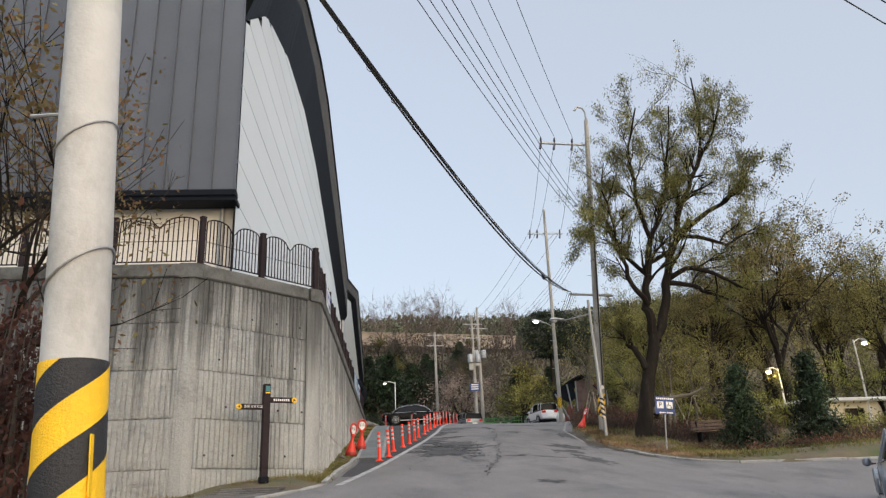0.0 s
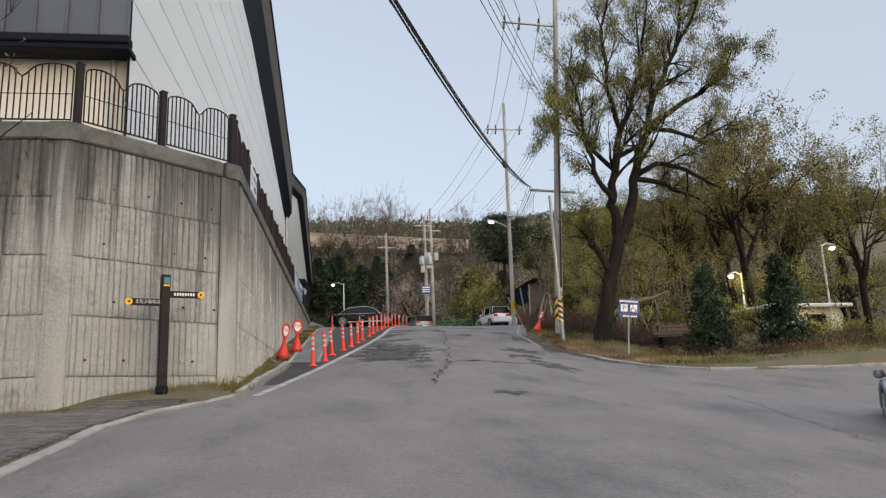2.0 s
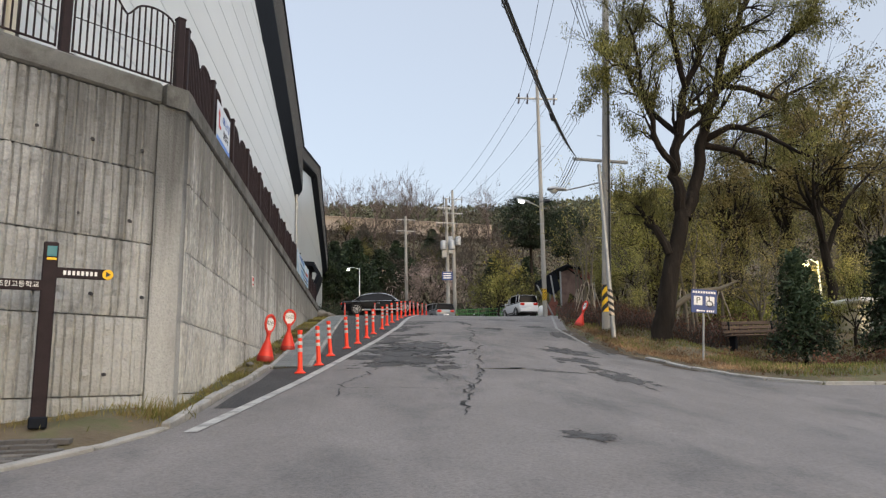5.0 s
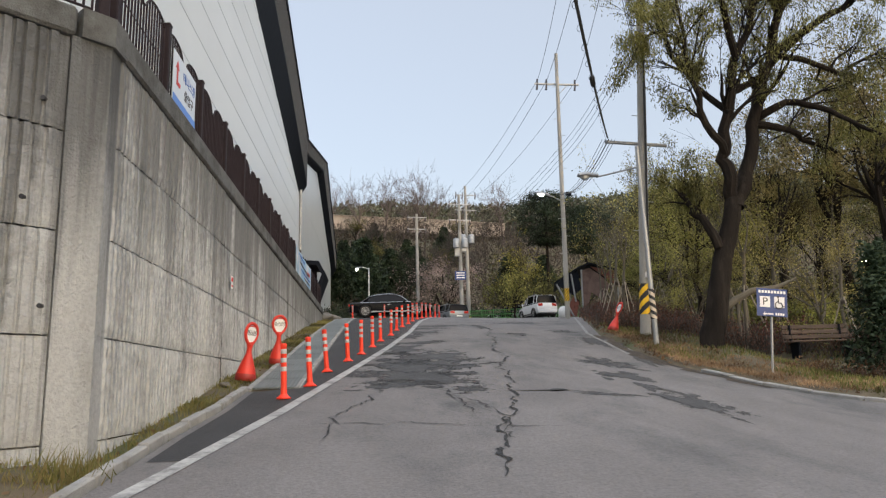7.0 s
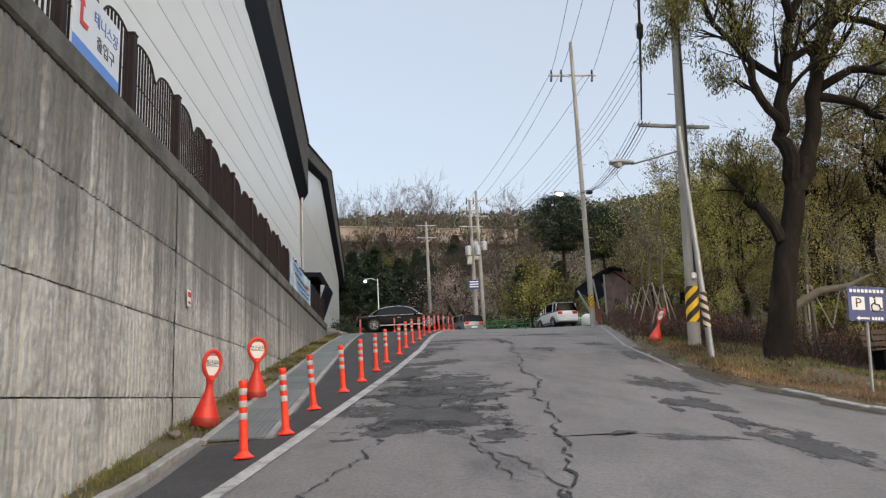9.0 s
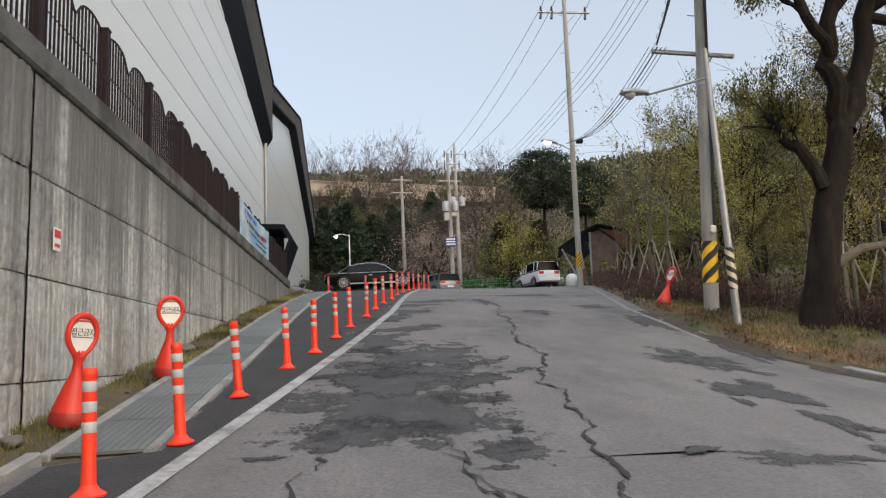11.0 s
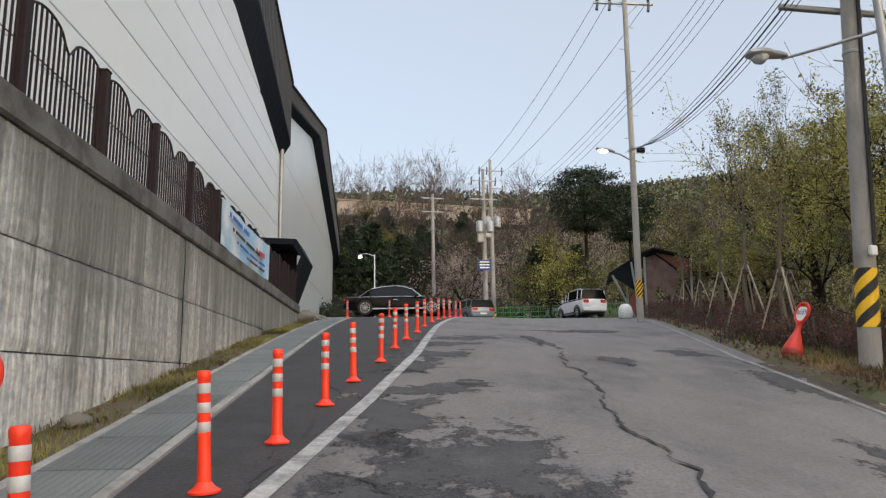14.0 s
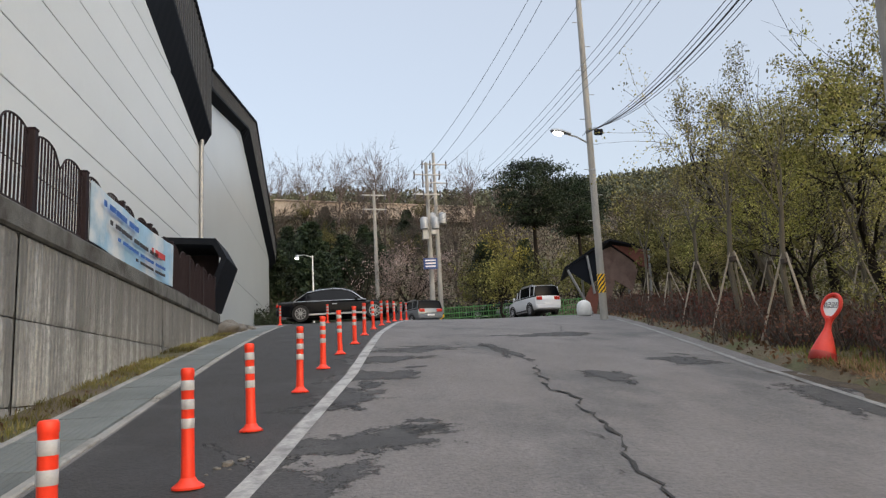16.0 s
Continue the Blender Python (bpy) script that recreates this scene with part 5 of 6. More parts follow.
# kinds of wood behind the verge, each built once
kinds = [tree("woodland_tree", turned(17.5, 31, land_z(17.5, 31), 0.5), 10.5, 0.2, 11, LEAF_OLIVE, "tall thin woodland tree with olive spring leaves", 20, 0.11, 4, 4, 0.3, "trees of the wood", spread=0.15, wide=0.85),
         tree("woodland_tree", turned(22, 36, land_z(22, 36), 0), 12, 0.22, 12, LEAF_OLIVE, "tall woodland tree with sparse yellow-green leaves", 20, 0.11, 4, 4, 0.35, "trees of the wood", spread=0.15, wide=0.7),
         tree("woodland_tree", turned(13.2, 36, land_z(13.2, 36), 1), 6.8, 0.13, 13, LEAF_GREEN, "bushy roadside tree with bright green leaves", 12, 0.088, 4, 4, 0.2, "trees of the wood", spread=0.15, wide=1.0),
         tree("woodland_tree", turned(13.9, 41, land_z(13.9, 41), 2), 6.8, 0.12, 14, LEAF_ROAD, "dense roadside tree with fine olive leaves", 12, 0.085, 4, 4, 0.18, "trees of the wood", spread=0.15, wide=1.05, bark=BARK2),
         tree("woodland_tree", turned(40, 38, land_z(40, 38), 0), 9, 0.2, 15, LEAF_DEEP, "distant woodland tree with olive spring leaves darkened as shade", 6, 0.22, 4, 4, 0.3, "trees of the wood", spread=0.22, wide=0.85),
         tree("woodland_tree", turned(31, 70, land_z(31, 70), 1), 6.8, 0.13, 16, LEAF_OAK, "distant bushy tree with yellow-green leaves", 6, 0.2, 4, 4, 0.2, "trees of the wood", spread=0.18, wide=1.0)]
rng = random.Random(21)
spots = [(20, 27.5, 0, 0.9), (25, 31, 1, 1.0), (30, 28, 0, 1.1), (16.8, 36, 1, 0.85), (19.5, 41, 0, 0.95), (15.5, 42, 1, 0.8), (27, 38, 1, 1.05), (33, 35, 0, 1.1), (24, 45, 1, 1.0), (18, 48, 0, 0.9), (30, 46, 0, 1.1), (38, 30, 1, 1.15),
         (36, 42, 1, 1.1), (22, 53, 1, 0.95), (28, 57, 0, 1.0), (17.5, 56, 0, 0.8), (35, 54, 1, 1.1), (20, 63, 0, 1.0), (26, 68, 1, 1.0), (33, 66, 0, 1.0),
         (11.6, 33.0, 3, 0.7), (13.4, 38.5, 2, 0.85), (15.6, 44.5, 3, 0.95), (17.4, 49.0, 2, 0.85), (15.0, 39.0, 3, 1.05), (14.0, 33.0, 2, 1.0), (16.6, 45.5, 2, 1.0), (13.8, 29.5, 3, 0.85), (17, 52, 3, 1.0), (19, 34, 3, 1.05), (21, 30, 2, 1.0), (24, 27, 3, 1.0), (28, 33, 2, 1.0), (33, 25, 2, 1.1),
         (18, 58, 2, 1.0), (15.6, 27.5, 2, 0.6), (22, 24.5, 2, 0.8), (12.0, 70, 2, 0.95), (14.5, 66, 3, 0.95), (18.5, 70, 3, 1.1), (23, 74, 3, 1.2), (30, 76, 2, 1.2),
         (17.8, 39, 1, 1.0), (18.6, 44.5, 0, 1.0), (15.8, 47.5, 1, 0.9), (20.5, 37.5, 1, 1.1), (22.5, 42, 0, 1.1), (21, 33.5, 0, 1.05), (24.5, 34, 1, 1.1)]
for x, y, q, s in spots:
    # far tall trees take kind 4, its shade coloured in as a backdrop
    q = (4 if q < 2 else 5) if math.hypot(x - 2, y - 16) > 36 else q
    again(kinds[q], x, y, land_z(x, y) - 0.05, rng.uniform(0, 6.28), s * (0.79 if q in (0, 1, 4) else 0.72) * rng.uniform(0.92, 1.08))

# young trees held by stakes along the verge
young = tree("staked_tree", turned(right_edge(33.4) + 1.15, 33.4, land_z(right_edge(33.4) + 1.15, 33.4), 0), 4.6, 0.055, 31, LEAF_OLIVE, "young thin tree held by a tripod of wooden stakes", 2, 0.08, 3, 3, 0.5, "young staked trees", spread=0.15, bark=BARK2, wide=0.6)
for a in (0.4, 2.5, 4.6):
    part("stake", M().tube([(0.6 * math.cos(a), 0.6 * math.sin(a), -0.15), (0.04 * math.cos(a), 0.04 * math.sin(a), 1.5)], 0.019, 8), BAREWOOD, young, "pale wooden stake")
part("tie", M().lathe([(0.08, 0), (0.09, 0.02), (0.09, 0.09), (0.08, 0.1)], (0, 0, 1.3), 10), TWIG, young)
for x, y in [(right_edge(q) + 1.15, q) for q in (36.2, 39.2, 42.4, 46.0)] + [(12.2, 35.2), (13.1, 39.6), (11.6, 29.6), (12.6, 29.8), (15.2, 25.6), (12.0, 31.4), (13.9, 28.6)]:
    again(young, x, y, land_z(x, y), rng.uniform(0, 6.28), rng.uniform(0.85, 1.15))


def conifer(name, at, height, spread, seed, leaf, label, tiers=16, size=0.16, per=26, bare=0.12, cat="tree", group="conifers", flat=False):
    """A conifer with tiers of drooping boughs set with needles."""
    rnd = random.Random(seed)
    w, pts = M(), []
    w.tube([(0, 0, -0.3), (0, 0, height * 0.5), (0, 0, height)], [height * 0.02, height * 0.012, 0.01], 8, False)
    for t in range(tiers):
        f = bare + (1 - bare) * t / tiers
        reach = spread * ((1 - f) ** 0.8 + 0.04) * rnd.uniform(0.75, 1.15) if not flat else spread * rnd.uniform(0.5, 1.0) * (0.5 + math.sin(math.pi * min(1, (f - bare) / (1 - bare) * 0.9 + 0.1)))
        for b in range(7):
            a = 2 * math.pi * (b + rnd.random()) / 7
            e = Vector((math.cos(a) * reach, math.sin(a) * reach, height * f - reach * (0.18 if not flat else -0.1) + rnd.gauss(0, 0.1)))
            s = Vector((0, 0, height * f))
            w.tube([s, s.lerp(e, 0.5) + Vector((0, 0, 0.08)), e], [0.03, 0.018, 0.006], 4, False)
            if flat:
                for g in range(4):
                    c = s.lerp(e, rnd.uniform(0.45, 1.0)) + Vector((rnd.gauss(0, 0.3), rnd.gauss(0, 0.3), rnd.gauss(0, 0.12)))
                    pts += [tuple(c + Vector((rnd.gauss(0, 0.42), rnd.gauss(0, 0.42), abs(rnd.gauss(0, 0.2))))) for q in range(per // 4)]
                continue
            for q in range(per):
                u = rnd.uniform(0.2, 1.05)
                pts.append(tuple(s.lerp(e, u) + Vector((rnd.gauss(0, 1), rnd.gauss(0, 1), rnd.gauss(0, 0.6))) * (0.12 + 0.16 * u) * max(0.5, reach / 1.8)))
    t = thing(name, at, label, cat, group)
    part("trunk", w, BARK, t, smooth=True)
    part("needles", quick_mesh("needles", *leaves(pts, size, seed, 0.35, 0.0, 0.03), leaf), leaf, t)
    return t


conifer("fir_tree", turned(12.0, 24.5, land_z(12.0, 24.5), 0), 3.0, 0.95, 41, LEAF_FIR, "small dark green conical fir on the grass", 16, 0.13, 60)
conifer("fir_tree", turned(14.6, 24.5, land_z(14.6, 24.5), 1), 3.3, 1.05, 42, LEAF_FIR, "dark green conical fir beside the pale hut", 16, 0.14, 60)
pine = conifer("pine_tree", turned(16.9, 75, 7.5, 0), 12.8, 2.6, 43, LEAF_PINE, "dark umbrella-shaped pine behind the junction", 7, 0.22, 320, 0.6, flat=True)
again(pine, 21.5, 78, 8, 2.0, 0.9)
dark = conifer("pine_tree", turned(-0.5, 84, land_z(-0.5, 84), 0), 8.2, 3.4, 44, LEAF_PINE, "dense dark green conifer at the foot of the hill", 14, 0.36, 170, 0.1)
for x, y, s in ((-3.2, 82, 1.0), (2.4, 87, 0.95), (-6.5, 85, 1.1), (5.2, 90, 0.85), (-1.4, 90, 1.0), (-10, 86, 1.1)):
    again(dark, x, y, land_z(x, y) - 0.1, rng.uniform(0, 6), s * 0.8)
tree("blossom_tree", turned(7.4, 78, land_z(7.4, 78), 0), 6.4, 0.14, 51, BLOSSOM, "small tree in pale pinkish blossom", 14, 0.12, 4, 4, 0.25, spread=0.25, wide=1.1)
tree("blossom_tree", turned(3.6, 77, land_z(3.6, 77), 0), 6.2, 0.1, 52, BLOSSOM, "thin magnolia with a few pale flowers", 1, 0.16, 3, 4, 0.3, spread=0.1, wide=0.8)
tree("green_tree", turned(11.9, 66, road_z(11.9, 66), 0), 4.2, 0.1, 53, LEAF_GREEN, "small tree with bright green spring leaves", 4, 0.15, 4, 4, 0.25, spread=0.3, wide=1.1)
tree("green_tree", turned(13.4, 71, 7.5, 0), 6.6, 0.12, 54, LEAF_YELLOW, "yellow-green tree behind the white car", 4, 0.17, 4, 4, 0.25, spread=0.35, wide=1.0)
BAREBARK = mat("pale_bare_twigs", (0.14, 0.11, 0.1), 0.95, var=0.2, scale=1, bump=0)
bare = tree("bare_tree", turned(-1.9, 111, land_z(-1.9, 111) - 0.2, 0), 10.5, 0.15, 55, TWIG, "leafless tree on the hilltop", 0, 0.1, 5, 4, 0.3, "bare trees on the hill", bark=BAREBARK, wide=1.0, lift=0.13, twig=0.012)
for x, y, s in ((2.0, 111, 1.0), (7.4, 112, 1.08), (9.2, 114.5, 0.9), (19.5, 112, 0.98), (23.5, 115, 0.8), (13.4, 115, 0.7), (-6.5, 114, 0.95), (5.0, 116, 0.75), (30, 116, 0.8)):
    again(bare, x, y, land_z(x, y) - 0.2, rng.uniform(0, 6), s)
brown_bare = tree("bare_tree", turned(7.0, 100, land_z(7, 100) - 0.2, 0), 9.0, 0.13, 56, LEAF_BROWN, "leafless brown tree on the slope", 0, 0.1, 5, 4, 0.3, "bare trees on the hill", bark=TWIG, wide=0.85, lift=0.14, twig=0.011)
for x, y, s in ((3.2, 96, 0.9), (0.2, 99, 0.85), (11, 97, 0.8), (15, 101, 0.9), (21, 98, 1.0), (-5, 98, 0.9), (9, 91, 0.8), (5.4, 89, 0.7), (13, 90, 0.8), (18, 94, 0.9)):
    again(brown_bare, x, y, land_z(x, y) - 0.2, rng.uniform(0, 6), s)
for x, y, q, s in ((1, 93, 3, 1.0), (-4, 95, 2, 0.8), (8.5, 92, 3, 0.9), (13, 95, 2, 0.9), (17, 92, 3, 1.1), (22, 95, 2, 1.1), (27, 92, 3, 1.2), (5, 104, 2, 0.9), (12, 106, 3, 0.8), (18, 105, 2, 0.9), (-2, 106, 3, 0.8), (-8, 100, 3, 1.0), (33, 98, 2, 1.2), (24, 86, 3, 1.1), (14, 84, 3, 0.9), (9.8, 86, 2, 0.8)):
    again(brown_bare if q == 2 else kinds[4], x, y, land_z(x, y) - 0.05, rng.uniform(0, 6.28), s * (0.6 if q == 2 else 0.62))
for x, y, s in ((-3, 93, 0.7), (4.5, 95, 0.55), (9.5, 99, 0.6), (-7, 104, 0.8), (15.5, 88, 0.7), (20, 90, 0.7), (0.5, 103, 0.5)):
    again(dark, x, y, land_z(x, y) - 0.1, rng.uniform(0, 6), s)
# tree on the near side, over the pavers
tree("ornamental_tree", turned(-5.0, 9.3, land_z(-5, 9.3), 0.4), 7.4, 0.1, 61, LEAF_RED, "small ornamental tree with reddish young leaves", 14, 0.085, 4, 4, 0.3, spread=0.2, wide=0.95)


def shrub(name, at, rx, ry, h, n, leaf, seed, label, size=0.08, group="", twigs=60):
    """A bush: bent twigs from the ground and many small leaves."""
    rnd = random.Random(seed)
    w, pts = M(), []
    for k in range(twigs):
        a, q = rnd.uniform(0, 6.28), rnd.random() ** 0.5
        b = Vector((rx * q * math.cos(a), ry * q * math.sin(a), -0.05))
        hh = h * rnd.uniform(0.6, 1.1)
        e = b + Vector((rnd.gauss(0, 0.12), rnd.gauss(0, 0.12), hh))
        w.tube([b, b.lerp(e, 0.5) + Vector((rnd.gauss(0, 0.04), rnd.gauss(0, 0.04), 0)), e], [0.012, 0.008, 0.004], 3, False)
        for j in range(max(1, n // twigs)):
            u = rnd.uniform(0.15, 1.05)
            pts.append(tuple(b.lerp(e, u) + Vector((rnd.gauss(0, 1), rnd.gauss(0, 1), rnd.gauss(0, 0.7))) * 0.11))
    t = thing(name, at, label, "shrub", group)
    part("branchwork", w, TWIG, t)
    part("foliage", quick_mesh("foliage", *leaves(pts, size, seed, 0.5, 0.2, 0.02), leaf), leaf, t)
    return t


hedge = shrub("shrub", turned(9.2, 32.6, land_z(9.2, 32.6), 0), 0.6, 0.9, 0.55, 720, LEAF_BROWN, 71, "low reddish-brown leafless hedge shrub", 0.06, "brown hedge shrubs", 120)
for k in range(56):
    y = 30.6 + 0.42 * k + rng.uniform(-0.3, 0.3)
    off = 1.0 + (k % 3) * 0.75 + rng.uniform(-0.2, 0.2)
    x = right_edge(y) + off
    if math.hypot(x - 8.0, (y - 30.9) * 0.6) < 1.1:
        x += 0.9
    again(hedge, x, y, land_z(x, y) - 0.03, rng.uniform(0, 6), rng.uniform(0.8, 1.35))
for x, y in ((10.4, 28.9), (11.2, 28.4), (12.1, 28.6), (13.1, 27.6), (14, 27.9), (10.8, 30.2), (11.8, 30.4), (13.2, 30.5), (12.6, 29.4), (14.6, 29), (16.4, 27.0), (17.5, 26)):
    again(hedge, x, y, land_z(x, y) - 0.03, rng.uniform(0, 6), rng.uniform(1.0, 1.5))
green_hedge = shrub("shrub", turned(15.5, 32.5, land_z(15.5, 32.5), 0), 1.3, 0.8, 1.0, 3000, LEAF_GREEN, 72, "clipped bright green hedge", 0.09, "green hedges", 90)
for x, y, s in ((17.6, 31.5, 1.0), (14.2, 33.5, 0.9), (18.5, 27.5, 0.8), (20.5, 27, 0.9), (13.0, 29.2, 0.6)):
    again(green_hedge, x, y, land_z(x, y), rng.uniform(0, 6), s)
brown = shrub("shrub", turned(12.0, 23.0, land_z(12, 23), 0), 0.8, 0.5, 0.35, 700, LEAF_DRY, 73, "low shrub with rust-brown dry leaves", 0.09, "dry shrubs on the verge", 60)
for x, y, s in ((11.0, 24.2, 0.9), (13.6, 22.6, 1.0), (15.3, 22.6, 1.1), (17.2, 22.5, 1.0), (14.4, 23.4, 1.0), (10.3, 24.6, 0.7), (19.5, 22.6, 1.1)):
    again(brown, x, y, land_z(x, y), rng.uniform(0, 6), s)
shrub("shrub", turned(-6.6, 10.6, land_z(-6.6, 10.6), 0), 1.3, 1.3, 2.0, 7000, LEAF_BROWN, 74, "tall reddish-brown bush beside the pavers", 0.06, "", 160)
shrub("shrub", turned(-2.9, 5.1, land_z(-2.9, 5.1), 0), 0.6, 0.6, 2.1, 15000, LEAF_BROWN, 78, "dense dark brown bush beside the striped pole", 0.06, "", 200)
dark_bush = shrub("shrub", turned(-2.9, 70, 7.3, 0), 1.6, 1.4, 1.6, 3500, LEAF_PINE, 75, "dark evergreen bush behind the black car", 0.14, "dark bushes", 120)
for x, y, s in ((0.2, 73, 1.1), (2.5, 74, 1.0), (5.6, 75, 0.9), (-1.6, 76, 1.4), (8.6, 79, 1.2), (11, 76, 1.1), (4.2, 79, 1.3), (14.5, 74.5, 1.0)):
    again(dark_bush, x, y, land_z(x, y), rng.uniform(0, 6), s)

# brushwood on the hillside, past counting
r = np.random.default_rng(5)
hx, hy = r.uniform(-45, 75, 90000), r.uniform(76, 122, 90000)
hz = np.array([land_z(a, b) for a, b in zip(hx, hy)])
me = quick_mesh("hillside_brush", *leaves(np.stack([hx, hy, hz + r.uniform(0, 1, 90000) ** 1.6 * 2.8 - 0.2], 1), 0.5, 6, 0.22, 0.35, 0.1), leaf_mat("brushwood", (0.045, 0.035, 0.027), (0.1, 0.075, 0.052), 0.1))
tagged(new("hillside_brush", me), "grey-brown brushwood covering the hillside", "brushwood", kind="stuff")
hx, hy = r.uniform(-80, 110, 70000), r.uniform(122, 200, 70000)
hz = np.array([land_z(a, b) for a, b in zip(hx, hy)])
# leaf colours lightened so that the distance haze sits in them
me = quick_mesh("hilltop_wood", *leaves(np.stack([hx, hy, hz + r.uniform(0, 3.2, 70000)], 1), 0.95, 7, 0.5, 0.2, 0.3), leaf_mat("hazed_far_wood", (0.085, 0.095, 0.055), (0.14, 0.145, 0.09), 0.1))
tagged(new("hilltop_wood", me), "far olive wood along the hilltop, paled for haze", "wood", kind="stuff")
SLANT = Matrix.Rotation(radians(3.2), 4, "Y")
solid("hillside_wall", M().box((7.0, 113.5, 25.5), (26, 0.4, 2.0), 0.05, SLANT).box((7.0, 113.4, 26.55), (26.2, 0.6, 0.15), 0.03, SLANT), BEIGE, "long beige wall along the hill terrace", "wall", "structure")


# undergrowth of the wood, past counting
gx, gy = r.uniform(11.5, 46, 26000), r.uniform(28, 62, 26000)
keep = gx > np.array([right_edge(b) for b in gy]) + 2.8
gx, gy = gx[keep], gy[keep]
gz = np.array([land_z(a, b) for a, b in zip(gx, gy)])
# leaves coloured dark for the shade under the trees
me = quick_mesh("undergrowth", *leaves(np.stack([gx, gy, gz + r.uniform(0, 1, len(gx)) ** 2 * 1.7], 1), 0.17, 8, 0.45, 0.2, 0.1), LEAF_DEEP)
tagged(new("undergrowth", me), "dark olive undergrowth between the trunks, wood shade in its colour", "undergrowth", kind="stuff")


# grass, dead leaves
def scatter(name, n, test, size, slim, up, leaf, seed, label, cat):
    r = np.random.default_rng(seed)
    pts = []
    while len(pts) < n:
        p = test(r)
        if p:
            pts.append((p[0], p[1], land_z(*p) - 0.02))
    tagged(new(name, quick_mesh(name, *leaves(pts, size, seed, slim, up, 0.0), leaf)), label, cat, kind="stuff")


def verge_left(r):
    y = r.uniform(14.6, 43)
    lo, hi = WX + 0.02, left_edge(y) - 0.12 if y < 20.7 else -1.08
    if y < 16.3:
        lo = -1.9 - (16.3 - y)
    return (r.uniform(lo, hi), y) if noise.noise((y * 0.9, 2.0, 0)) + 0.35 > r.random() * 0.9 else None


def verge_right(r):
    y = r.uniform(20.6, 36)
    x = (12 if y < 24 else right_edge(y)) - 3 + 13 * r.random() ** 1.3
    if x < right_edge(y) + 0.25:
        return None
    return (x, y) if noise.noise((x * 0.5, y * 0.5, 3)) > -0.15 else None


def foot_of_wall(r):
    u = r.random()
    x = -9 + 7.3 * u
    y = (14.1 if x < -3.75 else 14.1 + (x + 3.75) * 0.88) - 0.02 - abs(r.normal(0, 0.09))
    return (x, y) if noise.noise((x * 1.3, 5, 1)) > -0.1 else None


scatter("verge_grass", 9000, verge_left, 0.075, 0.12, 1.0, LEAF_GRASS, 81, "thin dry grass on the strip under the wall", "grass")
LEAF_STRAW = leaf_mat("straw", (0.24, 0.15, 0.08), (0.4, 0.29, 0.16))


def kerb_side(r):
    y = r.uniform(21.5, 31)
    return (right_edge(y) + 0.2 + abs(r.normal(0, 0.9)), y)


scatter("dry_grass", 9000, kerb_side, 0.09, 0.14, 0.5, LEAF_STRAW, 87, "straw-coloured dry grass behind the kerb", "grass")
scatter("verge_grass", 22000, verge_right, 0.11, 0.13, 1.0, LEAF_VERGE, 82, "green and straw-coloured grass on the corner verge", "grass")
scatter("wall_foot_grass", 2000, foot_of_wall, 0.07, 0.1, 1.2, LEAF_GRASS, 83, "grass tufts along the foot of the wall", "grass")
scatter("dead_leaves", 3000, verge_right, 0.085, 0.6, 0.1, LEAF_DRY, 84, "scattered rust-coloured dead leaves on the verge", "leaves")
scatter("dead_leaves", 1500, lambda r: (lambda y: (right_edge(y) + 0.1 + abs(r.normal(0, 0.45)), y))(r.uniform(25, 52)), 0.08, 0.6, 0.1, LEAF_DRY, 85, "dead leaves along the road edge", "leaves")
scatter("dead_leaves", 500, verge_left, 0.07, 0.6, 0.1, LEAF_DRY, 86, "a few dead leaves under the wall", "leaves")
tuft = M()
rr = random.Random(9)
for k in range(150):
    x, y = rr.gauss(-1.62, 0.14), rr.gauss(16.0, 0.16)
    z = land_z(x, y) - 0.03
    tip = Vector((x + rr.gauss(0, 0.09), y + rr.gauss(0, 0.09), z + rr.uniform(0.12, 0.3)))
    tuft.add([(x - 0.007, y, z), (x + 0.007, y, z), tip], [(0, 1, 2)])
tagged(new("grass_tuft", tuft.mesh("grass_tuft", LEAF_VERGE)), "green grass tuft at the corner of the wall", "grass", kind="stuff")


def rock(x, y, s, seed):
    bm = bmesh.new()
    bmesh.ops.create_icosphere(bm, subdivisions=3, radius=1)
    for v in bm.verts:
        v.co *= 1 + 0.35 * noise.noise(v.co * 1.3 + Vector((seed, 0, 0)))
        v.co = Vector((v.co.x * s, v.co.y * s * 0.8, v.co.z * s * 0.55))
    me = bpy.data.meshes.new("rock")
    bm.to_mesh(me)
    bm.free()
    me.materials.append(ROCK)
    me.polygons.foreach_set("use_smooth", [True] * len(me.polygons))
    o = tagged(new("rock", me), "grey weathered stone lying in the grass", "stone", "stones")
    o.matrix_basis = turned(x, y, land_z(x, y) + s * 0.2, seed)


rock(-1.4, 26.4, 0.14, 1)
rock(-1.45, 21.2, 0.1, 2)
for k, (x, y, q) in enumerate(((0.95, 27.62, 0.05), (1.03, 27.72, 0.035), (0.89, 27.53, 0.03), (1.06, 27.8, 0.022), (0.84, 27.4, 0.018), (0.98, 27.5, 0.015), (1.12, 27.66, 0.014))):
    rock(x, y, q, k + 20)
for k, (x, y, s) in enumerate(((-1.5, 44.1, 0.4), (-1.25, 44.6, 0.3), (-1.6, 45.0, 0.45), (-1.05, 45.3, 0.22), (-1.9, 44.4, 0.35))):
    rock(x, y, s, k + 3)

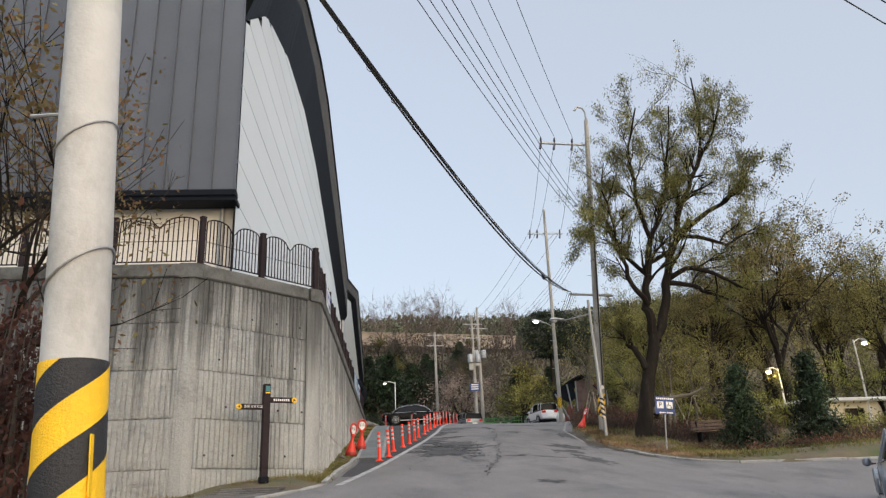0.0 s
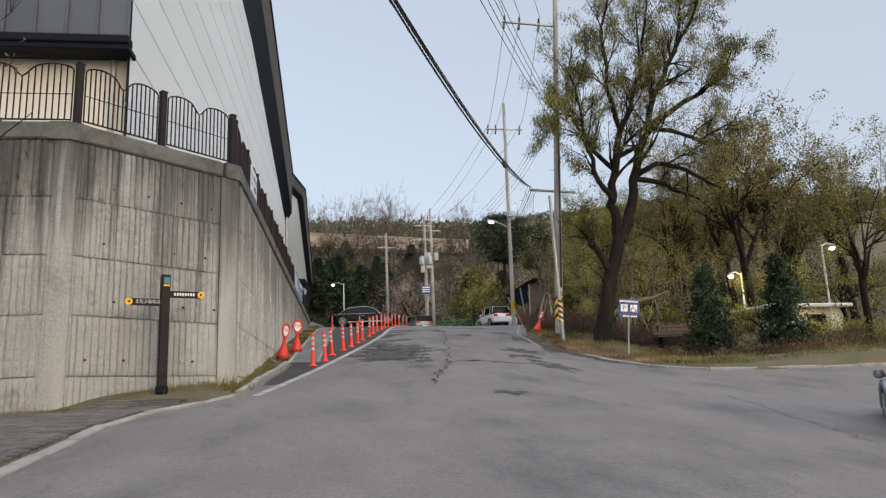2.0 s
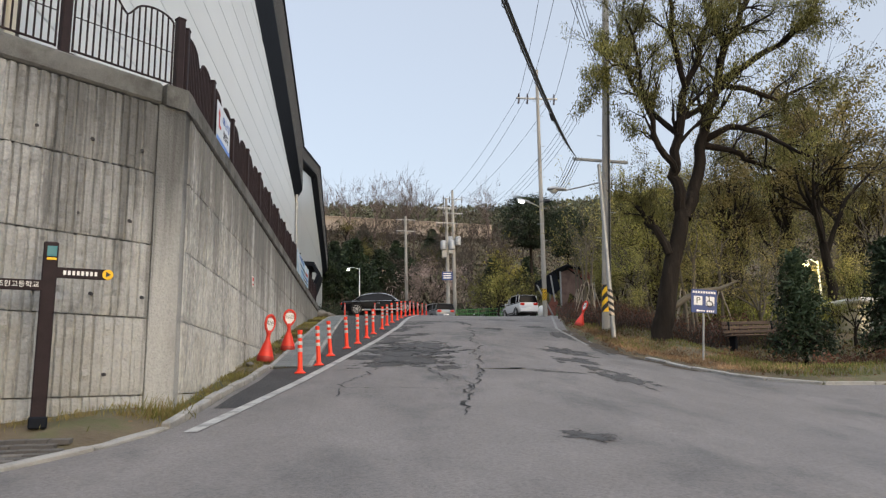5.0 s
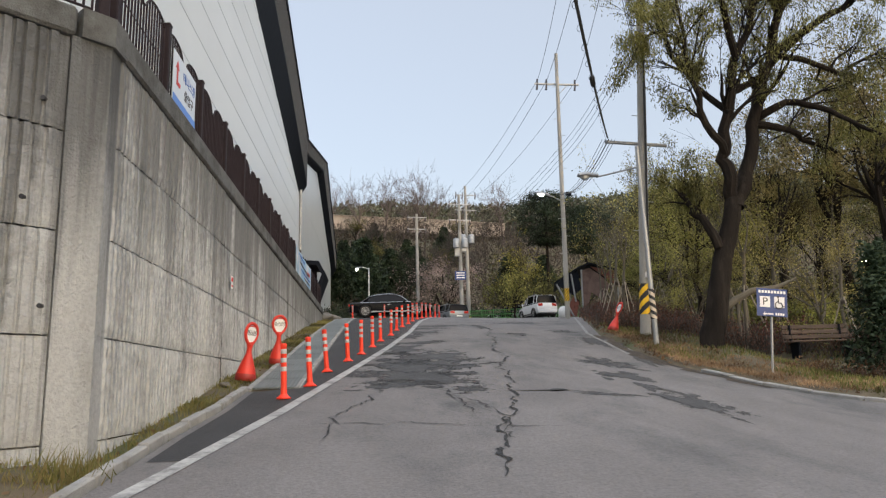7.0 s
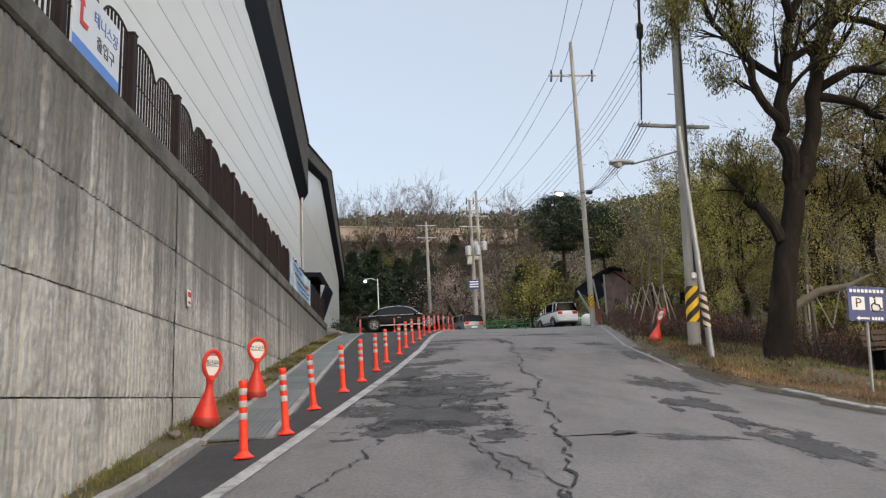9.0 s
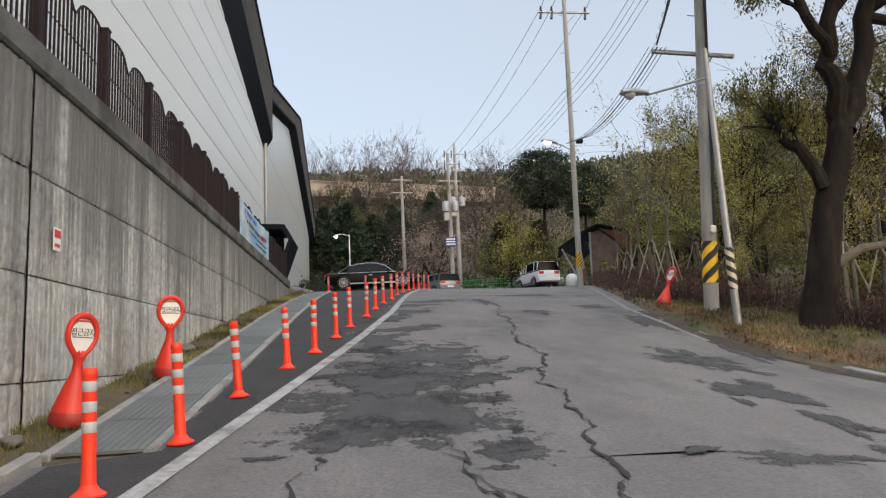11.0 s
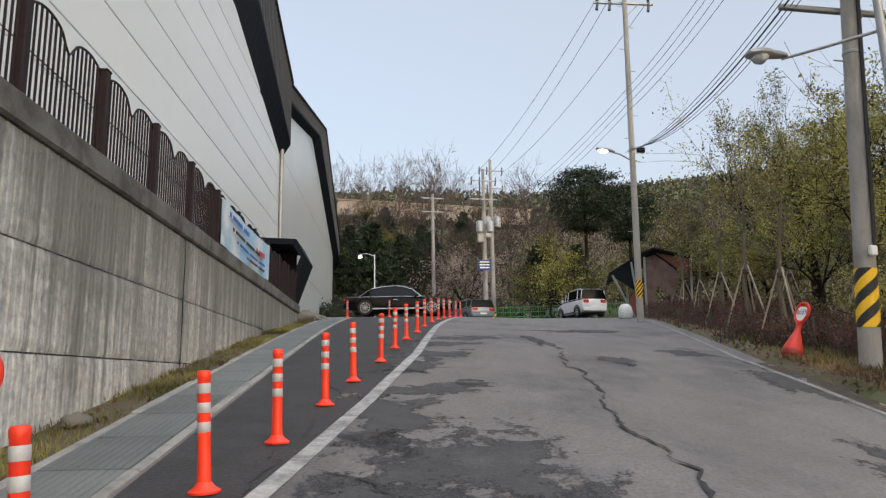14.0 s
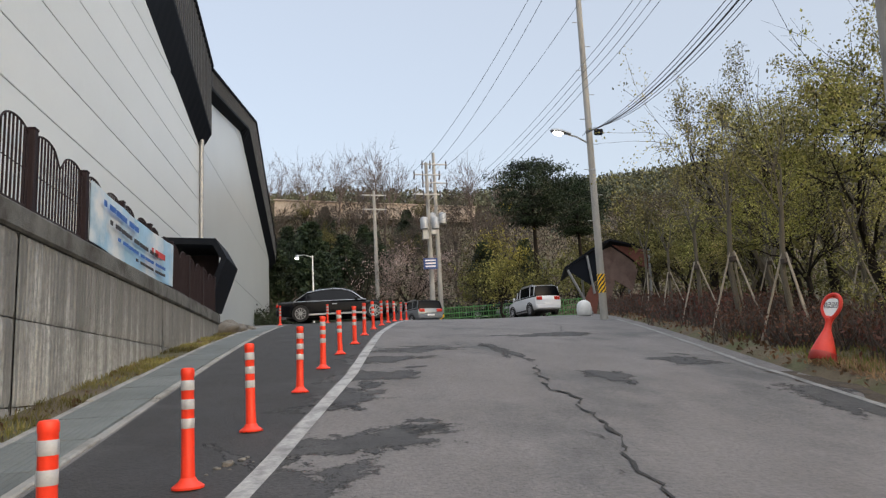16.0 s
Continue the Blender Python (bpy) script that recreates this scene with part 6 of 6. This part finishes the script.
# ---- signs, bench, shelter, park things ----
finger = thing("fingerpost", turned(-2.52, 14.74, land_z(-2.52, 14.74) - 0.02, radians(24)), "dark brown fingerpost with two direction arms", "signpost")
part("post", M().box((0, 0, 0.95), (0.14, 0.14, 1.9), 0.012), BROWN, finger)
part("foot_plate", M().box((0, 0, 0.06), (0.17, 0.17, 0.12), 0.015), BLACKM, finger)
part("emblem", M().box((0.01, -0.073, 1.8), (0.09, 0.006, 0.11), 0.002), mat("teal_enamel", (0.015, 0.16, 0.2), 0.4, var=0.15), finger, "small teal emblem plate")
part("emblem_strip", M().box((0.01, -0.0735, 1.72), (0.09, 0.006, 0.025), 0.002), YELLOW, finger)
for s, z, txt in ((-1, 1.44, "조원고등학교"), (1, 1.58, "")):
    arm = part("direction_arm", M().box((s * 0.3, -0.05, z), (0.5, 0.04, 0.11), 0.006), BROWN, finger)
    part("arrow_disc", M().tube([(s * 0.55, -0.08, z), (s * 0.55, -0.035, z)], 0.054, 20), YELLOW, arm, "yellow disc with a dark arrow")
    part("arrow", M().prism([(s * 0.03, 0), (-s * 0.02, 0.03), (-s * 0.02, -0.03)], Matrix.Translation((s * 0.55, -0.08, z)) @ Matrix.Rotation(radians(90), 4, "X"), 0.004), INK, arm)
    if txt:
        word(txt, 0.068, arm, Matrix.Translation((s * 0.27, -0.073, z)) @ Matrix.Rotation(radians(90), 4, "X"), WHITE, "lettering", "white Korean lettering")
    else:
        for k in range(8):
            part("letter_bar", M().box((0.14 + 0.042 * k, -0.071, z), (0.026, 0.005, 0.045)), WHITE, arm)

pk = thing("parking_sign", Matrix.Translation((8.94, 23.9, 2.45)) @ Euler((0, radians(5), radians(-4))).to_matrix().to_4x4(), "blue accessible parking sign on a thin steel post", "road sign")
part("post", M().tube([(0, 0, -0.2), (0, 0, 1.75)], 0.025, 10), STEEL, pk, smooth=True)
board = part("board", M().box((0, -0.035, 1.57), (0.64, 0.02, 0.58), 0.004), BLUE, pk, "dark blue sign board")
for x in (-0.15, 0.15):
    part("symbol_field", M().box((x, -0.047, 1.58), (0.215, 0.006, 0.225), 0.002), WHITE, board)
word("P", 0.22, board, Matrix.Translation((-0.15, -0.052, 1.58)) @ Matrix.Rotation(radians(90), 4, "X"), INK, "lettering", "black letter P")
wheel = [(0.14 + 0.075 * math.cos(a), -0.052, 1.52 + 0.075 * math.sin(a)) for a in [radians(100 + 12 * k) for k in range(22)]]
part("wheelchair_mark", M().tube(wheel, 0.011, 5).tube([(0.125, -0.052, 1.66), (0.13, -0.052, 1.57), (0.19, -0.052, 1.565), (0.22, -0.052, 1.49), (0.25, -0.052, 1.5)], 0.013, 5).tube([(0.12, -0.055, 1.69), (0.12, -0.045, 1.69)], 0.022, 10), INK, board)
for k in range(9):
    part("letter_bar", M().box((-0.26 + 0.065 * k, -0.047, 1.79), (0.045, 0.005, 0.055)), WHITE, board)
part("arrow", M().prism([(-0.2, 0), (-0.15, 0.04), (-0.15, 0.015), (0.02, 0.015), (0.02, -0.015), (-0.15, -0.015), (-0.15, -0.04)], Matrix.Translation((0, -0.046, 1.33)) @ Matrix.Rotation(radians(90), 4, "X"), 0.005), WHITE, board)
for k in range(4):
    part("letter_bar", M().box((0.08 + 0.05 * k, -0.047, 1.33), (0.035, 0.005, 0.05)), WHITE, board)


def bench(x, y, turn):
    b = thing("park_bench", turned(x, y, land_z(x, y), turn), "dark brown slatted wooden bench on the grass", "bench")
    for k in range(4):
        part("seat_slat", M().box((0, -0.22 + 0.12 * k, 0.43), (1.7, 0.1, 0.035), 0.008), BENCHW, b)
    for k in range(3):
        part("back_slat", M().box((0, 0.22 + 0.03 * k, 0.56 + 0.13 * k), (1.7, 0.03, 0.1), 0.008), BENCHW, b)
    for s in (-0.65, 0.65):
        part("leg", M().box((s, 0, 0.2), (0.06, 0.42, 0.42), 0.01).box((s, 0.24, 0.6), (0.05, 0.05, 0.55), 0.01), BLACKM, b)


bench(12.25, 27.3, -0.1)
wood_rail = thing("fallen_branch", (10.0, 28.4, land_z(10, 28.4)), "crooked pale branch propped on wooden posts", "branch")
part("limb", M().tube([(0.1, 0, 0.75), (0.7, 0.1, 1.15), (1.2, 0.1, 1.4), (2.0, 0.2, 1.5), (2.6, 0.2, 1.75)], [0.09, 0.1, 0.09, 0.07, 0.03], 9), BARK2, wood_rail, smooth=True)
for x in (0.75, 0.95):
    part("prop", M().tube([(x, 0.1, -0.1), (x, 0.1, 1.15)], 0.05, 8), BARK2, wood_rail)

hut = thing("park_hut", turned(19.1, 31.0, 2.78, 0.1), "low pale hut with a lit white front", "hut")
part("wall", M().box((0, 0, 0.95), (3.6, 2.2, 1.7), 0.03), mat("pale_hut_wall", (0.72, 0.66, 0.5), 0.7, var=0.06, scale=1), hut)
part("roof", M().box((0, -0.1, 1.85), (4.0, 2.7, 0.16), 0.04), WHITE, hut)
part("door", M().box((-1.1, -1.11, 0.9), (0.7, 0.05, 1.5), 0.01), STEEL, hut)
part("window", M().box((0.4, -1.11, 1.15), (0.9, 0.05, 0.7), 0.01), CARGLASS, hut)


def park_lamp(x, y, h, warm, seed, reach=0.5):
    p = thing("park_lamp", turned(x, y, land_z(x, y), seed), "slim white park lamp with a lit head", "street lamp", "park lamps")
    part("shaft", M().tube([(0, 0, -0.2), (0, 0, h)], [0.05, 0.035], 10), WHITE, p, smooth=True)
    part("arm", M().tube([(0, 0, h - 0.1), (-reach / 2, 0, h + 0.05), (-reach, 0, h + 0.02)], 0.02, 6), WHITE, p)
    part("lamp_head", M().lathe([(0.03, 0.16), (0.12, 0.1), (0.14, 0.03), (0.13, 0.0)], (-reach, 0, h - 0.12), 14), STEEL, p, smooth=True)
    part("bulb", M().lathe([(0.05, -0.12), (0.11, -0.07), (0.11, 0.0)], (-reach, 0, h - 0.12), 12), LAMPWARM if warm else LAMPON, p, smooth=True)
    return p


park_lamp(18.1, 32.6, 6.5 - land_z(18.1, 32.6), True, 0.0)
park_lamp(20.2, 29.8, 7.2 - land_z(20.2, 29.8), False, 3.2)
park_lamp(0.25, 66.5, 4.4, False, 0.1, 0.95)
glow = bpy.data.lights.new("park_lamp_light", "POINT")
glow.energy, glow.color, glow.shadow_soft_size = 45, (1.0, 0.8, 0.35), 0.15
new("park_lamp_light", glow).matrix_basis = Matrix.Translation((17.6, 32.2, 6.15))

# leaning timber shelter
shel = thing("shelter", turned(13.3, 53.5, road_z(13.3, 53.5), 0), "angular dark shelter with rust-red side panels", "shelter")
UPRIGHT = Matrix.Rotation(radians(90), 4, "X")


def plate(name, outline, y, material, label="", depth=0.06):
    part(name, M().prism(outline, Matrix.Translation((0, y, 0)) @ UPRIGHT, depth), material, shel, label)


part("roof", M().loft([[(-1.45, -0.4, 2.12), (0.1, -0.6, 3.08), (0.75, -0.6, 3.36), (2.75, -0.3, 2.95), (2.75, -0.3, 2.87), (0.75, -0.6, 3.27), (0.1, -0.6, 2.98), (-1.4, -0.4, 2.03)],
                       [(-0.9, 2.0, 1.9), (0.2, 2.1, 2.6), (0.8, 2.1, 2.85), (2.6, 2.0, 2.5), (2.6, 2.0, 2.42), (0.8, 2.1, 2.76), (0.2, 2.1, 2.5), (-0.85, 2.0, 1.82)]]), BLACKM, shel)
plate("side_panel", [(-1.35, 2.05), (0.05, 2.95), (0.28, 1.7), (-0.25, 1.3)], -0.35, BLACKM, "black slanting panel")
plate("side_panel", [(0.95, 3.12), (2.68, 2.82), (2.68, 1.95), (2.2, 2.1), (1.85, 2.45)], -0.28, RUST, "rust-red panel")
plate("side_panel", [(0.35, 2.85), (0.9, 3.05), (1.8, 2.4), (2.1, 2.0), (1.75, 0.95), (0.95, 1.5), (0.5, 0.1), (0.35, 0.1)], -0.22, mat("weathered_pink_board", (0.15, 0.1, 0.085), 0.8, var=0.3, scale=3, fine=25, bump=0.3, c2=(0.1, 0.06, 0.05), amount=0.5), "weathered grey-pink board")
plate("side_panel", [(-0.25, 1.25), (-0.95, 0.0), (-0.1, 0.0), (0.1, 0.9)], -0.3, RUST, "dark red foot panel")
for a, b in (((-1.3, -0.45, 2.0), (-0.3, -0.4, 0.0)), ((-0.35, -0.45, 2.65), (-0.12, -0.4, 0.9)), ((0.32, -0.45, 2.9), (0.3, -0.4, 0)), ((2.65, -0.4, 2.85), (2.6, -0.3, 0)), ((0.2, 2.0, 2.5), (0.2, 2.0, 0)), ((2.5, 1.9, 2.4), (2.5, 1.9, 0))):
    part("beam", M().tube([a, b], 0.055, 6), STEEL, shel)
sack = M().lathe([(0.26, 0), (0.3, 0.06), (0.31, 0.3), (0.27, 0.5), (0.18, 0.6), (0.06, 0.64)], n=14)
s = tagged(new("sack", sack.mesh("sack", SACK, True)), "white filled sack standing at the road edge", "sack")
s.matrix_basis = turned(11.6, 50.2, road_z(11.6, 50.2), 0)

gfence = thing("green_fence", (0, 0, 0), "low green mesh fence behind the road", "fence", kind="structure")
for k in range(11):
    x = 8.5 + 0.9 * k
    part("post", M().box((x, 68 - 0.3 * k, 7.2 + 0.6), (0.06, 0.06, 1.2)), GREENF, gfence)
for q in (0.15, 0.45, 0.75, 1.1):
    part("rail", M().tube([(8.5, 68, 7.2 + q), (17.5, 65, 7.2 + q)], 0.03, 5), GREENF, gfence)
for k in range(60):
    x = 8.5 + 0.15 * k
    part("bar", M().box((x, 68 - 0.05 * k, 7.8), (0.03, 0.02, 1.1)), GREENF, gfence)
dirsign = thing("direction_sign", (8.0, 69.6, 7.3), "blue road direction sign on the utility pole", "road sign")
part("board", M().box((-0.05, -0.1, 4.2), (0.95, 0.04, 0.75), 0.01), BLUE, dirsign)
for k in range(3):
    part("printed_line", M().box((-0.05, -0.125, 4.42 - 0.2 * k), (0.7, 0.006, 0.09)), WHITE, dirsign)

# ---- cars ----


def car(name, at, paint, label, L=4.7, W=1.85, H=1.46, kind="sedan", lit=False):
    """A car that looks along +x, its base at the ground."""
    c = thing(name, at, label, "car")
    h = L / 2
    belt = H * (0.62 if kind == 'suv' else 0.58)
    suv = kind == "suv"
    if suv:
        st = [(-h, 0.45, belt * 0.8, 0.86), (-h + 0.05, 0.32, belt * 0.98, 0.95), (-h * 0.8, 0.25, belt, 0.99), (0, 0.22, belt, 1.0), (h * 0.45, 0.22, belt, 1.0), (h * 0.55, 0.22, belt * 0.97, 0.99), (h * 0.92, 0.25, belt * 0.86, 0.93), (h, 0.35, belt * 0.65, 0.8)]
        cab = [(-h + 0.06, belt - 0.04, belt, 0.9), (-h + 0.2, belt - 0.04, H * 0.96, 0.84), (-h * 0.6, belt - 0.04, H, 0.83), (h * 0.1, belt - 0.04, H * 0.99, 0.82), (h * 0.3, belt - 0.04, H * 0.92, 0.82), (h * 0.56, belt - 0.04, belt, 0.88)]
    else:
        st = [(-h, 0.5, belt * 0.85, 0.8), (-h + 0.08, 0.3, belt * 1.06, 0.9), (-h * 0.75, 0.22, belt * 1.07, 0.98), (0, 0.18, belt * 1.02, 1.0), (h * 0.4, 0.18, belt * 1.0, 1.0), (h * 0.55, 0.2, belt * 0.96, 0.99), (h * 0.9, 0.22, belt * 0.8, 0.92), (h, 0.32, belt * 0.6, 0.78)]
        cab = [(-h * 0.72, belt, belt * 1.12, 0.82), (-h * 0.5, belt, H * 0.9, 0.77), (-h * 0.3, belt, H * 0.97, 0.74), (-h * 0.06, belt, H, 0.72), (h * 0.1, belt, H * 0.975, 0.73), (h * 0.26, belt, H * 0.88, 0.76), (h * 0.48, belt, belt, 0.84)]
    w = W / 2

    def ring(x, z0, z1, k):
        m = z0 + (z1 - z0) * 0.55
        half = [(0.0, z0), (w * k * 0.86, z0), (w * k * 0.97, z0 + 0.1), (w * k, m), (w * k * 0.97, z1 - 0.07), (w * k * 0.88, z1), (0.0, z1 + 0.02)]
        return [(x, y, z) for y, z in half] + [(x, -y, z) for y, z in half[-2:0:-1]]

    body = part("body", M().loft([ring(*q) for q in st]), paint, c, smooth=True)

    def cring(x, z0, z1, k):
        half = [(0.0, z0), (w * 0.93, z0), (w * (0.93 + k) / 2, (z0 + z1) / 2), (w * k, z1 - 0.05), (w * k * 0.85, z1), (0.0, z1 + 0.015)]
        return [(x, y, z) for y, z in half] + [(x, -y, z) for y, z in half[-2:0:-1]]

    part("greenhouse", M().loft([cring(*q) for q in cab]), CARGLASS, c, "dark tinted glass", True)
    top = [q for q in cab if q[2] > H * 0.9]
    part("roof_panel", M().loft([[(x, y * w * k, z1 + dz) for y, dz in ((-0.98, -0.06), (-0.85, 0.012), (0, 0.03), (0.85, 0.012), (0.98, -0.06), (0, -0.02))] for x, z0, z1, k in top]), paint, c, smooth=True)
    for s in (-1, 1):
        for i, (a, b) in enumerate(zip(cab, cab[1:])):
            if (a[2] > belt * 1.2 or b[2] > belt * 1.2) if suv else i in (0, 2):
                part("pillar", M().tube([(b[0], s * w * 0.93, belt + 0.02), (b[0] - 0.02, s * w * (b[3] + 0.01), b[2] - 0.05)], 0.03, 5), paint, c)
        part("sill_trim", M().box((0, s * w * 0.985, 0.3), (L * 0.5, 0.04, 0.07), 0.01), RIM if kind == "sedan" else TRIM, c)
        part("window_trim", M().tube([(cab[0][0], s * w * 0.93, belt + 0.03), (cab[-1][0], s * w * 0.93, belt + 0.03)], 0.012, 4), RIM, c)
        if not suv:
            part("roof_trim", M().tube([(q[0], s * w * (q[3] + 0.02), q[2] - 0.05) for q in cab], 0.014, 5), RIM, c, "chrome roofline strip")
        mir = part("mirror", M().lathe([(0.02, -0.07), (0.07, -0.05), (0.08, 0), (0.06, 0.06), (0.01, 0.08)], (h * 0.32, s * (w + 0.1), belt + 0.06), 10), paint, c, smooth=True)
        part("mirror_foot", M().box((h * 0.32, s * (w + 0.02), belt + 0.03), (0.05, 0.12, 0.03), 0.01), TRIM, mir)
        part("tail_lamp", M().box((-h + 0.05, s * w * 0.66, belt * 0.86), (0.14, w * 0.42, 0.13 if not suv else 0.2), 0.03), LAMPREDON if lit else LAMPRED, c, "lit red tail lamp" if lit else "red tail lamp")
        part("headlamp", M().box((h - 0.16, s * w * 0.62, belt * 0.7), (0.2, w * 0.4, 0.1), 0.03), LENS, c)
        part("door_handle", M().box((-0.1, s * w * 1.0, belt * 0.86), (0.2, 0.03, 0.03), 0.008), RIM, c)
        for x in (-L * 0.3, L * 0.31):
            r = 0.355 if kind == "sedan" else 0.31
            prof = [(r * 0.62, -0.11), (r * 0.95, -0.11), (r, -0.08), (r, 0.08), (r * 0.95, 0.11), (r * 0.62, 0.11)]
            wh = part("wheel", M().lathe(prof, n=28), TYRE, c, smooth=True, at=Matrix.Translation((x, s * (w - 0.1), r)) @ Matrix.Rotation(radians(90), 4, "X"))
            spokes = M()
            for k in range(10):
                a = 2 * math.pi * k / 10
                spokes.box((r * 0.32 * math.cos(a), r * 0.32 * math.sin(a), -s * 0.1), (r * 0.58, 0.03, 0.03), 0.006, Matrix.Rotation(a, 4, "Z"))
            spokes.lathe([(r * 0.6, -s * 0.1 - 0.012), (r * 0.66, -s * 0.1 - 0.012), (r * 0.66, -s * 0.1 + 0.012), (r * 0.6, -s * 0.1 + 0.012)], n=24, cap=False)
            part("rim", spokes, RIM, wh, "silver alloy rim")
            part("wheel_arch", M().tube([(x + (r + 0.06) * math.cos(a), s * (w - 0.01), r + (r + 0.06) * math.sin(a)) for a in [math.pi * k / 10 for k in range(11)]], 0.035, 5), TRIM if suv else paint, c)
    part("bumper", M().box((-h + 0.06, 0, 0.42), (0.16, W * 0.9, 0.26), 0.05), paint, c)
    part("number_plate", M().box((-h - 0.02, 0, belt * (0.62 if not suv else 0.55)), (0.02, 0.5, 0.11), 0.004), WHITE, c)
    part("under_tray", M().box((0, 0, 0.24), (L * 0.85, W * 0.8, 0.14), 0.03), TRIM, c)
    if suv:
        for s in (-1, 1):
            part("roof_rail", M().tube([(-h * 0.7, s * w * 0.72, H + 0.03), (h * 0.1, s * w * 0.72, H + 0.03)], 0.025, 6), STEEL, c)
    return c


car("parked_car", turned(1.75, 53.2, road_z(1.7, 53.2), radians(-4)), CARBLACK, "parked black saloon car with chrome trim", 5.0, 1.87, 1.42)
car("parked_car", turned(12.5, 61.0, road_z(12.5, 61.0), radians(101)), CARWHITE, "parked small white suv with roof rails", 3.6, 1.6, 1.6, "suv")
car("parked_car", turned(6.7, 69.0, road_z(6.7, 69.0), radians(110)), CARGREY, "parked grey car beyond the crest", 4.5, 1.85, 1.5, "suv")
car("parked_car", turned(12.6, 71.5, 7.6, radians(175)), CARBLACK, "dark car parked behind the green fence", 4.4, 1.8, 1.45)
car("parked_car", turned(14.6, 70.5, 7.6, radians(175)), CARGREY, "grey car parked behind the green fence", 4.4, 1.8, 1.45)
car("waiting_car", turned(8.76, 11.45, road_z(8.76, 11.45), radians(58)), CARGREY, "silver-grey saloon with its tail lamps lit", 4.8, 1.86, 1.42, lit=True)

# ---- brick pavers at the junction ----
pave = thing("pavement", (0, 0, 0), "interlocking grey and brown brick pavers", "pavement", kind="structure")
brick_me = M().box((0, 0, 0), (0.192, 0.092, 0.06), 0.006).mesh("brick", PAVER)
cells = []
for j in range(120):
    y = 2.5 + 0.1 * j
    for i in range(60):
        x = -1.85 - 0.2 * i - (0.1 if j % 2 else 0)
        if x < left_edge(y) - 0.32 and y < (13.95 if x < -3.75 else 13.95 + (x + 3.75) * 0.88):
            cells.append((x, y))
cells.sort(key=lambda c: abs(c[1] - 12.4) * 0.9 + abs(c[0] + 3.0))
rest = M()
for i, (x, y) in enumerate(cells):
    z = land_z(x, y) - 0.012 + 0.003 * noise.noise((x * 3, y * 3, 0))
    tilt = math.atan(0.11)
    if i < 300:
        part("brick", brick_me, PAVER, pave, at=Matrix.Translation((x, y, z)) @ Matrix.Rotation(tilt, 4, "X"))
    elif y > 6.5 and x > -11:
        rest.add([(x - 0.096, y - 0.046, z + 0.025), (x + 0.096, y - 0.046, z + 0.025), (x + 0.096, y + 0.046, z + 0.036), (x - 0.096, y + 0.046, z + 0.036), (x - 0.096, y - 0.046, z - 0.02), (x + 0.096, y - 0.046, z - 0.02), (x + 0.096, y + 0.046, z - 0.01), (x - 0.096, y + 0.046, z - 0.01)],
                 [(0, 1, 2, 3), (0, 4, 5, 1), (1, 5, 6, 2), (2, 6, 7, 3), (3, 7, 4, 0)])
tagged(part("more_bricks", rest, PAVER, pave), kind="stuff")
